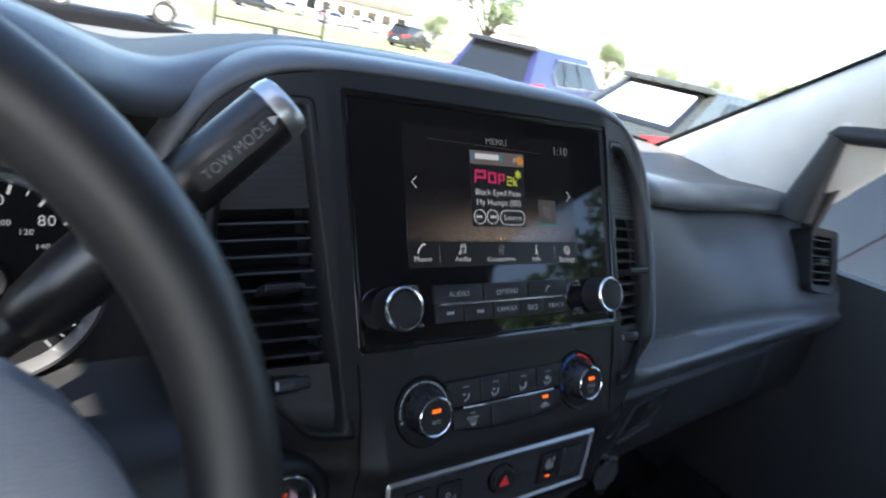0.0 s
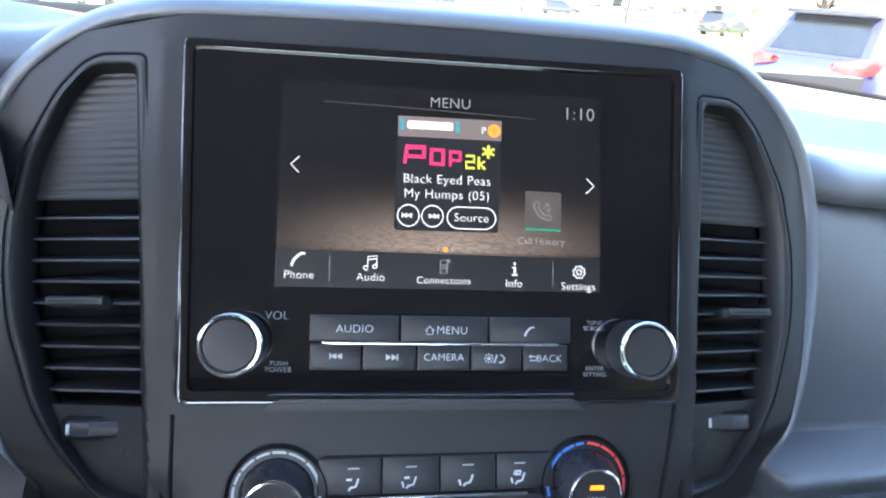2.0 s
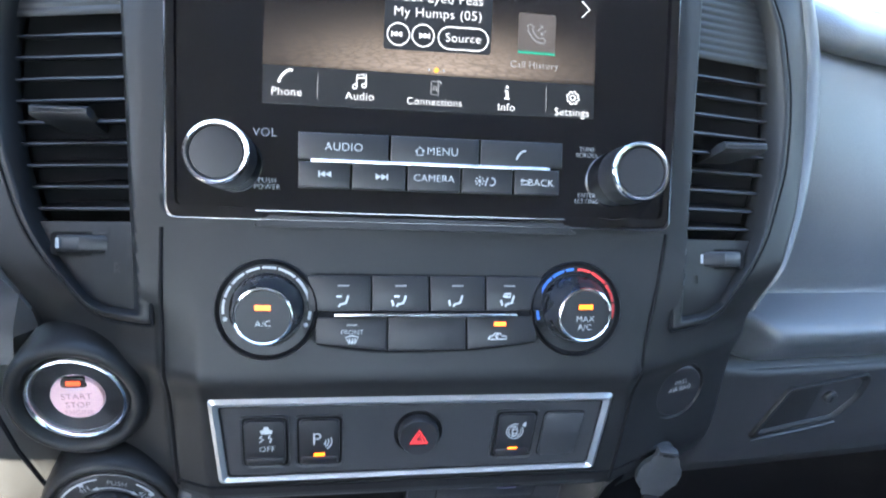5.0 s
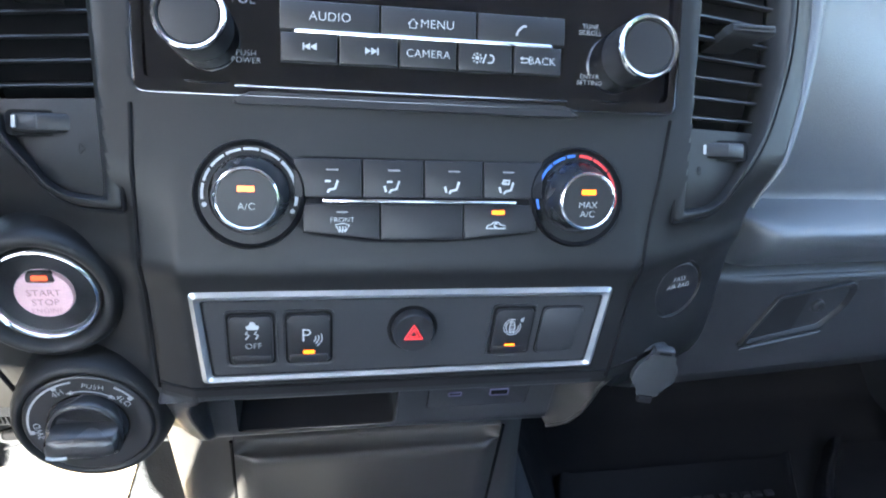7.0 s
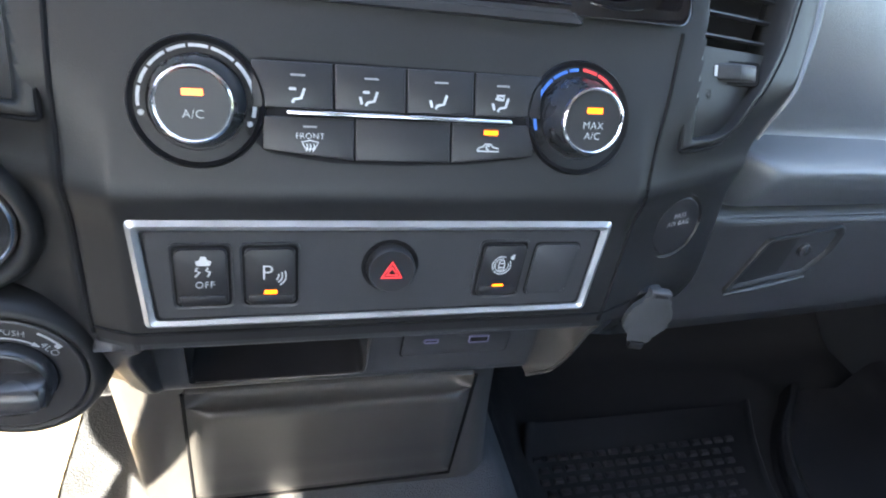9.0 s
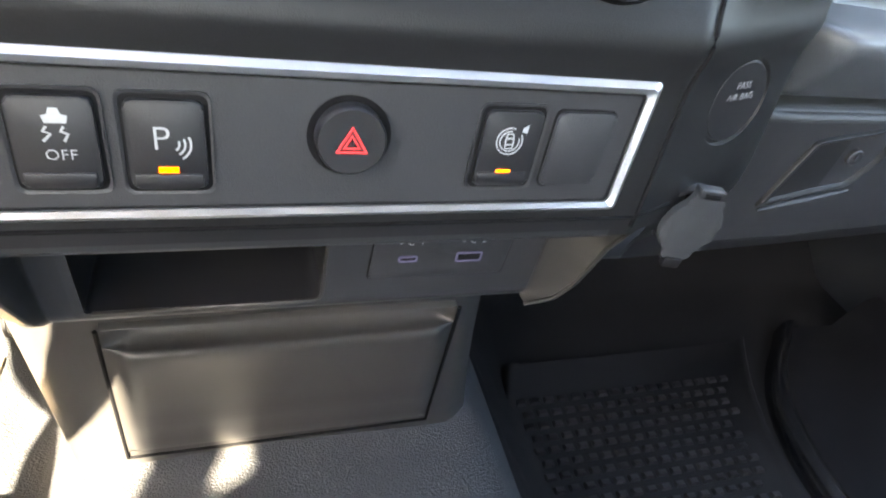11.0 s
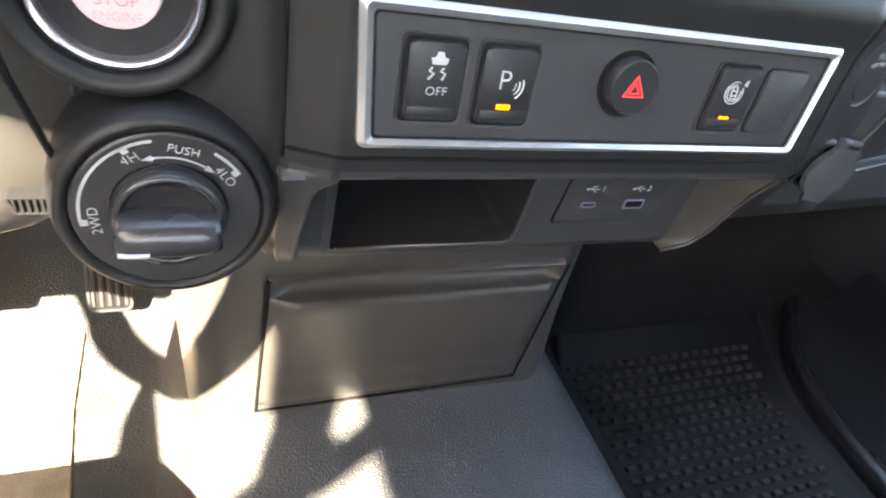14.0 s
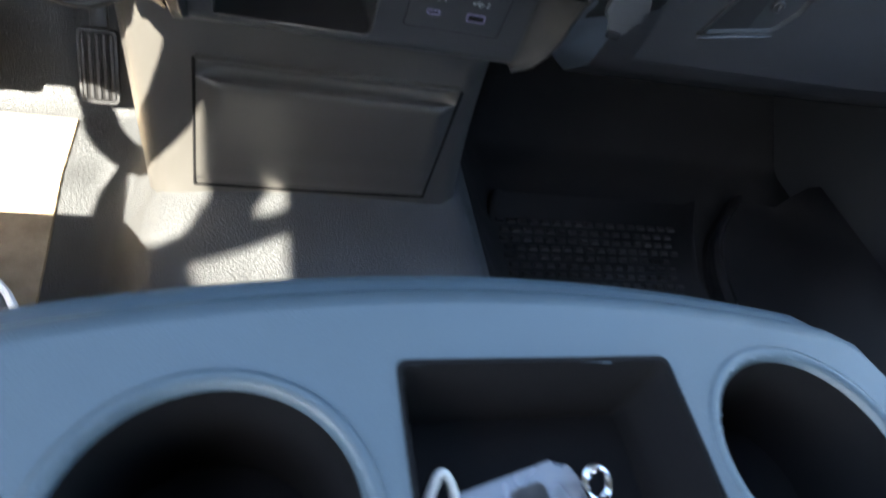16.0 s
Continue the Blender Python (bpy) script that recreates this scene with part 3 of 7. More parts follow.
# ---- tunnel column below the tray ----
tunnel_column = empty("tunnel_column", at(0, 0.15, 0.75), "charcoal plastic console column between the footwells", "console column")
TC = tunnel_column.matrix_world.inverted()
rows = []
for z in [0.965, 0.950, 0.935, 0.920, 0.905, 0.895, 0.8865, 0.86, 0.83, 0.80, 0.77, 0.7395, 0.73, 0.715, 0.70, 0.685, 0.67, 0.655]:
    k = (0.965 - z) / 0.310
    yf = 0.076 + 0.013 * k
    left = -0.193 + 0.012 * k
    right = 0.136 + 0.034 * k * k
    pts = [(left - 0.006, yf + 0.33, z), (left - 0.004, yf + 0.10, z), (left, yf + 0.050, z), (left + 0.005, yf + 0.028, z), (left + 0.014, yf + 0.012, z), (left + 0.030, yf + 0.003, z), (-0.140, yf, z), (-0.1235 - 0.0035 * k, yf, z), (0.1035, yf, z), (right - 0.028, yf + 0.001, z), (right - 0.020, yf + 0.005, z),
           (right - 0.006, yf + 0.018, z), (right, yf + 0.05, z), (right + 0.003, yf + 0.33, z)]
    rows.append(pts)
bm = surf(rows)
bmesh.ops.delete(bm, geom=[f for f in bm.faces if abs(f.calc_center_median().x + 0.012) < 0.02 and 0.7395 < f.calc_center_median().z < 0.8865], context="FACES")
part("column_shell", bm, LOWER, tunnel_column, "", TC, 2)

storage_bin = empty("storage_bin", at(-0.02, 0.08, 0.757), "closed charcoal plastic drawer with a lipped top edge", "drawer")
SB = storage_bin.matrix_world.inverted()
# the drawer front: a hollow finger pull along the top, a rounded lip and a leaning face
L0, R0, L1, R1 = -0.1245, 0.1045, -0.1285, 0.1055
rows = []


def drawer_row(y, z, inset, inset_r):
    k = (0.886 - z) / 0.154
    eL, eR = L0 + (L1 - L0) * k, R0 + (R1 - R0) * k
    a, b = eL + inset, eR - inset_r
    yb = 0.0745 + 0.0115 * k
    my = (y + yb) / 2
    return [(eL, yb + 0.012, z), (eL, yb - 0.001, z), (eL + (a - eL) * 0.5, my, z)] + [(a + (b - a) * i / 24, y, z) for i in range(25)] + [(eR + (b - eR) * 0.5, my, z), (eR, yb - 0.001, z), (eR, yb + 0.012, z)]


for y, z, inset in [(0.0880, 0.8885, 0.001), (0.0748, 0.8882, 0.0015), (0.0737, 0.8868, 0.003), (0.0765, 0.8852, 0.0065), (0.0820, 0.8825, 0.0105), (0.0850, 0.8780, 0.0140), (0.0846, 0.8735, 0.0165), (0.0810, 0.8704, 0.0180), (0.0760, 0.8695, 0.0186),
                    (0.0715, 0.8703, 0.0186), (0.0688, 0.8708, 0.0182), (0.0668, 0.8698, 0.0178), (0.0658, 0.8676, 0.0174), (0.0655, 0.8645, 0.0170)]:
    rows.append(drawer_row(y, z, inset, inset * 0.85))
for z in np.linspace(0.860, 0.746, 13):
    k = (0.860 - z) / 0.114
    rows.append(drawer_row(0.0658 + 0.0165 * k - 0.0008 * max(0.0, 1 - abs(k - 0.68) / 0.12), z, 0.0168 - 0.0085 * k, 0.0135 - 0.006 * k))
rows.append(drawer_row(0.0838, 0.7405, 0.0080, 0.0072))
rows.append(drawer_row(0.0920, 0.7385, 0.0070, 0.0065))
part("drawer_front", surf(rows), LOWER, storage_bin, "", SB, 0.9)
gap = [(L0 - 0.001, 0.0735, 0.887), (L1 - 0.0015, 0.0855, 0.7315), (-0.012, 0.0855, 0.7320), (R1 + 0.0015, 0.0855, 0.7345), (R0 + 0.0018, 0.0740, 0.886)]
part("shut_line", tube(gap, 0.0017, 6), VOID, storage_bin, "", SB)

# ---- floor ----
def floor_z(x, y):
    a = abs(x + 0.01)
    if x < -0.01:
        hump = float(np.interp(a, [0, 0.06, 0.12, 0.15, 0.170, 0.188, 0.206, 0.24, 2], [0.7235, 0.7225, 0.718, 0.709, 0.690, 0.655, 0.622, 0.608, 0.608]))
    else:
        hump = float(np.interp(a, [0, 0.10, 0.15, 0.175, 0.195, 0.215, 0.238, 0.27, 2], [0.7235, 0.7225, 0.7215, 0.714, 0.693, 0.655, 0.625, 0.608, 0.608]))
    rise = 0.10 * max(0.0, y - 0.05) if a < 0.15 else 0.0
    toe = 0.75 * max(0.0, y - 0.33)
    return hump + rise * max(0, 1 - a / 0.15) + toe


rows = []
for y in np.concatenate([np.arange(-2.0, -0.5, 0.1), np.arange(-0.5, 0.72, 0.02)]):
    rows.append([(x, y, floor_z(x, y)) for x in np.concatenate([np.arange(-0.86, -0.3, 0.04), np.arange(-0.3, 0.3, 0.0125), np.arange(0.3, 0.87, 0.04)])])
mesh_thing("floor", surf(rows), CARPET, "grained dark grey vinyl over the cab floor and tunnel hump", "floor", "structure", angle=2)

BLACK_CARPET = material("black_carpet", (0.014, 0.014, 0.015), 0.95, grain=0.8, grain_size=700, vary=0.3, vary_size=30, spec=0.1)
rows = []
for y in np.arange(-0.60, 0.72, 0.02):
    rows.append([(x, y, floor_z(x, y) + 0.005 - (0.010 if x < 0.196 else 0.0)) for x in np.concatenate([[0.186], np.arange(0.196, 0.30, 0.0125), np.arange(0.30, 0.87, 0.04)])])
rows.insert(0, [(x, y - 0.004, z - 0.009) for x, y, z in rows[0]])
mesh_thing("floor_carpet", surf(rows), BLACK_CARPET, "black carpet in the passenger footwell", "carpet", "structure", angle=2)

# ---- the cab's plain shell ----
def slab(name, pts, thick, mat_, label, category="wall"):
    """A flat plate from a 3D outline, thickened along its normal."""
    b = bmesh.new()
    f = b.faces.new([b.verts.new(p) for p in pts])
    f.normal_update()
    nrm = f.normal.copy()
    ext = bmesh.ops.extrude_face_region(b, geom=[f])
    for v in [g for g in ext["geom"] if isinstance(g, bmesh.types.BMVert)]:
        v.co += nrm * thick
    return mesh_thing(name, b, mat_, label, category, "structure")


HEAD = material("headliner", (0.15, 0.148, 0.145), 0.9, grain=0.4, grain_size=500, vary=0.06)
DOORCARD = material("door_card", (0.020, 0.021, 0.023), 0.55, grain=0.4, grain_size=900, vary=0.1)
ROOF = 1.975
slab("ceiling", [(-0.738, -0.27, ROOF), (0.738, -0.27, ROOF), (0.738, -2.0, ROOF), (-0.738, -2.0, ROOF)], 0.03, HEAD, "pale fabric headliner", "ceiling")
SILL, HEADZ = 1.28, 1.900
for s, side in ((-1, "driver"), (1, "passenger")):
    X, XT = 0.86 * s, 0.74 * s
    def sidept(y, z):
        k = max(0.0, (z - SILL) / (ROOF - SILL))
        return (X + (XT - X) * k, y, z)
    def plate(name, yz, label, thick=0.04):
        slab(name, [sidept(y, z) for y, z in (yz if s < 0 else yz[::-1])], thick, DOORCARD, label)
    sill_line = [(-2.0, SILL), (0.42, SILL), (0.80, 1.30)] if s < 0 else [(-2.0, SILL), (-0.75, 1.26), (-0.50, 1.195), (0.14, 1.172), (0.30, 1.20), (0.80, 1.26)]
    plate("wall_" + side + "_door", [(-2.0, 0.55)] + sill_line + [(0.80, 0.55)], "dark moulded door panel below the window")
    if s < 0:
        rail_y, rail_z, fore_z = -1.037, HEADZ, 1.80
        # unseen rail and pillar outlines, cut so the sun patches land on the floor
        head_line = [(-0.16, 1.92), (-0.93, 1.92), (-0.955, 1.88), (-0.965, 1.80)]
        pillar_mask = [(-1.00, SILL), (-1.00, 1.46), (-1.30, 1.50), (-1.30, HEADZ - 0.001), (-1.270, HEADZ - 0.001), (-1.187, 1.826), (-1.047, 1.778), (-1.073, 1.816), (-1.087, 1.838), (-1.120, HEADZ - 0.001),
                       (-1.088, HEADZ - 0.001), (-1.066, 1.862), (-1.046, 1.855), (-1.038, 1.874), (-1.038, 1.799), (-0.976, 1.799), (-1.003, 1.772), (-0.985, 1.736),
                       (-0.936, 1.682), (-0.906, 1.645), (-0.885, 1.629), (-0.825, 1.607), (-0.730, 1.590), (-0.720, 1.570), (-0.74, 1.548), (-0.80, 1.535), (-0.91, 1.50), (-0.91, SILL)]
    else:
        rail_y, rail_z, fore_z = -1.037, HEADZ, 1.66
        # unseen outlines, cut to shape the window's reflection in the display
        head_line = [(-0.06, 1.60), (-0.43, 1.706), (-0.72, 1.770), (-0.88, 1.745), (-0.975, 1.66)]
        pillar_mask = [(-1.54, SILL), (-1.65, HEADZ - 0.001), (-1.038, HEADZ - 0.001), (-1.038, 1.658), (-0.975, 1.658), (-0.93, SILL)]
    plate("wall_" + side + "_rail", [(-2.0, rail_z), (-2.0, ROOF + 0.02), (rail_y, ROOF + 0.02), (rail_y, rail_z)], "unseen door frame rail above the rear window", 0.006)
    plate("wall_" + side + "_front_rail", [(rail_y + 0.001, fore_z), (rail_y + 0.001, ROOF + 0.02), (-0.30, ROOF + 0.02)] + head_line, "unseen door frame rail, lower edge cut to shape the light", 0.006)
    plate("wall_" + side + "_mid_light_mask", pillar_mask, "unseen pillar plate cut to shape the sun patches and reflections", 0.006)
    plate("wall_" + side + "_rear_pillar", [(-2.0, SILL), (-2.0, HEADZ), (-1.66, HEADZ - 0.001), (-1.55, SILL)], "pillar behind the rear door")
slab("wall_rear", [(-0.86, -2.0, 0.55), (0.86, -2.0, 0.55), (0.86, -2.0, 1.42), (-0.86, -2.0, 1.42)], 0.04, DOORCARD, "plain rear cab wall below the window")
slab("wall_rear_head", [(-0.78, -2.0, 1.80), (0.78, -2.0, 1.80), (0.74, -2.0, ROOF + 0.03), (-0.74, -2.0, ROOF + 0.03)], 0.04, DOORCARD, "plain rear cab wall above the window")
slab("wall_front", [(-0.86, 0.80, 0.55), (0.86, 0.80, 0.55), (0.86, 0.80, 1.312), (-0.86, 0.80, 1.312)], 0.04, DARK, "plain firewall ahead of the dash")


# ---- infotainment unit ----
def place(u, d, v):
    return STACK @ at(u, d, v)


infotainment = empty("infotainment_unit", pose(0, 0, 0, 0, 0, -1.485) @ STACK, "piano-black infotainment unit with a lit menu display", "car stereo")
OUT = rounded([(-0.1345, 0.0), (0.1345, 0.0), (0.1395, 0.1915), (-0.1395, 0.1915)], [0.006, 0.006, 0.004, 0.004], 4)
MID = rounded([(-0.1325, 0.0030), (0.1325, 0.0030), (0.1375, 0.1897), (-0.1375, 0.1897)], [0.006, 0.006, 0.004, 0.004], 4)
INN = rounded([(-0.1302, 0.0062), (0.1302, 0.0062), (0.1352, 0.1876), (-0.1352, 0.1876)], [0.004, 0.004, 0.004, 0.004], 4)
rows = [[(x, 0.006, z) for x, z in OUT], [(x, -0.0010, z) for x, z in OUT], [(x * 0.997, -0.0016, z) for x, z in OUT], [(x, -0.0018, z) for x, z in MID], [(x, -0.0010, z) for x, z in INN], [(x, 0.006, z) for x, z in INN]]
part("bezel", surf(rows, closed=True), PIANO, infotainment, "glossy black raised bezel", angle=0.5)
part("bezel_edge", tube([(x * 1.0005, -0.0014, z) for x, z in OUT] + [(OUT[0][0], -0.0014, OUT[0][1])], 0.00045, 6), DARKCHROME, infotainment, "thin bright edge line")
# added strip that stands in for the sky's reflection on the lower bezel
part("bottom_glint", tube([(-0.090, -0.0015, 0.0046), (0.0, -0.0015, 0.0044), (0.074, -0.0015, 0.0046)], 0.0005, 6), DARKCHROME, infotainment, "added thin metal line as the sky streak along the lower edge")
part("bottom_strip", prism(rounded([(-0.085, 0.0022), (0.075, 0.0022), (0.082, -0.0035), (-0.092, -0.0035)], 0.003), -0.0018, 0.004, 0.001), BUTTON, infotainment)
part("front_glass", prism(INN, 0.0012, 0.005), GLASS, infotainment, "smooth black glass front")
display = part("display", prism(rounded([(-0.0888, 0.0605), (0.0902, 0.0605), (0.0902, 0.1718), (-0.0888, 0.1718)], 0.001, 1), 0.0009, 0.002), WALLPAPER, infotainment, "lit display with a menu over a dim paved backdrop")
E1 = 0.0007


def words(name, body, size, u, v, mat_, parent=display, wide=1.0, y=E1):
    return lettering(name, body, size, parent, at(u, y, v), mat_, wide=wide)


words("title_text", "MENU", 0.0082, 0.0033, 0.1643, UI_GREY)
words("clock_text", "1:10", 0.0105, 0.0777, 0.162, UI_GREY)
part("header_line", strokes([[(-0.066, 0.1618), (-0.03, 0.1610), (0.052, 0.1582)]], 0.0003, E1), UI_TILE, display)
part("arrow", strokes([[(-0.0782, 0.1308), (-0.0826, 0.1264), (-0.0782, 0.1220)]], 0.0006, E1), UI_WHITE, display)
part("arrow", strokes([[(0.0822, 0.1254), (0.0866, 0.1210), (0.0822, 0.1166)]], 0.0006, E1), UI_WHITE, display)
card = part("card", prism(rounded([(-0.0266, 0.0925), (0.0312, 0.0925), (0.0326, 0.156), (-0.0256, 0.156)], 0.002), 0.0008, 0.0011), UI_CARD, display, "dark media card")
part("band", prism([(-0.0256, 0.1445), (0.0326, 0.1445), (0.0326, 0.156), (-0.0256, 0.156)], 0.0006, 0.0009), UI_BAND, display, "brownish header band")
E2 = 0.0004
part("mark_bar", patch([rounded([(-0.0205, 0.1490), (0.0050, 0.1490), (0.0050, 0.1535), (-0.0205, 0.1535)], 0.001, 2)], E2), UI_WHITE, display, "pale blank word bar")
for u in (-0.0234, 0.0076):
    part("mark_wave", patch([[(u - 0.0011, 0.1480), (u + 0.0011, 0.1480), (u + 0.0011, 0.1545), (u - 0.0011, 0.1545)]], E2), UI_CYAN, display)
words("preset_text", "P", 0.0058, 0.0223, 0.1497, UI_WHITE, y=E2)
part("preset_dot", patch([arc(0.0283, 0.15, 0.0038, 0, 350, 20)], E2), UI_ORANGE, display)
words("preset_number", "1", 0.0050, 0.0283, 0.15, UI_CARD, y=0.0002)
# channel mark as plain coloured shapes
part("mark_shape", patch([[(-0.0225, 0.1292), (-0.0205, 0.1292), (-0.0192, 0.1400), (-0.0212, 0.1400)], [(-0.0208, 0.1375), (-0.0103, 0.1375), (-0.0100, 0.1400), (-0.0206, 0.1400)], [(-0.0206, 0.1325), (-0.0116, 0.1325), (-0.0112, 0.1345), (-0.0204, 0.1345)], [(-0.0120, 0.1325), (-0.0100, 0.1325), (-0.0098, 0.1400), (-0.0118, 0.1400)]], E2), UI_PINK, display, "pink block mark")
part("mark_shape", patch([[(-0.0078, 0.1290), (0.0008, 0.1290), (0.0008, 0.1308), (-0.0078, 0.1308)], [(-0.0078, 0.1368), (0.0008, 0.1368), (0.0008, 0.1386), (-0.0078, 0.1386)], [(-0.0078, 0.1308), (-0.0058, 0.1308), (-0.0058, 0.1368), (-0.0078, 0.1368)], [(-0.0012, 0.1308), (0.0008, 0.1308), (0.0008, 0.1368), (-0.0012, 0.1368)]], E2), UI_PINK, display)
part("mark_shape", patch([[(0.0030, 0.1288), (0.0046, 0.1288), (0.0046, 0.1378), (0.0030, 0.1378)], [(0.0046, 0.1362), (0.0100, 0.1362), (0.0100, 0.1378), (0.0046, 0.1378)], [(0.0046, 0.1316), (0.0100, 0.1316), (0.0100, 0.1331), (0.0046, 0.1331)], [(0.0085, 0.1331), (0.0100, 0.1331), (0.0100, 0.1362), (0.0085, 0.1362)]], E2), UI_PINK, display)
part("mark_shape", strokes([[(0.0125, 0.1352), (0.0172, 0.1352), (0.0172, 0.1318), (0.0127, 0.1318), (0.0127, 0.1284), (0.0176, 0.1284)], [(0.0198, 0.1350), (0.0198, 0.1280)], [(0.0232, 0.1325), (0.0205, 0.1308), (0.0234, 0.1280)]], 0.0014, E2), UI_YELLOW, display, "yellow block mark")
part("mark_star", strokes([[(0.0252 + 0.0038 * math.cos(a), 0.138 + 0.0038 * math.sin(a)), (0.0252 - 0.0038 * math.cos(a), 0.138 - 0.0038 * math.sin(a))] for a in (0.5, 1.55, 2.6)], 0.0014, E2), UI_YELLOW, display)
words("line_text", "Black Eyed Peas", 0.0072, 0.0022, 0.121, UI_WHITE, y=E2)
words("line_text", "My Humps (05)", 0.0072, 0.0023, 0.1127, UI_WHITE, y=E2)


def skip_marks(u, v, s, way):
    a, b = [], []
    for k in (0, 1):
        x = u + way * (k - 0.75) * s
        a.append([(x, v - s * 0.55), (x + way * s, v), (x, v + s * 0.55)][::1 if way > 0 else -1])
    x = u + way * 1.3 * s
    a.append([(x - s * 0.12, v - s * 0.55), (x + s * 0.12, v - s * 0.55), (x + s * 0.12, v + s * 0.55), (x - s * 0.12, v + s * 0.55)])
    return a


for u, way in ((-0.0188, -1), (-0.0056, 1)):
    part("skip_ring", strokes([arc(u, 0.1007, 0.0059, 0, 360, 28)], 0.0006, E2), UI_WHITE, display)
    part("skip_icon", patch(skip_marks(u, 0.1007, 0.0026, way), E2), UI_WHITE, display)
pill = arc(0.0238, 0.1003, 0.0060, -90, 90, 10) + arc(0.0086, 0.1003, 0.0060, 90, 270, 10)
part("source_ring", strokes([pill + [pill[0]]], 0.0006, E2), UI_WHITE, display)
words("source_text", "Source", 0.0066, 0.0161, 0.1003, UI_WHITE, y=E2)
for u, mat_, r in ((-0.0020, UI_GREY, 0.0007), (0.0020, UI_ORANGE, 0.0014), (0.0060, UI_GREY, 0.0007)):
    part("page_dot", patch([arc(u, 0.0826, r, 0, 345, 14)], E1), mat_, display)
part("menu_bar", prism([(-0.0886, 0.0606), (0.09, 0.0606), (0.09, 0.0792), (-0.0886, 0.0806)], 0.0008, 0.0011), UI_CARD, display, "dark strip of menu choices")
for u in (-0.0604, 0.0628):
    part("divider", strokes([[(u, 0.0640), (u, 0.0772)]], 0.0003, E1), UI_GREY, display)
for u, v, body in ((-0.0763, 0.0669, "Phone"), (-0.0384, 0.0664, "Audio"), (0.0013, 0.0654, "Connections"), (0.0406, 0.0646, "Info"), (0.0775, 0.0636, "Settings")):
    words("choice_text", body, 0.0060 if body != "Connections" else 0.0055, u, v, UI_WHITE)
handset = [(0.0033, 0.0030), (0.0018, 0.0034), (0.0000, 0.0024), (-0.0022, 0.0002), (-0.0034, -0.0020), (-0.0036, -0.0036)]


def moved(line, u, v, s=1.0):
    return [(u + x * s, v + z * s) for x, z in line]


part("choice_icon", strokes([moved(handset, -0.0766, 0.0752)], 0.0013, E1), UI_WHITE, display, "handset mark")
part("choice_icon", strokes([moved([(-0.0018, -0.0025), (-0.0018, 0.0034), (0.0030, 0.0040), (0.0030, -0.0018)], -0.0383, 0.0742), moved([(-0.0018, 0.0018), (0.0030, 0.0024)], -0.0383, 0.0742), moved(arc(-0.0028, -0.0027, 0.0011, 0, 360, 10), -0.0383, 0.0742), moved(arc(0.0020, -0.0019, 0.0011, 0, 360, 10), -0.0383, 0.0742)], 0.0006, E1), UI_WHITE, display, "music note mark")
part("choice_icon", strokes([moved([(-0.0024, -0.0036), (0.0014, -0.0036), (0.0014, 0.0036), (-0.0024, 0.0036), (-0.0024, -0.0036)], 0.0018, 0.0730), moved([(-0.0010, -0.0012), (-0.0010, 0.0010), (0.0004, 0.0010), (0.0004, -0.0014)], 0.0018, 0.0730), moved(arc(0.0012, 0.0022, 0.0018, 0, 90, 6), 0.0018, 0.0730)], 0.0006, E1), UI_GREY, display, "device link mark")
part("choice_icon", patch([moved([(-0.0016, -0.0036), (0.0016, -0.0036), (0.0016, -0.0029), (-0.0016, -0.0029)], 0.0409, 0.0727), moved([(-0.0006, -0.0029), (0.0007, -0.0029), (0.0007, 0.0012), (-0.0006, 0.0012)], 0.0409, 0.0727), moved([(-0.0014, 0.0006), (-0.0006, 0.0006), (-0.0006, 0.0012), (-0.0014, 0.0012)], 0.0409, 0.0727), moved(arc(0.0, 0.0030, 0.0008, 0, 340, 10), 0.0409, 0.0727)], E1), UI_WHITE, display, "letter i mark")
gear_line = [(0.0779 + (0.0036 if (k // 2) % 2 else 0.0029) * math.cos(k * math.pi / 16), 0.0718 + (0.0036 if (k // 2) % 2 else 0.0029) * math.sin(k * math.pi / 16)) for k in range(32)]
part("choice_icon", strokes([gear_line + [gear_line[0]], arc(0.0779, 0.0718, 0.0014, 0, 360, 14)], 0.0006, E1), UI_WHITE, display, "cog mark")
part("history_tile", prism(rounded([(0.0464, 0.0952), (0.0672, 0.0948), (0.0674, 0.1165), (0.0466, 0.1169)], 0.001, 2), 0.0008, 0.0011), UI_TILE, display, "brown call tile")
part("tile_line", patch([[(0.0464, 0.0948), (0.0672, 0.0944), (0.0672, 0.0955), (0.0464, 0.0959)]], E1), UI_GREEN, display)
part("tile_icon", strokes([moved([(-0.0050, 0.0044), (-0.0046, 0.0010), (-0.0020, -0.0028), (0.0012, -0.0048), (0.0046, -0.0050), (0.0052, -0.0034), (0.0032, -0.0020), (0.0014, -0.0026), (-0.0012, 0.0000), (-0.0022, 0.0022), (-0.0016, 0.0038), (-0.0032, 0.0052), (-0.0050, 0.0044)], 0.0566, 0.1058), moved([(0.0006, 0.0014), (0.0034, 0.0044)], 0.0566, 0.1058), moved([(0.0020, 0.0044), (0.0034, 0.0044), (0.0034, 0.0030)], 0.0566, 0.1058), moved([(0.0052, 0.0020), (0.0028, -0.0004)], 0.0566, 0.1058), moved([(0.0028, 0.0010), (0.0028, -0.0004), (0.0042, -0.0004)], 0.0566, 0.1058)], 0.0005, E1), UI_GREY, display)
words("tile_text", "Call History", 0.0052, 0.0558, 0.0884, UI_GREY)

# keys below the display
KEY_Y = -0.0014


def key(outline, name="key"):
    return part(name, prism(outline, KEY_Y, 0.004, 0.0008), BUTTON, infotainment)


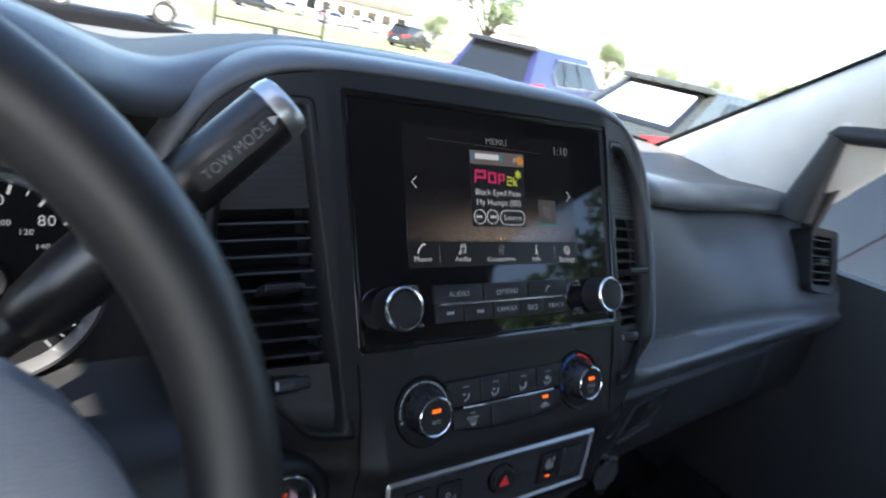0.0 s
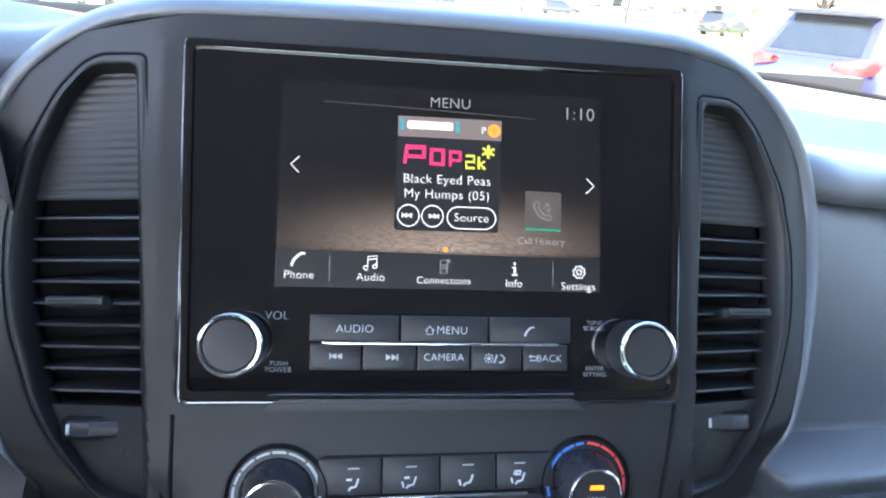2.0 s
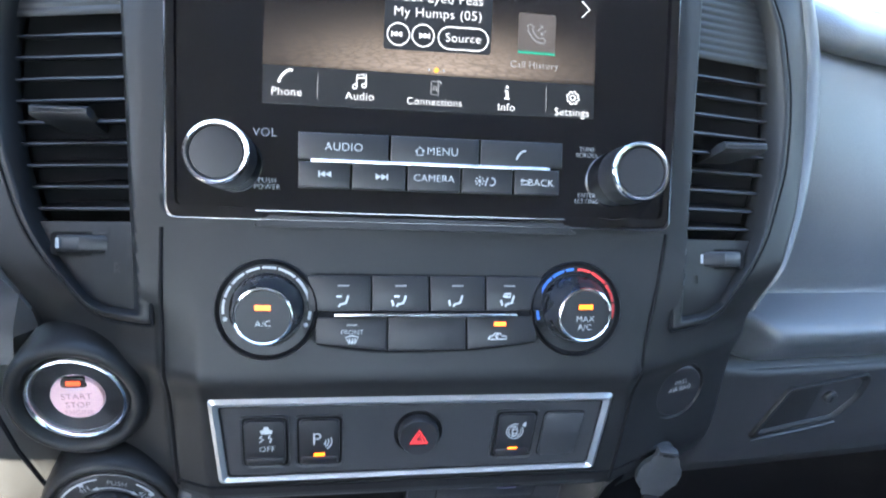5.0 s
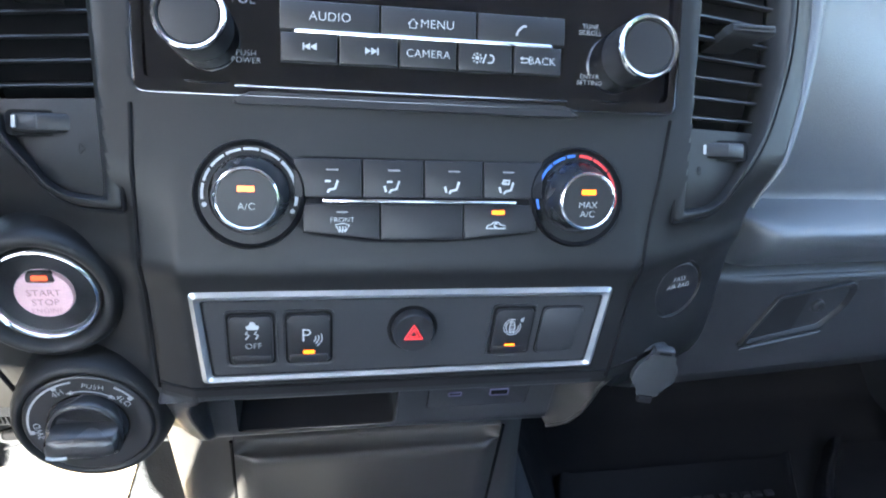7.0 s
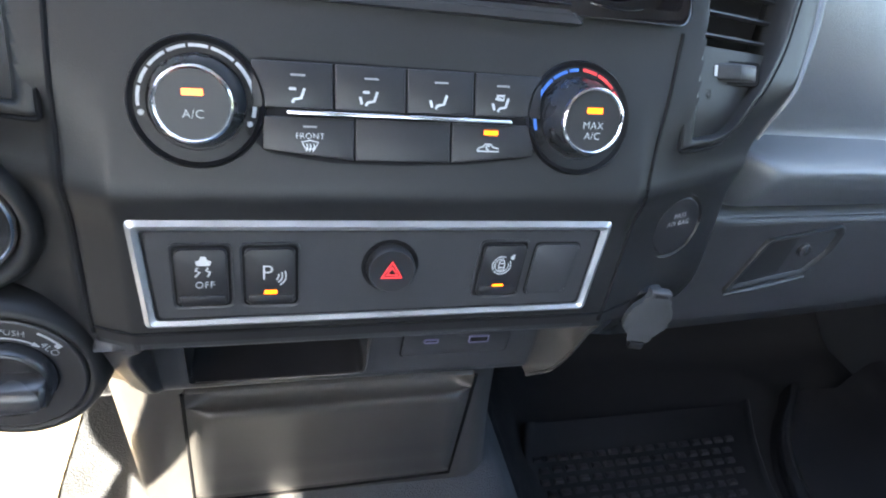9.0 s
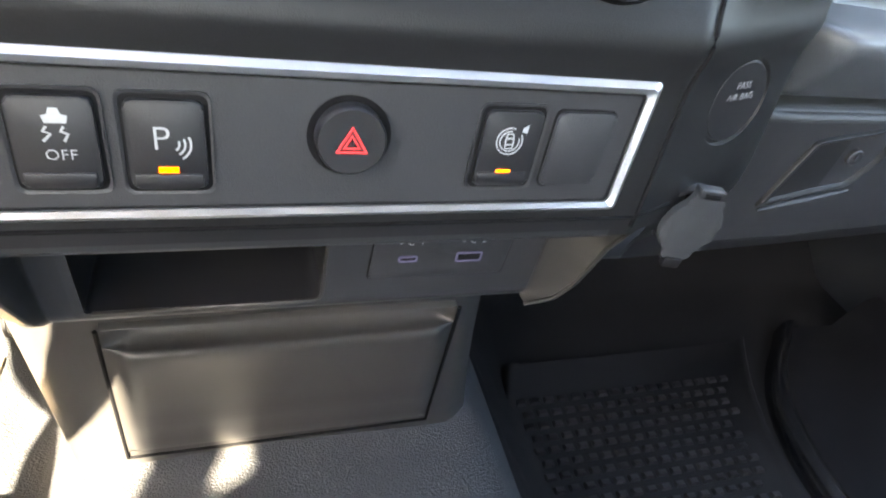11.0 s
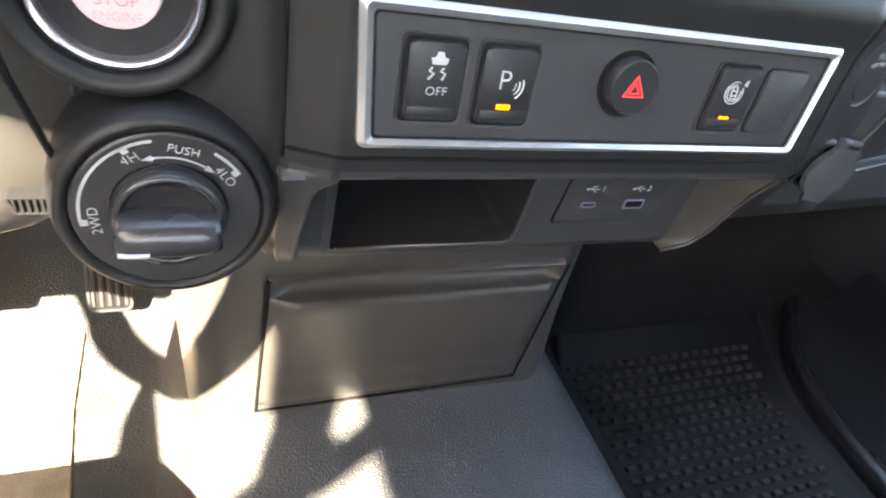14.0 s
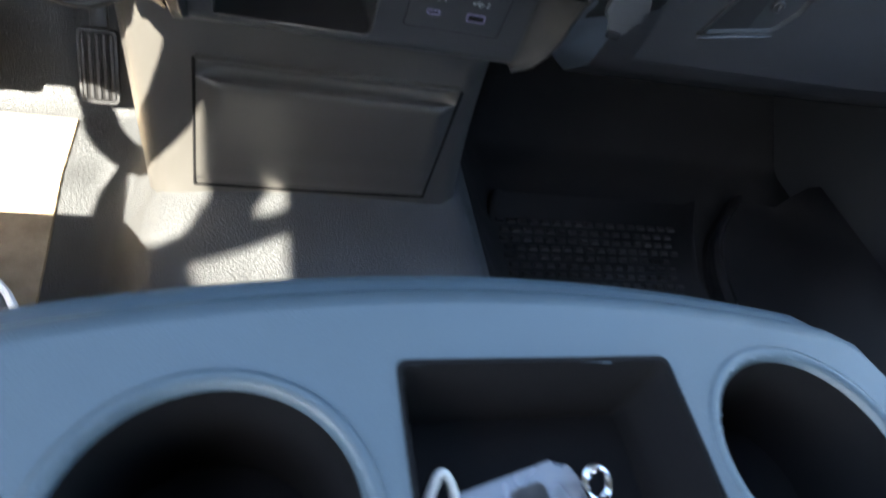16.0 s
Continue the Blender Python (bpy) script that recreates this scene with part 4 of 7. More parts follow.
rowA = [(-0.0695, -0.0225), (-0.0215, 0.0258), (0.0266, 0.0722)]
keysA = [key([(a, 0.0322), (b, 0.0322), (b, 0.0462 - 0.012 * 0), (a, 0.0462)]) for a, b in rowA]
rowB = [(-0.0690, -0.0424), (-0.0414, -0.0132), (-0.0122, 0.0160), (0.0170, 0.0446), (0.0456, 0.0706)]
keysB = [key([(a, 0.0172), (b, 0.0172), (b, 0.0310), (a, 0.0310)]) for a, b in rowB]
part("bright_line", prism(rounded([(-0.0625, 0.0305), (0.0648, 0.0305), (0.0648, 0.0322), (-0.0625, 0.0322)], 0.0007, 3), -0.0028, 0.002, 0.0005), CHROME, infotainment, "thin bright bar between the keys")
KY = KEY_Y - 0.0002
for k, body, u, v, sz in ((keysA[0], "AUDIO", -0.0459, 0.0388, 0.0060), (keysA[1], "MENU", 0.0061, 0.0385, 0.0060), (keysB[2], "CAMERA", 0.0018, 0.0241, 0.0054), (keysB[4], "BACK", 0.0602, 0.0238, 0.0054)):
    lettering("key_text", body, sz, k, at(u, KY, v), PRINT)
part("key_icon", strokes([[(-0.0084, 0.0384), (-0.0060, 0.0406), (-0.0036, 0.0384)], [(-0.0076, 0.0388), (-0.0076, 0.0364), (-0.0044, 0.0364), (-0.0044, 0.0388)]], 0.0005, KY), PRINT, keysA[1])
part("key_icon", strokes([moved(handset, 0.0492, 0.0385, 0.72)], 0.0010, KY), PRINT, keysA[2])
part("key_icon", patch(skip_marks(-0.0545, 0.0245, 0.0030, -1), KY), PRINT, keysB[0])
part("key_icon", patch(skip_marks(-0.0269, 0.0241, 0.0030, 1), KY), PRINT, keysB[1])
sun_rays = [[(0.0265 + 0.0017 * math.cos(a), 0.0238 + 0.0017 * math.sin(a)), (0.0265 + 0.0026 * math.cos(a), 0.0238 + 0.0026 * math.sin(a))] for a in np.arange(0, 6.2, math.pi / 4)]
part("key_icon", strokes(sun_rays + [arc(0.0265, 0.0238, 0.0006, 0, 360, 10), [(0.0294, 0.0214), (0.0310, 0.0258)], arc(0.0330, 0.0236, 0.0020, -120, 90, 10)], 0.0007, KY), PRINT, keysB[3])
part("key_icon", strokes([[(0.0490, 0.0249), (0.0525, 0.0249), (0.0535, 0.0240), (0.0525, 0.0228), (0.0490, 0.0228)], [(0.0502, 0.0258), (0.0490, 0.0249), (0.0502, 0.0240)]], 0.0005, KY), PRINT, keysB[4])
for body, u, v, sz in (("VOL", -0.0868, 0.0452, 0.0062), ("PUSH", -0.0850, 0.0203, 0.0038), ("POWER", -0.0850, 0.0170, 0.0038), ("TUNE", 0.0868, 0.0436, 0.0034), ("SCROLL", 0.0868, 0.0404, 0.0034), ("ENTER", 0.0870, 0.0182, 0.0034), ("SETTING", 0.0870, 0.0149, 0.0034)):
    lettering("knob_text", body, sz, infotainment, at(u, 0.0009, v), PRINT_DIM)


def radio_knob(u, v):
    k = part("knob", lathe([(0.0158, 0.004), (0.0160, -0.004), (0.0156, -0.014), (0.0150, -0.0185), (0.0146, -0.0195), (0.0132, -0.0190), (0.0128, -0.0180), (0.0, -0.0180)], 56), BUTTON, infotainment, "round knob with a bright ring", at(u, 0, v))
    part("knob_ring", lathe([(0.0150, -0.0168), (0.0157, -0.0180), (0.0157, -0.0196), (0.0149, -0.0206), (0.0139, -0.0203), (0.0136, -0.0192)], 56, shut=False), CHROME, k, "chrome ring")
    part("knob_face", lathe([(0.0128, -0.0180), (0.0125, -0.0188), (0.0119, -0.0189), (0.0, -0.0189)], 48), BUTTON, k)
    return k


radio_knob(-0.1062, 0.0312)
radio_knob(0.1092, 0.0298)

# ---- climate panel ----
climate = empty("climate_panel", STACK @ at(0, 0, -0.045), "charcoal heater panel with two dials and mode keys", "climate control")
CY = 0.0012
shape = [(-0.062, 0.0185), (0.062, 0.0175), (0.066, 0.0105), (0.0665, -0.012), (0.058, -0.0195), (0.030, -0.0228), (0.0, -0.0240), (-0.030, -0.0235), (-0.057, -0.0198), (-0.066, -0.012), (-0.066, 0.0105)]
part("recess", prism(rounded(shape, 0.003, 3), CY - 0.0002, 0.006), VOID, climate, "thin dark surround")
tops = [(-0.0632, -0.0308), (-0.0298, 0.0000), (0.0010, 0.0306), (0.0316, 0.0628)]
keys_up = []
for a, b in tops:
    za, zb = 0.0172, 0.0172
    keys_up.append(part("mode_key", prism([(a, -0.0014), (b, -0.0014), (b, zb), (a, za)], CY - 0.0012, 0.004, 0.0006), BUTTON, climate))
lows = [(-0.0590, -0.0220, -0.0182, -0.0222), (-0.0212, 0.0203, -0.0223, -0.0224), (0.0212, 0.0596, -0.0222, -0.0186)]
keys_low = []
for a, b, za, zb in lows:
    keys_low.append(part("mode_key", prism([(a, za), (b, zb), (b, -0.0048), (a, -0.0048)], CY - 0.0012, 0.004, 0.0006), BUTTON, climate))
part("bright_line", prism(rounded([(-0.0495, -0.0040), (0.0485, -0.0045), (0.0485, -0.0028), (-0.0495, -0.0023)], 0.0006, 3), CY - 0.0030, 0.003, 0.0005), CHROME, climate, "thin bright bar between the keys")
CK = CY - 0.0014
for k, u, hot in ((keys_up[0], -0.0449, 0), (keys_up[1], -0.0147, 1), (keys_up[2], 0.0158, 2), (keys_up[3], 0.0444, 3)):
    part("lamp", patch([[(u - 0.003, 0.0116), (u + 0.003, 0.0116), (u + 0.003, 0.0124), (u - 0.003, 0.0124)]], CK), PRINT_DIM, k)
    air = [moved([(0.0026, 0.0026), (0.0012, -0.0014), (-0.0016, -0.0020), (-0.0024, -0.0034)], u, 0.0042)]
    if hot != 2:
        air.append(moved([(-0.0036, 0.0022), (-0.0008, 0.0022)], u, 0.0042))
    if hot in (1, 2, 3):
        air.append(moved([(-0.0048, 0.0002), (-0.0040, -0.0028)], u, 0.0042))
    if hot == 3:
        air.append(moved([(-0.0028, 0.0036), (0.0006, 0.0036), (0.0002, 0.0018), (-0.0024, 0.0018), (-0.0028, 0.0036)], u, 0.0042))
    part("air_icon", strokes(air, 0.0011, CK), PRINT, k, "airflow mark")
part("lamp", patch([[(-0.0430, -0.0090), (-0.0375, -0.0090), (-0.0375, -0.0083), (-0.0430, -0.0083)]], CK), PRINT_DIM, keys_low[0])
lettering("key_text", "FRONT", 0.0035, keys_low[0], at(-0.0402, CK, -0.0126), PRINT)
part("key_icon", strokes([[(-0.0436, -0.0150), (-0.0402, -0.0142), (-0.0368, -0.0150), (-0.0384, -0.0178), (-0.0420, -0.0178), (-0.0436, -0.0150)]] + [[(-0.0402 + d, -0.0156), (-0.0399 + d, -0.0168), (-0.0404 + d, -0.0188)] for d in (-0.0014, 0, 0.0014)], 0.0005, CK), PRINT, keys_low[0], "defroster mark")
part("lamp", patch([[(0.0360, -0.0096), (0.0424, -0.0096), (0.0424, -0.0076), (0.0360, -0.0076)]], CK), AMBER, keys_low[2], "lit amber lamp")
part("key_icon", strokes([[(0.0328, -0.0166), (0.0338, -0.0152), (0.0356, -0.0148), (0.0366, -0.0136), (0.0392, -0.0136), (0.0404, -0.0150), (0.0428, -0.0154), (0.0430, -0.0168), (0.0328, -0.0168)], arc(0.0379, -0.0152, 0.0009, 30, 300, 8)], 0.0006, CK), PRINT, keys_low[2], "recirculation mark")


DIAL_BLACK = material("dial_black", (0.005, 0.005, 0.006), 0.36, vary=0.15, spec=0.3)
KNOB = material("dark_metallic_knob", (0.050, 0.052, 0.058), 0.28, metal=0.7, vary=0.15, vary_size=80)


def climate_dial(u, v, words_, left):
    k = part("dial", lathe([(0.0262, 0.003), (0.0262, 0.0008), (0.0254, -0.0006), (0.0242, 0.0004), (0.0236, 0.0010), (0.0190, 0.0010), (0.0186, 0.002)], 64), DIAL_BLACK, climate, "round dial surround", at(u, 0, v))
    tip = pose(0, 0, 0, 9) @ at(0, 0.0096, 0)
    part("dial_knob", lathe([(0.0186, 0.002), (0.0184, -0.0086), (0.0158, -0.0190), (0.0146, -0.0232), (0.0136, -0.0236), (0.0, -0.0236)], 64), KNOB, k, "tapered turning knob", tip)
    part("dial_ring", lathe([(0.0145, -0.0216), (0.0149, -0.0228), (0.0146, -0.0240), (0.0138, -0.0244), (0.0132, -0.0237)], 64, shut=False), CHROME, k, "chrome ring", tip)
    part("dial_face", lathe([(0.0132, -0.0229), (0.0130, -0.02375), (0.0, -0.02385)], 56), BUTTON, k, "", tip)
    part("dial_lamp", patch([[(-0.0037, 0.0034), (0.0037, 0.0034), (0.0037, 0.0058), (-0.0037, 0.0058)]], -0.0240), AMBER, k, "lit amber lamp", tip)
    for body, z in words_:
        lettering("dial_text", body, 0.0046, k, tip @ at(0, -0.0240, z), PRINT)
    if left:
        for a0, a1 in ((186, 166), (163, 146), (143, 122), (119, 100), (97, 78), (75, 50), (47, 12), (9, -14)):
            part("scale_mark", strokes([arc(0, 0, 0.0218, a0, a1, 8)], 0.0012 if a0 > 60 else 0.0015, 0.0006), PRINT, k)
        for a in (193, -22):
            part("fan_icon", strokes([[(0.0213 * math.cos(radians(a)) + 0.0012 * math.cos(b), 0.0213 * math.sin(radians(a)) + 0.0012 * math.sin(b)), (0.0213 * math.cos(radians(a)) - 0.0012 * math.cos(b), 0.0213 * math.sin(radians(a)) - 0.0012 * math.sin(b))] for b in (0.3, 1.35, 2.4)], 0.0007, 0.0006), PRINT, k)
    else:
        for a0, a1, mt in ((196, 160, BLUE_PRINT), (157, 130, BLUE_PRINT), (127, 108, BLUE_PRINT), (105, 93, BLUE_PRINT), (87, 68, RED_PRINT), (65, 40, RED_PRINT), (37, 10, RED_PRINT), (7, -14, RED_PRINT)):
            part("scale_mark", strokes([arc(0, 0, 0.0218, a0, a1, 8)], 0.0014, 0.0006), mt, k)
    return k


climate_dial(-0.0838, -0.0005, [("A/C", -0.0036)], True)
climate_dial(0.0822, -0.0005, [("MAX", -0.0020), ("A/C", -0.0066)], False)

# ---- air vents ----
def vent_y(u, v, extra=0.0):
    """Depth of the flank's skin in the stack's own frame."""
    z = 1.2 + v * CT
    return setback(u, z) * CT + 0.002 + extra


def vent(side):
    m = STACK @ at(0, 0, -RIGHT_LOW if side > 0 else 0)
    v = empty("air_vent", m, "tall charcoal air vent with slats and a ribbed upper insert", "air vent", "centre stack vents")
    sx = side

    def pt(u, z, extra=0.0):
        return (sx * u, vent_y(u, z, extra), z)
    mid = (0.1885, 0.066)

    def inset(k, kz):
        return [(mid[0] + (x - mid[0]) * k, mid[1] + (z - mid[1]) * kz) for x, z in VENT_R]
    VENT_R = rounded(VENT, [0.005, 0.003, 0.005, 0.006, 0.008, 0.008, 0.01, 0.01, 0.008, 0.008, 0.006, 0.005, 0.005], 3)
    part("vent_joint", tube([pt(x, z, 0.0002) for x, z in VENT_R] + [pt(*VENT_R[0], 0.0002)], 0.0011, 6), VOID, v)
    # a raised frame that dips into the vent
    levels = [(0.985, 0.994, 0.0020), (0.972, 0.9905, -0.0004), (0.94, 0.980, -0.0009), (0.88, 0.960, -0.0007), (0.85, 0.952, 0.0006), (0.755, 0.936, 0.0078), (0.735, 0.930, 0.016)]
    rows = [[pt(x, z, e) for x, z in inset(k, kz)] for k, kz, e in levels]
    part("vent_frame", surf(rows, closed=True), CHAR, v, "", angle=1.0)
    core = inset(0.740, 0.934)
    # backing of the well, with the shade behind the slats put into its colour
    part("well", prism([(sx * x, z) for x, z in core][::sx], 0.040, 0.044), VOID, v, "vent well, its shade put into near-black colour")

    def span(z, pad=0.0):
        xs = []
        for i in range(len(core)):
            (x1, z1), (x2, z2) = core[i - 1], core[i]
            if (z1 > z) != (z2 > z):
                xs.append(x1 + (x2 - x1) * (z - z1) / (z2 - z1))
        return min(xs) + pad, max(xs) - pad
    # ribbed insert above the slats
    bm = bmesh.new()
    rows = []
    for i in range(121):
        z = 0.1075 + 0.0690 * i / 120
        a, b = span(min(z, 0.1745), -0.002)
        wave = 0.00055 * abs(math.sin((z - 0.1075) / 0.0045 * math.pi))
        rows.append([pt(a + (b - a) * j / 6, z, 0.0085 - wave) for j in range(7)])
    surf(rows, bm)
    part("ribbed_insert", bm, CHAR, v, "fine horizontal ribs", angle=2)
    # plain lower plate
    rows = []
    for i in range(20):
        z = -0.047 + 0.046 * i / 19
        a, b = span(max(z, -0.0440), -0.002)
        rows.append([pt(a + (b - a) * j / 6, z, 0.0075) for j in range(7)])
    rows.append([(p[0], p[1] + 0.02, p[2]) for p in rows[-1]])
    part("lower_plate", surf(rows), CHAR, v, "", angle=1)
    for i in range(9):
        z = 0.0975 - i * 0.0115
        a, b = span(z, -0.001)
        bm = bmesh.new()
        sect = [(0.0, 0.0), (0.0004, 0.0011), (0.003, 0.0016), (0.020, 0.0062), (0.020, 0.0048), (0.003, -0.0004)]
        rows = []
        for u in (a, (a + b) / 2, b):
            rows.append([(sx * u, vent_y(u, z, 0.0105) + dy, z + dz) for dy, dz in sect])
        surf(rows, bm, closed=True)
        part("slat", bm, DARK, v, angle=0.4)
    for u in (0.176, 0.192):
        part("louvre", box(sx * u - 0.0006, sx * u + 0.0006, vent_y(u, 0.05, 0.031), 0.044, 0.003, 0.106), DARK, v)
    # adjuster tab on the middle slat
    ta, tb = (0.172, 0.199)
    yy = vent_y(0.186, 0.055, 0.0)
    tab = []
    for dy, k, h in ((0.024, 0.80, 0.0020), (0.006, 0.86, 0.0024), (-0.002, 1.0, 0.0028), (-0.0085, 1.0, 0.0026), (-0.0100, 0.98, 0.0014)):
        ua, ub = (ta + tb) / 2 - (tb - ta) / 2 * k, (ta + tb) / 2 + (tb - ta) / 2 * k
        zc = 0.0535 - 0.10 * (dy + 0.01)
        tab.append([(sx * ua, yy + dy, zc - h), (sx * ub, yy + dy, zc - h), (sx * ub, yy + dy, zc + h), (sx * ua, yy + dy, zc + h)])
    tb_m = surf(tab, closed=True)
    cap(tb_m, tab[0])
    cap(tb_m, tab[-1])
    bmesh.ops.remove_doubles(tb_m, verts=tb_m.verts, dist=1e-6)
    part("adjuster_tab", tb_m, SATIN, v, "finger tab on the slats", angle=0.7)
    part("tab_groove", box(sx * (ta + tb) / 2 - 0.0115, sx * (ta + tb) / 2 + 0.0115, yy - 0.0106, yy - 0.0090, 0.0531, 0.0537), VOID, v)
    # thumb wheel
    wy = vent_y(0.176, -0.013, 0.0075)
    part("wheel_slot", prism(rounded([(sx * 0.1605, -0.0185), (sx * 0.1945, -0.0185), (sx * 0.1945, -0.0065), (sx * 0.1605, -0.0065)][::sx], 0.003), wy - 0.0004, wy + 0.006), VOID, v)
    wheel = bmesh.new()
    rows = []
    for i in range(49):
        u = 0.1635 + 0.028 * i / 48
        bulge = 0.0042 * (1 - ((u - 0.1775) / 0.0165) ** 2) + (0.0006 if i % 2 and (u < 0.180) else 0.0)
        rows.append([(sx * u, wy + 0.002, -0.0172), (sx * u, wy - bulge + 0.0008, -0.0168), (sx * u, wy - bulge, -0.0155), (sx * u, wy - bulge, -0.0095), (sx * u, wy - bulge + 0.0008, -0.0082), (sx * u, wy + 0.002, -0.0078)])
    surf(rows, wheel)
    part("thumb_wheel", wheel, SATIN, v, "ribbed thumb wheel", angle=2)
    e = 0.190 if sx < 0 else 0.165
    part("wheel_mark", box(sx * e - 0.0008, sx * e + 0.0008, wy - 0.0036, wy, -0.0150, -0.0096), PRINT, v)
    for (e, cross) in ((0.1595, True), (0.1885, False)):
        iy = vent_y(e, -0.0245, 0.0073)
        if cross:
            q = [(sx * e - 0.0024, -0.0270), (sx * e + 0.0024, -0.0270), (sx * e + 0.0024, -0.0222), (sx * e - 0.0024, -0.0222), (sx * e - 0.0024, -0.0270)]
            part("shut_mark", strokes([q, [q[0], q[2]], [q[1], q[3]]], 0.0005, iy), PRINT_DARK, v)
        else:
            part("open_mark", strokes([[(sx * e - 0.002, -0.0222 - 0.0018 * k), (sx * e + 0.002, -0.0222 - 0.0018 * k)] for k in range(3)], 0.0005, iy), PRINT_DARK, v)
    return v


vent(-1)
vent(1)


# ---- switch row ----
switches = empty("switch_panel", SWITCH, "dark switch panel framed in satin silver", "switch panel")
fo = rounded([(-0.1085, -0.0262), (0.1065, -0.0258), (0.1122, 0.0252), (-0.1120, 0.0268)], 0.003, 5)
fi = rounded([(-0.1038, -0.0226), (0.1022, -0.0222), (0.1068, 0.0208), (-0.1070, 0.0222)], 0.0022, 5)
fm = rounded([(-0.1062, -0.0244), (0.1044, -0.0240), (0.1096, 0.0230), (-0.1096, 0.0246)], 0.0026, 5)
rows = [[(x, 0.003, z) for x, z in fo], [(x, -0.0016, z) for x, z in fo], [(x, -0.0034, z) for x, z in fm], [(x, -0.0022, z) for x, z in fi], [(x, 0.003, z) for x, z in fi]]
part("silver_frame", surf(rows, closed=True), SILVER, switches, "satin silver surround", angle=0.5)
part("plate", prism(fi, -0.0012, 0.003), SATIN, switches)
part("shadow_gap", ring([(x * 0.996, z * 0.985) for x, z in fi], [(x * 0.988, z * 0.955) for x, z in fi], -0.0015, 0.001), VOID, switches)


def rocker(x0, x1, z0, z1, name="switch", lean=0.0):
    o = rounded([(x0, z0), (x1, z0), (x1 + lean, z1), (x0 + lean, z1)], 0.0028, 4)
    cx, cz = (x0 + x1 + lean) / 2, (z0 + z1) / 2
    well = part("switch_well", prism([(cx + (x - cx) * 1.13, cz + (z - cz) * 1.11) for x, z in o], -0.0017, 0.002), VOID, switches)
    part("switch_rim", ring([(cx + (x - cx) * 1.20, cz + (z - cz) * 1.17) for x, z in o], [(cx + (x - cx) * 1.12, cz + (z - cz) * 1.10) for x, z in o], -0.0022, 0.001, y_in=-0.0019), SATIN, switches)
    s = part(name, prism(o, -0.0036, 0.002, 0.0010, 3), BUTTON, switches)
    part("switch_foot", box(x0 + 0.0012, x1 - 0.0012, -0.0042, -0.002, z0 + 0.0010, z0 + 0.0052, 0.0005), BUTTON, s)
    return s


SY = -0.0038
UPZ = 0.0028
s1 = rocker(-0.0938, -0.0724, -0.0142, 0.0136)
lettering("switch_text", "OFF", 0.0046, s1, at(-0.0820, SY, -0.0036), PRINT)
part("switch_icon", patch([[(-0.0866, 0.0040), (-0.0812, 0.0040), (-0.0806, 0.0062), (-0.0822, 0.0066), (-0.0828, 0.0084), (-0.0850, 0.0084), (-0.0856, 0.0066), (-0.0872, 0.0062)]], SY), PRINT, s1, "car outline mark", at(0.0018, 0, UPZ - 0.0008))
part("switch_icon", strokes([[(-0.0842 + s * 0.0022, 0.0030), (-0.0852 + s * 0.0022, 0.0016), (-0.0834 + s * 0.0022, 0.0008), (-0.0850 + s * 0.0026, -0.0014)] for s in (-1, 1)], 0.0008, SY), PRINT, s1, "", at(0.0018, 0, UPZ - 0.0008))
s2 = rocker(-0.0650, -0.0434, -0.0146, 0.0134)
lettering("switch_text", "P", 0.0105, s2, at(-0.0556, SY, 0.0016), PRINT)
part("switch_icon", strokes([arc(-0.0535, -0.0008, r, -60, 25, 8) for r in (0.0022, 0.0038, 0.0054)], 0.0006, SY), PRINT, s2, "sensor wave mark", at(0.0006, 0, UPZ - 0.0018))
part("switch_lamp", patch([[(-0.0580, -0.0118), (-0.0524, -0.0118), (-0.0524, -0.0100), (-0.0580, -0.0100)]], SY), AMBER, s2, "lit amber lamp", at(0.0009, 0, UPZ))
hz = part("hazard_button", lathe([(0.0113, 0.002), (0.0112, -0.0046), (0.0106, -0.0056), (0.0, -0.0053)], 48), BUTTON, switches, "round hazard light button", at(0.0000, -0.002, 0.0030))
part("hazard_well", lathe([(0.0134, 0.001), (0.0136, 0.0002), (0.0113, 0.0006)], 48, shut=False), VOID, hz)
for r, w in ((0.0054, 0.0011), (0.0028, 0.0008)):
    tri = [(r * 1.0 * math.cos(radians(a)), r * math.sin(radians(a)) - 0.0006) for a in (90, 210, 330, 90)]
    part("hazard_triangle", strokes([tri], w, -0.0057), glowing("red_triangle", (1.0, 0.06, 0.08), 0.10), hz, "red triangle mark")
s3 = rocker(0.0438, 0.0652, -0.0140, 0.0134, lean=0.0020)
cxs = 0.0552
part("switch_icon", strokes([arc(cxs, 0.0, 0.0048, 70, 390, 20), arc(cxs, 0.0, 0.0036, 80, 380, 18)], 0.0004, SY), PRINT, s3, "ring mark", at(0, 0, UPZ))
part("switch_icon", strokes([[(cxs - 0.0013, -0.0026), (cxs + 0.0013, -0.0026), (cxs + 0.0015, 0.0), (cxs + 0.0011, 0.0026), (cxs - 0.0011, 0.0026), (cxs - 0.0015, 0.0), (cxs - 0.0013, -0.0026)], [(cxs - 0.0012, 0.0010), (cxs + 0.0012, 0.0010)], [(cxs - 0.0012, -0.0012), (cxs + 0.0012, -0.0012)]], 0.0005, SY), PRINT, s3, "car outline mark", at(0, 0, UPZ))
part("switch_icon", patch([[(cxs + 0.0042, 0.0036), (cxs + 0.0060, 0.0028), (cxs + 0.0064, 0.0060), (cxs + 0.0046, 0.0050)]], SY), PRINT, s3, "", at(0, 0, UPZ))
part("switch_lamp", patch([[(cxs - 0.0032, -0.0122), (cxs + 0.0022, -0.0122), (cxs + 0.0022, -0.0106), (cxs - 0.0032, -0.0106)]], SY), AMBER, s3, "lit amber lamp", at(0, 0, UPZ))
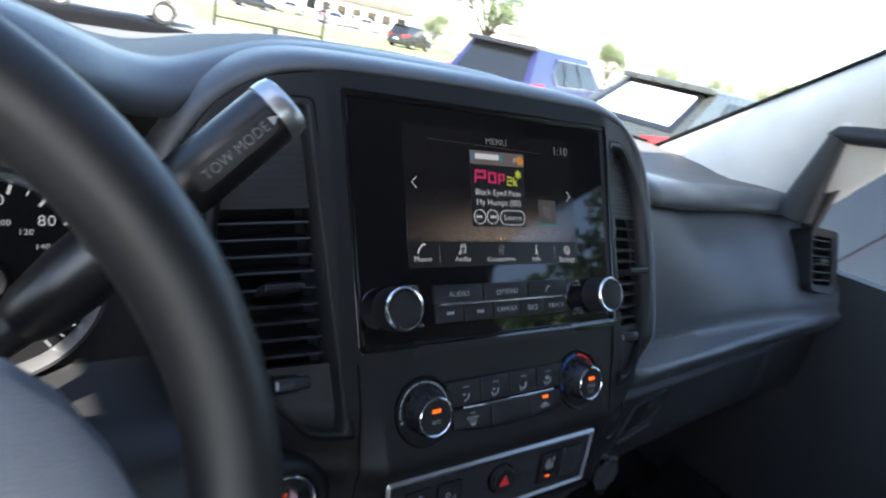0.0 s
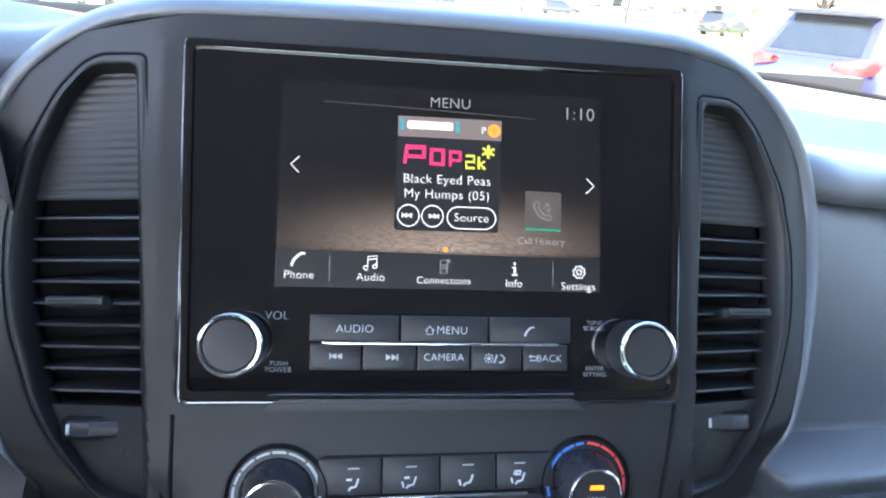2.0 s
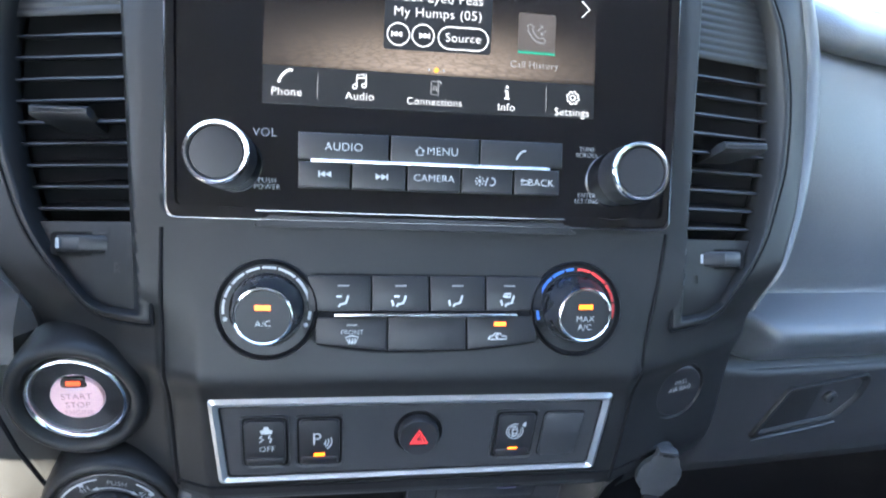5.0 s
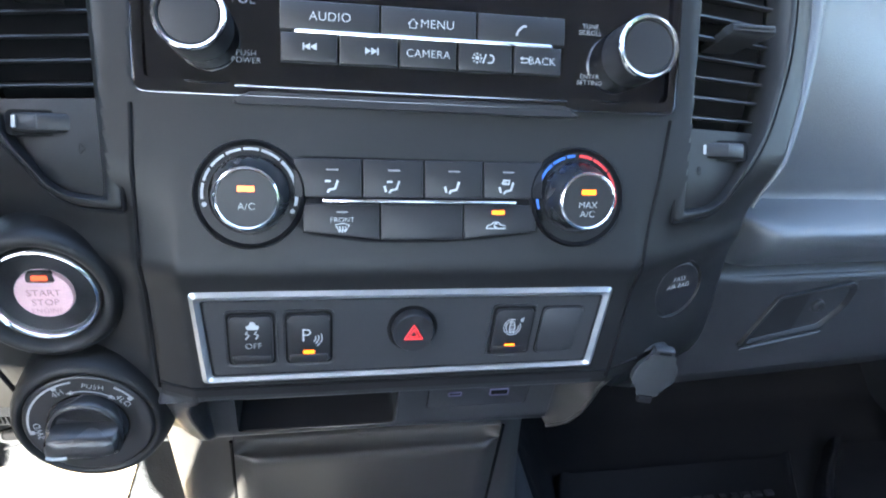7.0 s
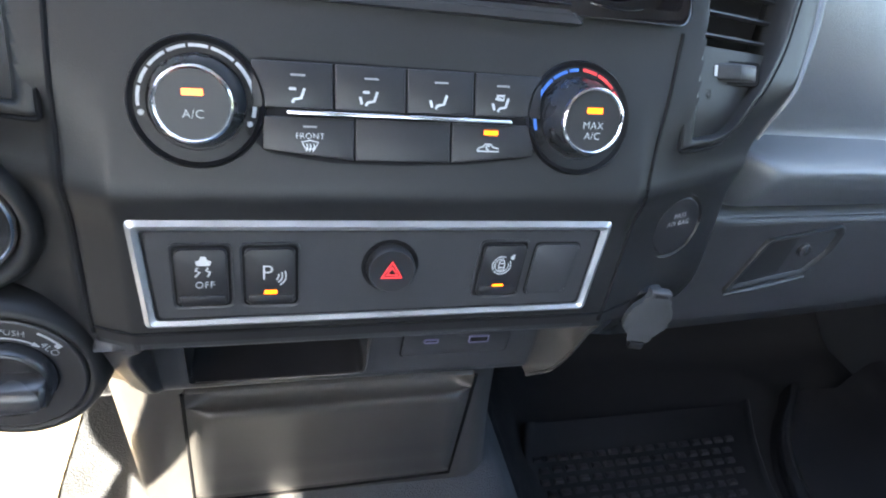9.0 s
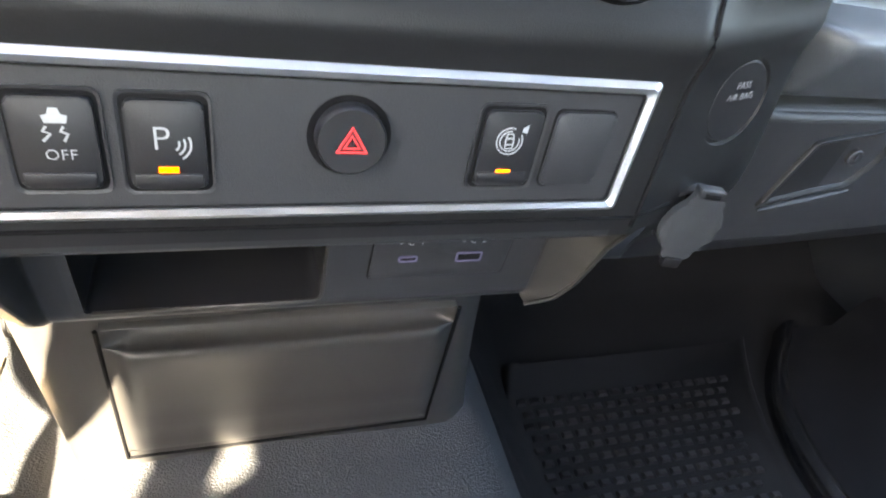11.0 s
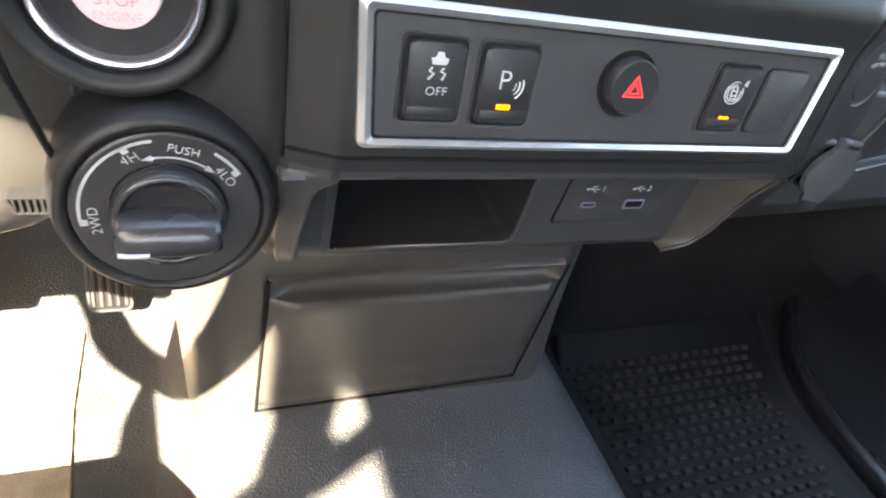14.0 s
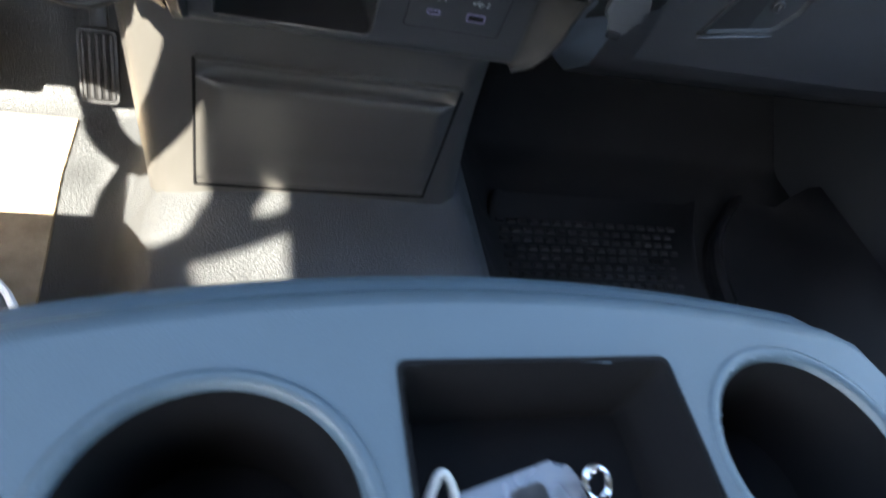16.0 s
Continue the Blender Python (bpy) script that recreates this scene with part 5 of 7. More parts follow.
blank = rounded([(0.0702, -0.0146), (0.0922, -0.0142), (0.0965, 0.0134), (0.0728, 0.0136)], 0.0032, 4)
part("blank_groove", prism([(0.085 + (x - 0.085) * 1.045, 0.0005 + (z - 0.0005) * 1.05) for x, z in blank], -0.0018, 0.002), VOID, switches)
part("blank_cover", prism(blank, -0.0032, 0.002, 0.0010), SATIN, switches, "plain blanking cover")

# ---- start button ----
RIBS = material("ribbed_metal", (0.22, 0.22, 0.23), 0.38, metal=0.8, vary=0.1)
start = empty("start_button", pose(-0.1868, -0.013, 1.1005, -3) @ Matrix.Scale(0.86, 4), "round engine start button with a chrome ring", "start button")
part("collar", lathe([(0.0450, 0.034), (0.0440, 0.010), (0.0428, -0.002), (0.0405, -0.0085), (0.0375, -0.0105), (0.0340, -0.0090), (0.0318, -0.004), (0.0305, 0.002)], 64, shut=False), CHAR, start, "moulded plastic collar", angle=1)
part("chrome_ring", lathe([(0.0312, 0.002), (0.0312, -0.0045), (0.0302, -0.0072), (0.0288, -0.0076), (0.0274, -0.0062), (0.0268, -0.0020)], 72, shut=False), CHROME, start, "polished chrome ring", angle=1)
prof = [(0.0270, -0.0016)]
for k in range(14):
    r = 0.0265 - k * 0.00075
    prof += [(r, -0.0024), (r - 0.0004, -0.0012)]
part("ribbed_ring", lathe(prof + [(0.0156, -0.0016)], 56, shut=False), RIBS, start, "fine concentric grooves")
sb = part("push_cap", lathe([(0.0158, 0.0), (0.0158, -0.0036), (0.0152, -0.0046), (0.0, -0.0046)], 48), PINK, start, "pale pink push cap")
lettering("cap_text", "START", 0.0060, sb, at(0.0, -0.0048, 0.0012), material("cap_print", (0.30, 0.16, 0.17), 0.6), "CENTER")
lettering("cap_text", "STOP", 0.0060, sb, at(0.0, -0.0048, -0.0052), material("cap_print", (0.30, 0.16, 0.17), 0.6))
lettering("cap_text", "ENGINE", 0.0046, sb, at(0.0, -0.0048, -0.0110), material("cap_print_pale", (0.45, 0.26, 0.27), 0.6))
part("lamp_frame", prism(rounded([(-0.0078, 0.0086), (0.0078, 0.0086), (0.0066, 0.0158), (-0.0066, 0.0158)], 0.002), -0.0053, -0.003, 0.0005), DARK, start)
part("lamp", patch([rounded([(-0.0042, 0.0102), (0.0042, 0.0102), (0.0042, 0.0134), (-0.0042, 0.0134)], 0.0006, 2)], -0.0056), REDLIT, start, "lit orange-red lamp")

# ---- drive selector dial ----
dial = empty("drive_selector", pose(-0.1757, -0.0262, 1.0245, -4) @ Matrix.Scale(0.885, 4), "round charcoal drive-mode dial with white print", "dial")
part("collar", lathe([(0.0490, 0.050), (0.0480, 0.020), (0.0468, 0.006), (0.0450, -0.0020), (0.0432, -0.0058), (0.0408, -0.0076), (0.0388, -0.0072), (0.0374, -0.0046)], 72, shut=False), CHAR, dial, "rounded plastic collar", angle=1)
part("dial_plate", lathe([(0.0376, -0.0044), (0.0368, -0.0066), (0.0358, -0.0072), (0.0232, -0.0066), (0.0232, 0.0)], 72, shut=False), DARK, dial, "dark printed ring", angle=0.5)
GRIP = material("grip_plastic", (0.020, 0.020, 0.022), 0.26, vary=0.1, grain=0.08, grain_size=2000, spec=0.5)
part("turning_knob", lathe([(0.0228, -0.004), (0.0226, -0.0110), (0.0218, -0.0142), (0.0204, -0.0154), (0.0188, -0.0150), (0.0178, -0.0122), (0.0170, -0.0114), (0.0, -0.0112)], 64), GRIP, dial, "round knob with a rolled rim", angle=1.0)
grip = []
for x in np.linspace(-0.0200, 0.0200, 17):
    e = abs(x / 0.0200)
    w = 0.0084 - 0.0010 * e ** 3
    h = -0.0262 + 0.0022 * e ** 6
    z0 = -0.0030
    grip.append([(x, -0.010, z0 - w - 0.0012), (x, h + 0.006, z0 - w), (x, h + 0.002, z0 - w + 0.0008), (x, h, z0 - w + 0.0030), (x, h + 0.0002, z0 - 0.001), (x, h + 0.0016, z0 + w - 0.0040), (x, h + 0.0046, z0 + w - 0.0016), (x, -0.016, z0 + w), (x, -0.010, z0 + w + 0.0006)])
bm = surf(grip)
cap(bm, grip[0])
cap(bm, grip[-1])
bmesh.ops.remove_doubles(bm, verts=bm.verts, dist=1e-6)
part("grip_bar", bm, GRIP, dial, "raised rounded grip bar", angle=1.2)
part("pointer_mark", tube([(-0.0190, -0.0252, -0.0082), (-0.0150, -0.0262, -0.0082), (-0.0075, -0.0263, -0.0080)], 0.0011, 8), PRINT, dial, "white pointer line")
DP = -0.0076


def on_dial(body, a, r, size):
    lettering("dial_text", body, size, dial, at(r * math.cos(radians(a)), DP, r * math.sin(radians(a))) @ pose(0, 0, 0, 0, 90 - a, 0), PRINT)


on_dial("2WD", 186, 0.0282, 0.0056)
on_dial("4H", 117, 0.0284, 0.0058)
on_dial("PUSH", 77, 0.0300, 0.0050)
on_dial("4LO", 38, 0.0282, 0.0056)
part("scale_mark", strokes([arc(0, 0, 0.0335, 186, 98, 20)], 0.0012, DP), PRINT, dial)
part("scale_mark", strokes([arc(0, 0, 0.0335, 57, 36, 8)], 0.0012, DP), PRINT, dial)
for a in (187, 117, 36):
    part("scale_tick", strokes([arc(0, 0, 0.0325, a - 2.4, a + 2.4, 3)], 0.0030, DP), PRINT, dial)
part("push_arrow", strokes([arc(0, 0, 0.0262, 101, 55, 10)], 0.0007, DP), PRINT, dial)
for a, d in ((103, 1), (53, -1)):
    c, s = math.cos(radians(a)), math.sin(radians(a))
    t = (-s * d, c * d)
    part("arrow_tip", patch([[(0.0262 * c + t[0] * 0.003, 0.0262 * s + t[1] * 0.003), (0.0248 * c - t[0] * 0.001, 0.0248 * s - t[1] * 0.001), (0.0276 * c - t[0] * 0.001, 0.0276 * s - t[1] * 0.001)]], DP), PRINT, dial)
# small sensor grille in the knee panel
grille = empty("sensor_grille", pose(-0.2195, -0.021, 1.022, 6) @ Matrix.Scale(0.6, 4), "small slotted sensor grille in the knee panel", "grille")
part("frame", ring(rounded([(-0.013, -0.006), (0.006, -0.006), (0.010, 0.007), (-0.016, 0.007)], 0.002), rounded([(-0.0115, -0.005), (0.005, -0.005), (0.0085, 0.006), (-0.0145, 0.006)], 0.0016), -0.0040, 0.006), CHAR, grille)
for k in range(6):
    part("slat", box(-0.013 + k * 0.0037, -0.0115 + k * 0.0037, -0.0036, 0.004, -0.005, 0.006), CHAR, grille)

# ---- USB panel ----
usb = empty("usb_panel", pose(0.054, tray_y(1.0035) - 0.0006, 1.0035, 4), "charcoal panel with two USB sockets", "usb panel")
part("plate", prism(rounded([(-0.0350, -0.0165), (0.0340, -0.0165), (0.0355, 0.0155), (-0.0335, 0.0155)], 0.0025), -0.0008, 0.003, 0.0005), SATIN, usb)
part("plate_gap", prism(rounded([(-0.0358, -0.0173), (0.0348, -0.0173), (0.0363, 0.0163), (-0.0343, 0.0163)], 0.0025), -0.0002, 0.003), VOID, usb)
LILAC = material("socket_plastic", (0.11, 0.10, 0.17), 0.4)
for u, w, h, body in ((-0.0170, 0.0048, 0.0019, "1"), (0.0140, 0.0068, 0.0032, "2")):
    v = -0.0035
    o = rounded([(u - w, v - h), (u + w, v - h), (u + w, v + h), (u - w, v + h)], h * 0.75 if body == "1" else 0.0012, 4)
    i = rounded([(u - w + 0.0009, v - h + 0.0009), (u + w - 0.0009, v - h + 0.0009), (u + w - 0.0009, v + h - 0.0009), (u - w + 0.0009, v + h - 0.0009)], h * 0.5 if body == "1" else 0.0008, 4)
    sk = part("socket", ring(o, i, -0.0016, 0.004), LILAC, usb, "usb socket")
    part("socket_tongue", box(u - w * 0.62, u + w * 0.62, -0.0006, 0.004, v - 0.0006, v + 0.0006), DARK, sk)
    part("socket_hollow", prism(i, -0.0010, 0.002), VOID, sk)
    lettering("socket_number", body, 0.0058, usb, at(u + 0.0058, -0.0010, 0.0075), PRINT)
    part("socket_mark", strokes([[(u - 0.0046, 0.0075), (u + 0.0030, 0.0075)], [(u - 0.0030, 0.0075), (u - 0.0014, 0.0092), (u + 0.0010, 0.0092)], [(u - 0.0014, 0.0075), (u, 0.0058), (u + 0.0016, 0.0058)], arc(u - 0.0046, 0.0075, 0.0007, 0, 360, 8)], 0.0005, -0.0010), PRINT, usb, "trident mark")

# ---- airbag lamp and power outlet on the right flank ----
lampc = empty("airbag_indicator", pose(0.1600, stack_y(0.160, 1.0975) - 0.001, 1.0975, -6, 0, 16), "round dark passenger airbag indicator", "indicator")
part("rim", lathe([(0.0205, 0.002), (0.0196, -0.0008), (0.0182, 0.0014), (0.0172, 0.0022)], 48, shut=False), CHAR, lampc, angle=1)
part("lens", lathe([(0.0176, 0.003), (0.0174, -0.0006), (0.0168, -0.0012), (0.0, -0.0012)], 48), BUTTON, lampc, "dark round lens")
lettering("lens_text", "PASS", 0.0044, lampc, at(0, -0.0014, 0.0072), PRINT_DIM)
lettering("lens_text", "AIR BAG", 0.0044, lampc, at(0, -0.0014, 0.0024), PRINT_DIM)

outlet = empty("power_outlet", pose(0.1535, -0.0300, 1.0445, 0, 5, -8) @ Matrix.Scale(0.94, 4), "round power outlet under a hinged rubber cap", "power outlet")
part("well", lathe([(0.0165, 0.012), (0.0160, 0.0012), (0.0146, 0.0006), (0.0140, 0.004)], 44, shut=False), DARK, outlet, angle=1)
part("well_floor", lathe([(0.0142, 0.0045), (0.0, 0.0045)], 40), VOID, outlet)
FLAP = material("grey_rubber_flap", (0.032, 0.034, 0.037), 0.34, grain=0.15, grain_size=1500, vary=0.12)
flap = rounded([(-0.0045, -0.0225), (0.0050, -0.0225), (0.0062, -0.0155), (0.0128, -0.0095), (0.0155, -0.0010), (0.0130, 0.0090), (0.0075, 0.0150), (0.0072, 0.0205), (-0.0072, 0.0205), (-0.0075, 0.0150), (-0.0130, 0.0090), (-0.0155, -0.0010), (-0.0128, -0.0095), (-0.0056, -0.0155)], 0.0035, 3)
part("cap", prism(flap, -0.0078, -0.0040, 0.0016, 3), FLAP, outlet, "grey rubber flap")
part("hinge", box(-0.0068, 0.0068, -0.0086, -0.002, 0.0172, 0.0222, 0.0012), SATIN, outlet, "small hinge tab")
part("hinge_slot", box(-0.0040, 0.0040, -0.0090, -0.0080, 0.0186, 0.0204), VOID, outlet)
part("pull_tab", box(-0.0048, 0.0052, -0.0092, -0.0050, -0.0238, -0.0178, 0.0012), RUBBER, outlet)

# ---- glove box ----
glove = empty("glove_box", at(0.48, 0.05, 0.93), "closed dark plastic glove box with a paddle latch", "glove box")
GB = glove.matrix_world.inverted()


def glove_y(x, z):
    ly, lz = along(FACE_LEDGE, x)
    return ly + float(np.interp(z - lz, [-0.20, -0.17, -0.13, -0.057, -0.052], [0.07, 0.036, 0.0245, 0.024, 0.026]))


rows = []
for i in range(47):
    x = 0.236 + 0.48 * i / 46
    top = along(FACE_LEDGE, x)[1] - 0.0535
    edge = min(1.0, i / 3.0, (46 - i) / 3.0)
    rows.append([(x, glove_y(x, top - 0.105 * k) - 0.0005 - 0.0030 * edge * (0 if k in (0, 1) else 1), top - 0.105 * k) for k in (0, 0.02, 0.06, 0.25, 0.5, 0.75, 0.94, 0.98, 1)])
part("lid", surf(rows), SATIN, glove, "", GB, 1.2)
latch = [(0.2980, 1.0440), (0.3700, 1.0515), (0.3770, 1.0465), (0.3745, 1.0270), (0.3560, 1.0045), (0.2770, 0.9950)]
bm = bmesh.new()
rl = rounded(latch, 0.004, 4)
c = (0.330, 1.026)
rows = [[(x, glove_y(x, z) + 0.002, z) for x, z in rl], [(x, glove_y(x, z) - 0.0050, z) for x, z in rl]]
rows.append([(c[0] + (x - c[0]) * 0.97, glove_y(x, z) - 0.0062, c[1] + (z - c[1]) * 0.95) for x, z in rl])
rows.append([(c[0] + (x - c[0]) * 0.90, glove_y(x, z) - 0.0056, c[1] + (z - c[1]) * 0.86) for x, z in rl])
rows.append([(c[0] + (x - c[0]) * 0.84, glove_y(x, z) - 0.0035, c[1] + (z - c[1]) * 0.78) for x, z in rl])
surf(rows, bm, closed=True)
bm.faces.new([bm.verts.new(p) for p in rows[-1]])
paddle = part("latch_plate", bm, CHAR, glove, "raised latch plate", GB, 0.8)
lip_line = [(0.2775 + 0.0775 * k / 8, 0.9955 + 0.0090 * k / 8) for k in range(9)]
part("latch_lip", tube([(x, glove_y(x, z) - 0.0078, z) for x, z in lip_line], [0.0008, 0.0016, 0.0020, 0.0021, 0.0021, 0.0020, 0.0018, 0.0014, 0.0008], 8), SATIN, paddle, "pull lip")
part("lock", lathe([(0.0060, 0.002), (0.0058, -0.0026), (0.0048, -0.0034), (0.0, -0.0026)], 28), DARK, paddle, "key lock", at(0.342, glove_y(0.342, 1.030) - 0.0035, 1.030))
part("key_slot", box(-0.0006, 0.0006, -0.0040, -0.002, -0.0028, 0.0028), CHROME, paddle, m=at(0.342, glove_y(0.342, 1.030) - 0.0035, 1.030))

# ---- side vent at the dash end ----
svent = empty("side_vent", pose(0.772, 0.095, 1.200, -24, 0, -16) @ Matrix.Scale(1.10, 4), "small charcoal air vent at the dash end", "air vent")
so = rounded([(-0.026, -0.046), (0.018, -0.050), (0.026, -0.042), (0.026, 0.046), (-0.026, 0.050), (-0.030, 0.040), (-0.030, -0.036)], 0.006, 3)
si = rounded([(-0.018, -0.036), (0.012, -0.038), (0.018, -0.032), (0.018, 0.036), (-0.018, 0.038), (-0.021, 0.030), (-0.021, -0.028)], 0.004, 3)
part("frame", ring(so, si, -0.010, 0.05, y_in=-0.006), CHAR, svent)
# flat near-black backing carries the shade behind these slats
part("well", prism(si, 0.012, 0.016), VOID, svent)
for k in range(6):
    part("slat", box(-0.020, 0.018, -0.004, 0.010, -0.029 + k * 0.0118, -0.0274 + k * 0.0118), DARK, svent)
part("adjuster_tab", box(-0.009, 0.007, -0.010, 0.004, -0.003, 0.003, 0.001), SATIN, svent)


# ---- steering wheel ----
WC = Vector((-0.454, -0.145, 1.250))
wheel = empty("steering_wheel", Matrix.Translation(WC) @ pose(0, 0, 0, -28), "dark leather steering wheel with a grey hub", "steering wheel")
rows = []
R = 0.186
for i in range(96):
    a = 2 * math.pi * i / 96
    fat = 1.0 + 0.10 * math.exp(-((math.degrees(a) - 35) / 18) ** 2) + 0.10 * math.exp(-((math.degrees(a) - 145) / 18) ** 2)
    row = []
    for j in range(20):
        b = 2 * math.pi * j / 20
        r = R + 0.0168 * fat * math.cos(b)
        row.append((r * math.cos(a), 0.0195 * fat * math.sin(b), r * math.sin(a)))
    rows.append(row)
rows.append(rows[0])
bm = surf(rows, closed=True)
bmesh.ops.remove_doubles(bm, verts=bm.verts, dist=1e-6)
part("rim", bm, LEATHER, wheel, "padded dark leather rim", angle=2)
HUB = material("hub_vinyl", (0.20, 0.21, 0.23), 0.45, grain=0.2, grain_size=900, vary=0.08)
hub_o = rounded([(-0.055, -0.060), (0.055, -0.060), (0.092, 0.010), (0.066, 0.066), (-0.066, 0.066), (-0.092, 0.010)], 0.03, 6)
rows = [[(x, 0.035, z) for x, z in hub_o], [(x, -0.002, z) for x, z in hub_o], [(x * 0.93, -0.022, z * 0.92) for x, z in hub_o], [(x * 0.80, -0.032, z * 0.80) for x, z in hub_o], [(x * 0.4, -0.036, z * 0.4) for x, z in hub_o]]
bm = surf(rows, closed=True)
bm.faces.new([bm.verts.new(p) for p in rows[-1]])
part("hub", bm, HUB, wheel, "grey hub pad", angle=2)
for s in (-1, 1):
    rows = []
    for k in range(9):
        x = 0.060 + (R - 0.010 - 0.060) * k / 8
        bot = -0.034 - 0.022 * k / 8
        top = max(0.066 - 0.125 * (k / 8) ** 3.6, bot + 0.012)
        rows.append([(s * x, 0.016, bot), (s * x, -0.010, bot + 0.004), (s * x, -0.014, (top + bot) / 2), (s * x, -0.010, top - 0.004), (s * x, 0.016, top)])
    part("spoke", surf(rows), HUB, wheel, "grey spoke", angle=2)
part("spoke", box(-0.03, 0.03, -0.006, 0.014, -R + 0.01, -0.06, 0.006), HUB, wheel)
part("column_shroud", tube([(0.0, 0.03, -0.01), (0.0, 0.09, -0.045), (0.0, 0.20, -0.085)], [0.062, 0.068, 0.075], 28), DARK, wheel, "dark steering column shroud")

# ---- column gear selector ----
A, B = Vector((-0.2656, -0.0095, 1.3190)), Vector((-0.2166, -0.0086, 1.3685))
axis = (B - A).normalized()
front = Vector((0.45, -0.86, 0.9))
front = (front - axis * front.dot(axis)).normalized()
side_v = front.cross(axis)
LM = Matrix.Translation(A) @ Matrix((axis, -front, side_v)).transposed().to_4x4()
lever = empty("gear_selector", LM, "black column gear lever with silver rings", "gear lever")
LEN = (B - A).length


def barrel(profile, name, mat_, label="", seg=40, oval=1.0):
    rows_ = [[(x, 0.82 * r * oval * math.cos(2 * math.pi * k / seg), 0.82 * r * math.sin(2 * math.pi * k / seg)) for k in range(seg)] for x, r in profile]
    b = surf(rows_, closed=True)
    for rw in (rows_[0], rows_[-1]):
        b.faces.new([b.verts.new(p) for p in rw])
    bmesh.ops.remove_doubles(b, verts=b.verts, dist=1e-6)
    return part(name, b, mat_, lever, label, angle=0.8)


LEVER = material("lever_plastic", (0.010, 0.010, 0.011), 0.30, vary=0.1, grain=0.1, grain_size=2000)
handle = barrel([(0.002, 0.0185), (0.004, 0.0198), (0.03, 0.0200), (LEN - 0.008, 0.0198), (LEN - 0.006, 0.0190)], "grip", LEVER, "glossy black grip")
barrel([(LEN - 0.0065, 0.0186), (LEN - 0.006, 0.0202), (LEN - 0.001, 0.0202), (LEN + 0.003, 0.0190), (LEN + 0.004, 0.0170)], "end_ring", SILVER, "satin silver end ring")
barrel([(LEN + 0.002, 0.0150), (LEN + 0.0052, 0.0140), (LEN + 0.0056, 0.0)], "end_button", SATIN)
barrel([(-0.004, 0.0186), (-0.0035, 0.0206), (0.0028, 0.0206), (0.0033, 0.0190)], "inner_ring", SILVER, "satin silver ring")
barrel([(-0.0130, 0.0212), (-0.0125, 0.0232), (-0.0060, 0.0238), (-0.0045, 0.0226), (-0.0038, 0.0200)], "flange", LEVER, "dark flange below the ring")
barrel([(-0.092, 0.0140), (-0.084, 0.0185), (-0.060, 0.0215), (-0.030, 0.0222), (-0.0125, 0.0214)], "shift_body", LEVER, "black body with plus and minus keys")
for z in (-0.0062, 0.0072):
    part("shift_key", prism(rounded([(-0.044, z - 0.0058), (-0.018, z - 0.0058), (-0.018, z + 0.0058), (-0.044, z + 0.0058)], 0.0035), -0.0196, -0.014, 0.0012), SATIN, lever, "raised oblong key")
barrel([(-0.19, 0.0085), (-0.12, 0.0085), (-0.088, 0.0135)], "shaft", DARK)
part("print_plate", prism(rounded([(0.010, -0.0075), (LEN - 0.010, -0.0075), (LEN - 0.008, 0.004), (0.012, 0.004)], 0.003), -0.0169, -0.013, 0.0006), DARK, lever)
lettering("lever_text", "TOW MODE", 0.0076, lever, at(0.0365, -0.0171, -0.0022), PRINT_DIM, wide=0.90)
part("text_arrow", patch([[(0.0585, -0.0044), (0.0635, -0.0019), (0.0585, 0.0006)]], -0.0171), PRINT, lever)
part("plus_mark", strokes([[(-0.0335, 0.0072), (-0.0285, 0.0072)], [(-0.0310, 0.0047), (-0.0310, 0.0097)]], 0.0011, -0.0198), PRINT, lever)
part("minus_mark", strokes([[(-0.0335, -0.0062), (-0.0285, -0.0062)]], 0.0012, -0.0198), PRINT, lever)

# ---- instrument cluster ----
cluster = empty("instrument_cluster", pose(-0.3805, 0.085, 1.224, -6), "instrument cluster with a white-marked round gauge", "instrument cluster")
part("mask", prism(rounded([(-0.20, -0.055), (0.135, -0.055), (0.135, 0.075), (0.10, 0.105), (-0.17, 0.105), (-0.20, 0.075)], 0.02), 0.0, 0.01), DARK, cluster, "dark gauge surround")
GX0, GZ0, GR = 0.034, 0.010, 0.063
part("gauge_ring", lathe([(GR + 0.004, 0.0), (GR + 0.003, -0.010), (GR, -0.012), (GR - 0.003, -0.006), (GR - 0.004, -0.001)], 64, shut=False), SILVER, cluster, "bright gauge ring", at(GX0, 0, GZ0))
face = part("gauge_face", lathe([(GR - 0.003, 0.0), (GR - 0.003, -0.0015), (0.0, -0.0015)], 56), VOID, cluster, "black gauge face", at(GX0, 0, GZ0))
GAUGE_WHITE = glowing("gauge_white", (0.95, 0.97, 1.0), 0.12)
for k in range(29):
    a = radians(204 - k * 258 / 28)
    big = k % 2 == 0
    r0 = GR - (0.0105 if big else 0.008)
    part("gauge_mark", strokes([[(r0 * math.cos(a), r0 * math.sin(a)), ((GR - 0.005) * math.cos(a), (GR - 0.005) * math.sin(a))]], 0.0016 if big else 0.0009, -0.0020), GAUGE_WHITE, face)
for n in range(0, 121, 20):
    a = radians(47 - (n - 80) * 1.72)
    lettering("gauge_number", str(n), 0.0095, face, at((GR - 0.0155) * math.cos(a), -0.0022, (GR - 0.0155) * math.sin(a)), GAUGE_WHITE)
for n in range(20, 181, 20):
    a = radians(52 - (n - 120) * 1.0)
    lettering("gauge_number", str(n), 0.0050, face, at((GR - 0.0275) * math.cos(a), -0.0022, (GR - 0.0275) * math.sin(a)), GAUGE_WHITE)
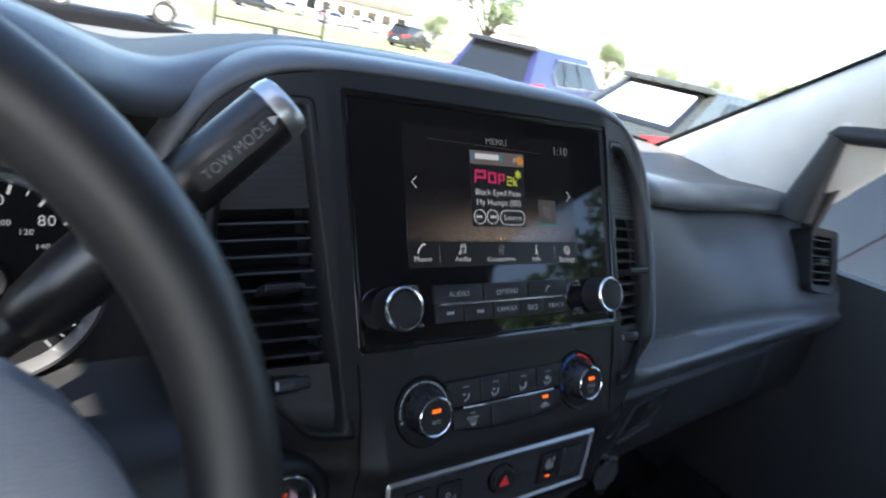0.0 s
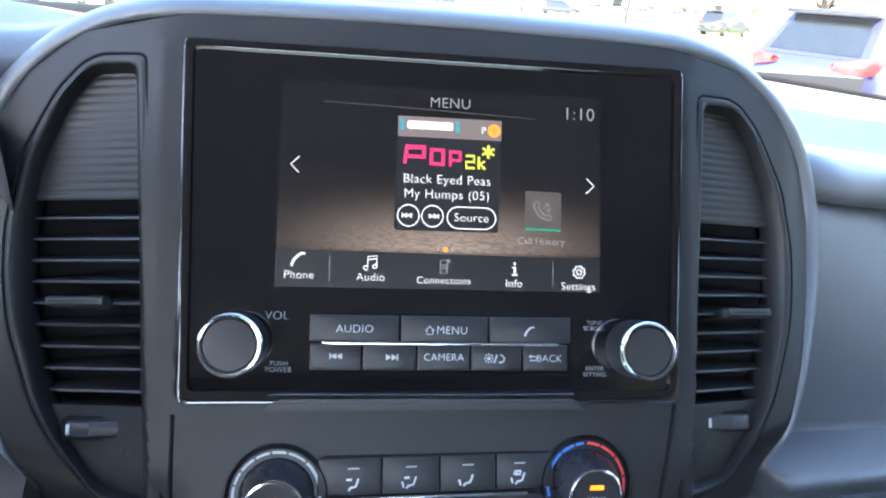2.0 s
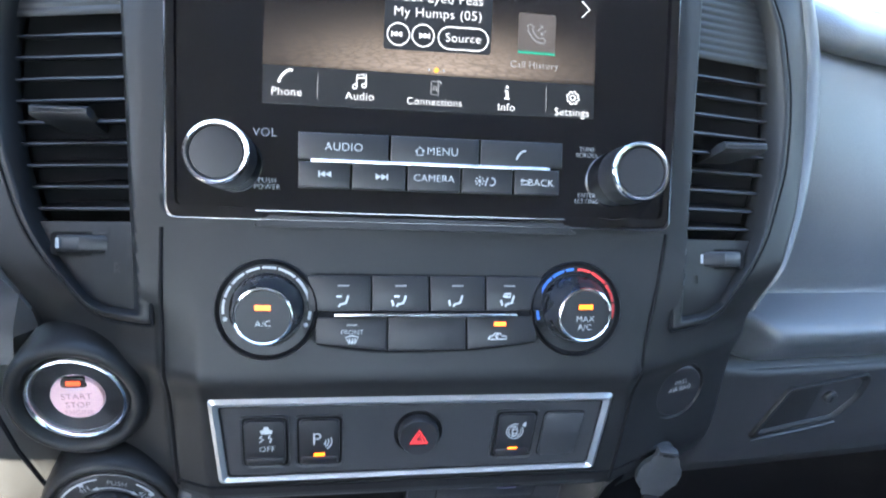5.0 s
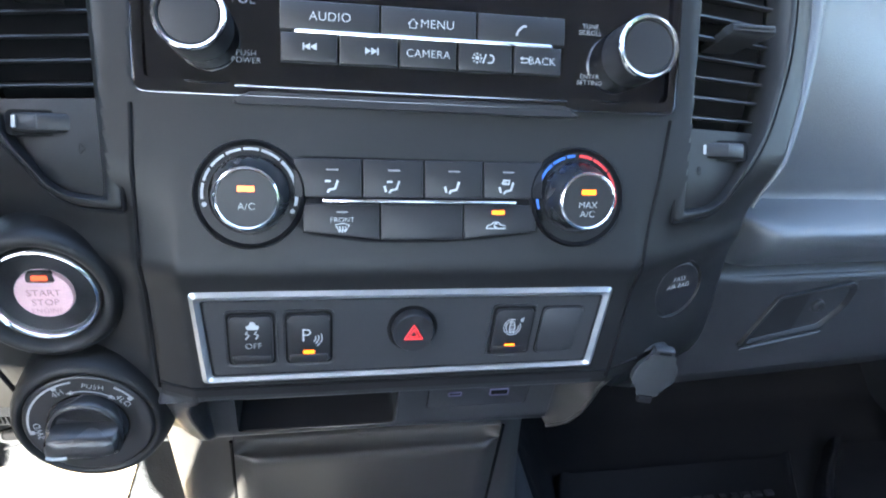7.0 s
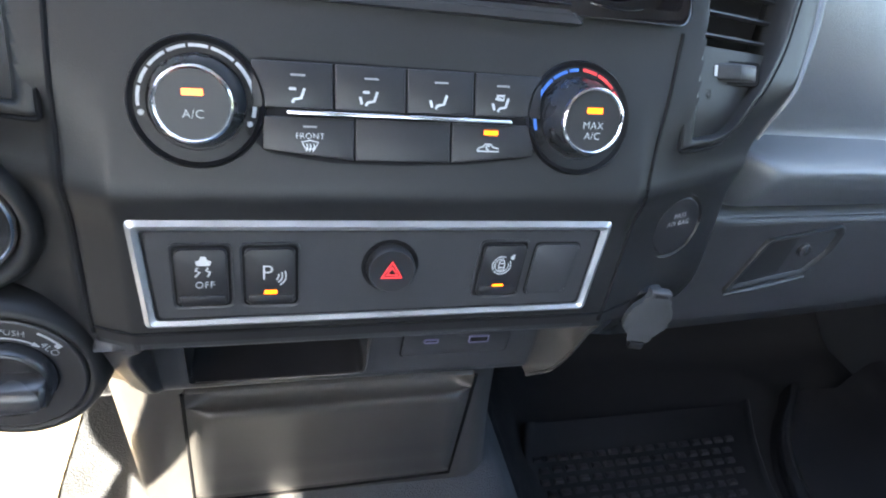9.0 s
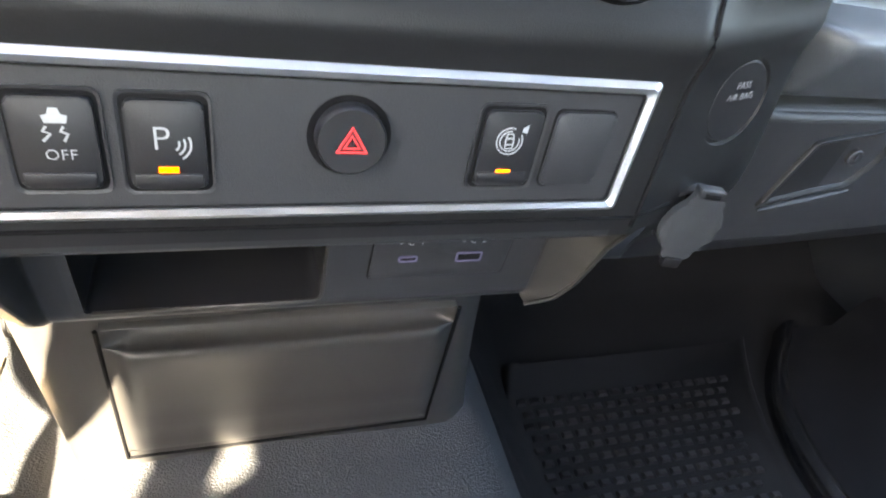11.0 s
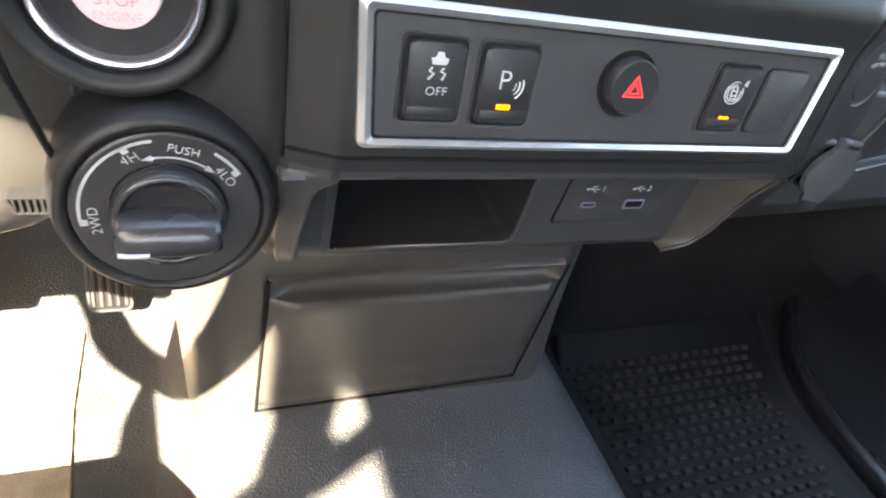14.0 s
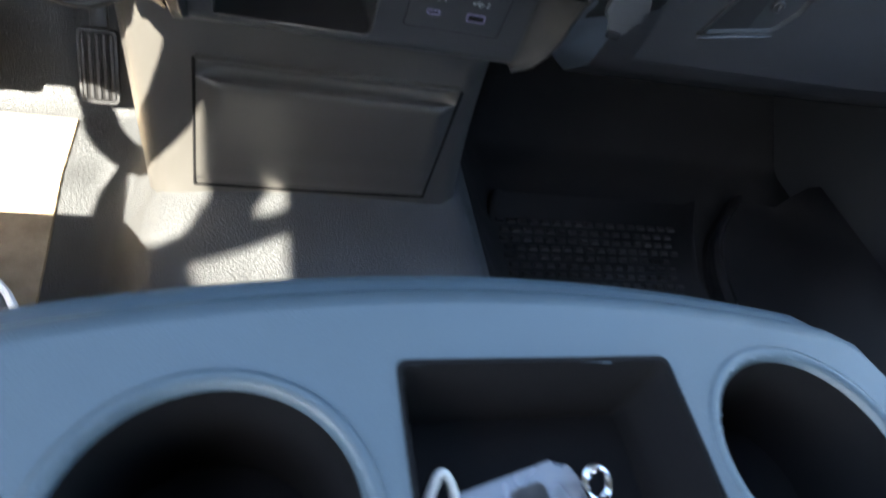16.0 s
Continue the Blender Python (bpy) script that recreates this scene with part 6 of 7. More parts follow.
lettering("gauge_text", "MPH", 0.006, face, at(0.012, -0.0022, -0.030), GAUGE_WHITE)
na = radians(-38)
part("needle", strokes([[(-0.010 * math.cos(na), -0.010 * math.sin(na)), (0.058 * math.cos(na), 0.058 * math.sin(na))]], 0.0022, -0.006, depth=0.001), DARK, face)
part("needle_hub", lathe([(0.013, -0.002), (0.012, -0.008), (0.0, -0.009)], 28), DARK, face)

# ---- pedals ----
def pedal(name, x, y, z, w, h, tilt, label, cross):
    p = empty(name, pose(x, y, z, tilt), label, "pedal")
    part("arm", box(-0.010, 0.010, 0.012, 0.022, 0.0, h + 0.12, 0.002), DARK, p)
    part("pad", prism(rounded([(-w / 2, -h / 2), (w / 2, -h / 2), (w / 2, h / 2), (-w / 2, h / 2)], 0.008), 0.0, 0.012, 0.002), RUBBER, p, "black rubber pad")
    if cross:
        for k in range(-3, 4):
            part("tread", tube([(-w * 0.42, -0.0005, k * 0.011 - 0.010), (w * 0.42, -0.0005, k * 0.011 + 0.010)] if k % 2 else [(-w * 0.42, -0.0005, k * 0.011 + 0.010), (w * 0.42, -0.0005, k * 0.011 - 0.010)], 0.0016, 6), SATIN, p)
    else:
        for k in range(5):
            part("tread", box(-w / 2 + 0.006 + k * (w - 0.012) / 4 - 0.002, -w / 2 + 0.006 + k * (w - 0.012) / 4 + 0.002, -0.0022, 0.002, -h / 2 + 0.006, h / 2 - 0.006, 0.001), SATIN, p)
    part("pad_rim", ring(rounded([(-w / 2, -h / 2), (w / 2, -h / 2), (w / 2, h / 2), (-w / 2, h / 2)], 0.008), rounded([(-w / 2 + 0.003, -h / 2 + 0.003), (w / 2 - 0.003, -h / 2 + 0.003), (w / 2 - 0.003, h / 2 - 0.003), (-w / 2 + 0.003, h / 2 - 0.003)], 0.006), -0.0020, 0.002), SATIN, p)
    return p


pedal("accelerator_pedal", -0.260, 0.322, 0.683, 0.044, 0.090, -24, "narrow accelerator pedal with upright ribs", False)
pedal("brake_pedal", -0.402, 0.315, 0.692, 0.075, 0.070, -28, "wide brake pedal with a crossed tread", True)

# ---- floor mats ----
# lighter copy of the mat rubber: light on the stud tops, put into colour
LIT_RUBBER = material("lit_black_rubber", (0.012, 0.012, 0.013), 0.45, spec=0.35, grain=0.3, grain_size=900, vary=0.3, vary_size=20)
mat_r = empty("rubber_mat", at(0.40, 0.0, 0.64), "black ribbed rubber floor mat in the passenger footwell", "floor mat")
RM = mat_r.matrix_world.inverted()
MX0, MY0, MY1, MZ = 0.240, -0.46, 0.215, 0.6150


def mat_right(y):
    return float(np.interp(y, [-0.46, -0.056, 0.028, 0.084, 0.153, 0.215], [0.528, 0.541, 0.545, 0.552, 0.578, 0.606]))


rows = []
for y in np.linspace(MY1, MY0, 34):
    k = max(0.0, (y - 0.12) / 0.095)
    left = MX0 - 0.004 * math.sin(y * 20) + 0.02 * k * k
    right = mat_right(y)
    z = MZ + 0.012 * k * k
    rows.append([(left - 0.008, y, z - 0.006), (left - 0.004, y, z + 0.003), (left, y, z + 0.004), (left + 0.006, y, z + 0.003), (left + 0.012, y, z), ((left + right) / 2, y, z), (right - 0.012, y, z), (right - 0.005, y, z + 0.008), (right, y, z + 0.012), (right + 0.004, y, z + 0.008), (right + 0.006, y, z - 0.006)])
part("mat_base", surf(rows), RUBBER, mat_r, "", RM, 2)
studs = bmesh.new()
for j in range(40):
    y = 0.165 - j * 0.0155
    for i in range(19):
        x = MX0 + 0.020 + i * 0.0180 + (0.0045 if j % 2 else 0.0)
        if x < mat_right(y) - 0.03:
            z = MZ + 0.012 * max(0.0, (y - 0.12) / 0.095) ** 2
            vs = [studs.verts.new(p) for p in ((x - 0.0066, y - 0.0042, z), (x + 0.0066, y - 0.0042, z), (x + 0.0066, y + 0.0042, z), (x - 0.0066, y + 0.0042, z), (x - 0.0048, y - 0.0026, z + 0.0042), (x + 0.0048, y - 0.0026, z + 0.0042), (x + 0.0048, y + 0.0026, z + 0.0042), (x - 0.0048, y + 0.0026, z + 0.0042))]
            for q in ((4, 5, 6, 7), (0, 1, 5, 4), (1, 2, 6, 5), (2, 3, 7, 6), (3, 0, 4, 7)):
                studs.faces.new([vs[w] for w in q])
tagged(part("studs", studs, LIT_RUBBER, mat_r, "rows of raised rubber bars", RM, 0.4), kind="stuff")
# rounded kick-plate edge beside the mat
sill = []
for k in range(28):
    y = 0.235 - 0.66 * k / 27
    x = sum(float(np.interp(y + d, [-0.43, -0.20, -0.05, 0.03, 0.10, 0.155, 0.195, 0.235], [0.592, 0.575, 0.570, 0.574, 0.592, 0.625, 0.662, 0.715])) for d in (-0.02, 0.0, 0.02)) / 3
    sill.append((x, y, 0.640))
kick = empty("sill_trim", at(0.63, 0.0, 0.63), "smooth charcoal plastic sill trim beside the mat", "sill trim")
KM = kick.matrix_world.inverted()
# bead glossier and lighter than the cover, so only it holds the highlight
SILL_BLACK = material("glossy_sill_plastic", (0.010, 0.010, 0.011), 0.24, vary=0.15, vary_size=20, spec=0.55)
bead, cover = [], []
for x, y, z in sill:
    bead.append([(x - 0.016, y, 0.606), (x - 0.014, y, z - 0.016), (x - 0.012, y, z - 0.007), (x - 0.007, y, z - 0.002), (x, y, z), (x + 0.007, y, z - 0.002), (x + 0.011, y, z - 0.008), (x + 0.012, y, z - 0.016)])
    cover.append([(x + 0.010, y, z - 0.015), (x + 0.022, y, z - 0.020), (min(x + 0.16, 0.80), y, z - 0.022), (min(x + 0.20, 0.815), y, z + 0.010), (min(x + 0.215, 0.83), y, z + 0.030), (0.852, y, z + 0.034)])
part("sill_cover", surf(cover), RUBBER, kick, "", KM, 2)
part("sill_bead", surf(bead), SILL_BLACK, kick, "rounded shiny edge", KM, 2)

mat_l = empty("carpet_mat", at(-0.45, 0.0, 0.63), "ribbed carpet floor mat in the driver's footwell", "floor mat")
LMT = mat_l.matrix_world.inverted()
rows = []
for j in range(60):
    y = 0.305 - j * 0.0125
    rows.append([(x, y, 0.6105 + 0.0015 * (j % 2)) for x in (-0.70, -0.60, -0.50, -0.40, -0.33, -0.290 + 0.018 * math.sin(max(0, 0.2 - y) * 4))])
rows.insert(0, [(p[0], p[1] + 0.002, 0.604) for p in rows[0]])
rows = [r + [(r[-1][0] + 0.002, r[-1][1], 0.604)] for r in rows]
part("mat_cloth", surf(rows), MATCLOTH, mat_l, "", LMT, 0.9)

# ---- driver's seat edge ----
seat = empty("driver_seat", at(-0.48, -0.40, 0.64), "pale grey driver's seat with light stitching", "seat")
SM = seat.matrix_world.inverted()
rows = []
for k in range(25):
    t = k / 24
    a = math.pi * t
    cx = -0.470 + 0.262 * math.copysign(abs(math.cos(a)) ** 0.5, math.cos(a))
    cy = -0.22 + 0.160 * abs(math.sin(a)) ** 0.5
    rows.append([(cx * 1.0, cy + 0.006, 0.66), (cx, cy, 0.76), (cx * 0.998 - 0.001, cy - 0.004, 0.815), (cx + (-0.462 - cx) * 0.05, cy - 0.018, 0.824), (cx + (-0.462 - cx) * 0.16, cy - 0.05, 0.828), (cx + (-0.462 - cx) * 0.45, cy - 0.12, 0.826), (-0.462, -0.45, 0.822)])
left_row = [(p[0], -0.75, p[2]) for p in rows[0]]
right_row = [(p[0], -0.75, p[2]) for p in rows[-1]]
part("cushion", surf([left_row] + rows + [right_row]), SEAT, seat, "rounded seat cushion", SM, 2)
pts = [(r[2][0], r[2][1] - 0.002, r[2][2] + 0.004) for r in rows]
part("piping", tube(pts, 0.0028, 8), THREAD, seat, "pale piping", SM)
part("stitching", tube([(r[3][0], r[3][1], r[3][2] + 0.0015) for r in rows], 0.0014, 6), THREAD, seat, "", SM)

# ---- passenger seat, unseen, added to shade the footwell ----
pseat = empty("passenger_seat", at(0.50, -0.70, 0.64), "unseen grey cloth passenger seat, added to shade the footwell", "seat")
PS = pseat.matrix_world.inverted()
part("cushion", box(0.300, 0.74, -0.95, -0.42, 0.66, 0.86, 0.05, 4), SEAT, pseat, "rounded seat cushion", PS)
rows = []
for k in range(13):
    t = k / 12
    y, z, w = -0.86 - 0.30 * t, 0.80 + 0.78 * t, 0.225 - 0.05 * t * t
    rows.append([(0.52 - w, y - 0.04, z), (0.52 - w, y - 0.01, z), (0.52 - w * 0.8, y + 0.03, z), (0.52, y, z), (0.52 + w * 0.8, y + 0.03, z), (0.52 + w, y - 0.01, z), (0.52 + w, y - 0.04, z), (0.52, y - 0.10, z)])
bm = surf(rows, closed=True)
cap(bm, rows[-1])
part("backrest", bm, SEAT, pseat, "padded backrest", PS, 1.5)

# ---- centre armrest console with cup holders ----
arm = empty("centre_console", at(0.021, -0.395, 0.70), "plastic centre console with cup holders, sky blue put into its colour", "console")
SHRUNK = Matrix.Translation((-0.079, -0.383, 1.208)) @ Matrix.Scale(0.72, 4) @ Matrix.Translation((0.079, 0.383, -1.208))
AM = arm.matrix_world.inverted() @ SHRUNK
TOPZ = 0.968
outline = []


def console_front(e):
    return -0.196 - 0.031 * abs(e) ** 2 - 0.045 * (max(0.0, abs(e) - 0.90) / 0.10) ** 2


for k in range(33):
    x = -0.205 + 0.49 * k / 32
    e = (x - 0.04) / 0.245
    outline.append((x, console_front(e)))
holes = [("round", -0.087, -0.316, 0.058), ("round", 0.200, -0.306, 0.056), ("rect", -0.011, 0.130, -0.252, -0.40)]


def in_hole(x, y, grow=0.0):
    for h in holes:
        if h[0] == "round" and (x - h[1]) ** 2 + (y - h[2]) ** 2 < (h[3] + grow) ** 2:
            return True
        if h[0] == "rect" and h[1] - grow < x < h[2] + grow and h[4] - grow < y < h[3] + grow:
            return True
    return False


front_rows = []
for x, y in outline:
    front_rows.append([(x, y + 0.030, 0.503), (x, y + 0.030, 0.80), (x, y + 0.024, 0.90), (x, y + 0.019, 0.926), (x, y + 0.014, 0.941), (x, y + 0.008, 0.9505), (x, y + 0.0005, 0.9550), (x, y - 0.0065, 0.9565), (x, y - 0.0080, 0.9572), (x, y - 0.0085, 0.9590), (x, y - 0.0105, 0.9640), (x, y - 0.0140, 0.9670), (x, y - 0.022, TOPZ)])
part("front_shell", surf(front_rows), CONSOLE, arm, "rounded front edge with a seam", AM, 0.9)
part("seam", tube([(x, y - 0.0083, 0.9580) for x, y in outline], 0.0016, 8), VOID, arm, "", AM)
bm = bmesh.new()
rows = []
for k in range(161):
    x = -0.205 + 0.49 * k / 160
    e = (x - 0.04) / 0.245
    y0 = console_front(e) - 0.022
    rows.append([(x, y0 + (-0.62 - y0) * j / 120, TOPZ) for j in range(121)])
surf(rows, bm)
bmesh.ops.delete(bm, geom=[f for f in bm.faces if in_hole(f.calc_center_median().x, f.calc_center_median().y, 0.0006)], context="FACES")
part("top", bm, CONSOLE, arm, "", AM, 2)
for s, (x, y) in ((-1, outline[0]), (1, outline[-1])):
    part("side", surf([[(x, y - 0.03, 0.503), (x, -0.62, 0.503)], [(x, y - 0.03, TOPZ), (x, -0.62, TOPZ)]]), CONSOLE, arm, "", AM)
for h in holes:
    if h[0] == "round":
        # the cup's inner shade is put into its near-black colour
        cup = part("cup_holder", lathe([(h[3] - 0.0022, 0.004), (h[3] - 0.006, 0.075), (0.0, 0.078)], 56, shut=False), VOID, arm, "deep round cup holder, its shade put into near-black colour", AM @ pose(h[1], h[2], TOPZ, -90))
        part("rim", lathe([(h[3] + 0.0064, 0.0006), (h[3] + 0.0054, -0.0008), (h[3] + 0.0015, -0.0010), (h[3] - 0.0008, 0.0008), (h[3] - 0.0022, 0.004)], 72, shut=False), CONSOLE, cup, "rounded rim", angle=2)
    else:
        x0, x1, y1, y0 = h[1], h[2], h[3], h[4]
        o = rounded([(x0, y0), (x1, y0), (x1, y1), (x0, y1)], 0.006, 4)
        rows = [[(x * 1.0, y, TOPZ + 0.0008) for x, y in [((x - 0.062) * 1.03 + 0.062, (y + 0.331) * 1.03 - 0.331) for x, y in o]], [(x, y, TOPZ + 0.0006) for x, y in o], [((x - 0.062) * 0.97 + 0.062, (y + 0.331) * 0.97 - 0.331, TOPZ - 0.006) for x, y in o], [((x - 0.062) * 0.93 + 0.062, (y + 0.331) * 0.93 - 0.331, TOPZ - 0.052) for x, y in o]]
        b = surf(rows, closed=True)
        b.faces.new([b.verts.new(p) for p in rows[-1]])
        # near-black instead of console plastic: the tray's shade as colour
        part("tray", b, VOID, arm, "open tray between the cup holders, shade put into its colour", AM, 0.9)

# ---- key fob and cable in the tray ----
fob = empty("key_fob", SHRUNK @ pose(0.051, -0.309, 0.926, 8, 0, 14), "silver-blue key fob lying in the console tray", "key fob")
FOB = material("fob_plastic", (0.14, 0.155, 0.18), 0.28, metal=0.4, vary=0.1)
part("shell", prism(rounded([(-0.036, -0.018), (0.030, -0.018), (0.036, -0.008), (0.036, 0.008), (0.030, 0.018), (-0.036, 0.018)], 0.008), 0.0, 0.014, 0.004, 3), FOB, fob, m=pose(0, 0, 0.001, -90))
part("fob_key", prism(rounded([(-0.004, -0.011), (0.016, -0.011), (0.016, 0.011), (-0.004, 0.011)], 0.005), -0.0012, 0.001, 0.0005), DARK, fob, m=pose(0, 0, 0.0005, -90))
part("key_loop", tube([(0.036 + 0.007 * math.cos(a), 0.007 * math.sin(a), 0.014 + 0.002 * math.sin(a)) for a in np.linspace(0, 2 * math.pi, 24)], 0.0018, 8), CHROME, fob, "chrome key ring")
cable = mesh_thing("charging_cable", tube([(-0.001 + 0.022 * t, -0.318 + 0.026 * math.sin(t * 3.1), 0.920 + 0.020 * math.sin(t * 3.1)) for t in np.linspace(0, 1.15, 22)], 0.0022, 8), THREAD, "pale thin cable lying in the console tray", "cable", m=SHRUNK)

# ---- right pillar and grab handle ----
pillar = empty("pillar_trim", at(0.74, 0.25, 1.30), "pale windshield pillar trim in full sun", "pillar trim")
PM = pillar.matrix_world.inverted()


def glass_edge(t):
    """The windshield's side edge from the dash up to the roof."""
    return Vector((0.740, 0.470, 1.282)).lerp(Vector((0.740, 0.080, 1.550)), t / 0.45) if t < 0.45 else Vector((0.740, 0.080, 1.550)).lerp(Vector((0.690, -0.28, 1.960)), (t - 0.45) / 0.55)


def pillar_row(t):
    """Windshield edge, inner face and door edge from the dash up to the roof."""
    w = glass_edge(t)
    d = Vector((0.805, 0.175, 1.255)).lerp(Vector((0.735, -0.36, 1.945)), t)
    mid = w.lerp(d, 0.5) + Vector((-0.035 * (1 - t * 0.5), 0.0, 0.0))
    return [tuple(w + Vector((0.03, 0.03, 0))), tuple(w), tuple(w.lerp(mid, 0.5) + Vector((-0.008, 0, 0))), tuple(mid), tuple(mid.lerp(d, 0.6) + Vector((-0.006, 0, 0))), tuple(d), tuple(d + Vector((0.05, -0.01, 0)))]


part("trim_panel", surf([pillar_row(k / 20) for k in range(21)]), TRIM, pillar, "", PM, 2)
lw = [glass_edge(k / 20) + Vector((-0.001, 0.004, 0.004)) for k in range(21)]
part("glass_seal", tube(lw, 0.0042, 8), VOID, pillar, "black seal along the windshield", PM)
FRAMED = [Vector((0.815, 0.155, 1.20)).lerp(Vector((0.812, 0.138, 1.33)), k / 4) for k in range(5)] + [Vector((0.812, 0.120, 1.39)).lerp(Vector((0.752, -0.37, 1.945)), k / 10) for k in range(11)]
part("door_seal", tube(FRAMED, 0.015, 10), DARK, pillar, "dark door frame seal", PM)
pl = empty("pillar_trim", at(-0.74, 0.25, 1.30), "pale windshield pillar trim on the driver's side", "pillar trim")
part("trim_panel", surf([[(-x, y, z) for x, y, z in pillar_row(k / 14)] for k in range(15)]), TRIM, pl, "", pl.matrix_world.inverted(), 2)
hand_grip = empty("grab_handle", at(0.715, 0.13, 1.42), "dark grey grab handle on the windshield pillar", "grab handle")
HM = hand_grip.matrix_world.inverted()
lo, hi = Vector((0.745, 0.150, 1.262)), Vector((0.735, 0.128, 1.400))
part("foot", tube([lo, lo.lerp(hi, 0.3), lo.lerp(hi, 0.6), lo.lerp(hi, 0.85), hi], [0.030, 0.025, 0.020, 0.016, 0.014], 18), SATIN, hand_grip, "tapered lower mount", HM)
part("bar", tube([hi + Vector((0.0, 0.012, -0.004)), hi + Vector((0.0, 0.0, 0.004)), hi + Vector((-0.002, -0.03, 0.008)), hi + Vector((-0.004, -0.09, 0.016)), hi + Vector((-0.006, -0.17, 0.06)), hi + Vector((0.0, -0.26, 0.16)), hi + Vector((0.004, -0.30, 0.23))], [0.008, 0.013, 0.0145, 0.0145, 0.0145, 0.014, 0.012], 18), SATIN, hand_grip, "rounded grip bar", HM)
part("mount_cap", lathe([(0.021, 0.006), (0.020, -0.002), (0.016, -0.004), (0.0, -0.0045)], 28), TRIM, hand_grip, "pale round mount cap", HM @ pose(hi.x + 0.022, hi.y - 0.010, hi.z + 0.012, 0, 0, -40))

# ---- glass ----
WINDSHIELD = clear_glass("windshield_glass", (0.97, 0.99, 0.98))
rows = []
for k in range(13):
    b = glass_edge(k / 12)
    rows.append([(b.x * s, b.y + (0.30 - 0.10 * k / 12) * (1 - abs(s) ** 2) ** 0.6, b.z + 0.022 * (1 - s * s)) for s in np.linspace(-1, 1, 25)])
ws = mesh_thing("window_windshield", surf(rows), WINDSHIELD, "clear raked windshield", "window", "structure", angle=2)
ws.visible_shadow = False
cowl = []
for j in range(25):
    x = -0.74 + 0.90 * j / 24
    y = glass_foot(x) - 0.03
    h = min(1.0, max(0.0, (0.12 - x) / 0.3))
    z = 1.322 - 0.03 * max(0.0, (x - 0.30) / 0.44)
    cowl.append([(x, y - 0.035, z + 0.005), (x, y - 0.020, z + 0.004 + 0.019 * h), (x, y + 0.01, z + 0.002 + 0.026 * h), (x, y + 0.05, z - 0.004 + 0.017 * h), (x, y + 0.12, z - 0.007)])
mesh_thing("trim_cowl", surf(cowl), VOID, "black ceramic band along the windshield base", "trim", "structure", angle=2)

mesh_thing("trim_glass_foot", tube([(x, glass_foot(x) - 0.052, 1.335 - 0.030 * max(0.0, (x - 0.30) / 0.44)) for x in np.linspace(0.15, 0.745, 30)], 0.0035, 6), VOID, "thin black seal along the windshield base", "trim", "structure")


# ---- outdoors ----
GROUND = -0.30
ASPHALT = material("worn_asphalt", (0.30, 0.29, 0.28), 0.9, grain=0.8, grain_size=60, vary=0.25, vary_size=0.4)
GRASS = material("dry_grass", (0.22, 0.24, 0.10), 0.95, grain=0.8, grain_size=40, vary=0.4, vary_size=0.6)
LEAF = material("leaf_green", (0.09, 0.12, 0.05), 0.7, vary=0.5, vary_size=2.0)
SPRUCE = material("spruce_needles", (0.050, 0.066, 0.045), 0.75, vary=0.5, vary_size=2.0)
BARK = material("bark", (0.10, 0.075, 0.055), 0.9, grain=0.8, grain_size=30, vary=0.35, vary_size=3)
TYRE = material("tyre_rubber", (0.02, 0.02, 0.02), 0.8, vary=0.2)
RIM = material("alloy_rim", (0.45, 0.45, 0.46), 0.35, metal=0.8, vary=0.1)
CARGLASS = material("car_glass", (0.010, 0.012, 0.014), 0.05, vary=0.2, spec=0.8)
TAIL = material("tail_lamp_red", (0.55, 0.02, 0.02), 0.2, vary=0.1, coat=0.5)
BLACKP = material("black_paint", (0.012, 0.012, 0.014), 0.25, vary=0.06, coat=0.7)
PALE = material("pale_wall", (0.55, 0.53, 0.50), 0.8, vary=0.12, vary_size=0.5, grain=0.3, grain_size=20)
ROOFING = material("dark_roofing", (0.12, 0.10, 0.09), 0.8, vary=0.2, vary_size=0.5)
IRON = material("black_iron", (0.012, 0.012, 0.013), 0.5, vary=0.2)
MIRRORGLASS = material("white_sunshade_behind_glass", (0.82, 0.83, 0.84), 0.35, vary=0.06, coat=0.6)
WHITE_PAINT = material("white_sign_paint", (0.75, 0.75, 0.74), 0.5, vary=0.08)


def bearing(az, dist, z=GROUND):
    """A place by compass angle from the truck's nose, clockwise, and distance."""
    return Vector((dist * math.sin(radians(az)), dist * math.cos(radians(az)), z))


g = bmesh.new()
rows = []
for r in (0.0, 3, 8, 15, 30, 60, 120, 300, 900, 2600):
    rows.append([(r * math.cos(2 * math.pi * k / 48) if r else 0.001 * math.cos(2 * math.pi * k / 48), r * math.sin(2 * math.pi * k / 48) if r else 0.001 * math.sin(2 * math.pi * k / 48), GROUND) for k in range(48)])
surf(rows, g, closed=True)
mesh_thing("ground", g, ASPHALT, "pale worn asphalt of a parking lot", "ground", "structure")


def lawn(name, pts, h=0.05):
    b = bmesh.new()
    f = b.faces.new([b.verts.new((x, y, GROUND + h)) for x, y in pts])
    ext = bmesh.ops.extrude_face_region(b, geom=[f])
    for v in [q for q in ext["geom"] if isinstance(q, bmesh.types.BMVert)]:
        v.co.z = GROUND - 0.05
    return mesh_thing(name, b, GRASS, "strip of sunlit dry grass", "grass", "structure")


lawn("ground_verge", [(4.5, 31.5), (30, 38), (42, 62), (10, 58), (3, 40)])
lawn("ground_verge_far", [(-60, 75), (-10, 70), (120, 88), (160, 130), (-70, 120)])
lawn("ground_verge_left", [(-22, 22), (-3.2, 25.5), (-2.4, 38), (-30, 40)])
lawn("ground_verge_right", [(20, -30), (60, -30), (60, 12), (26, 8)])


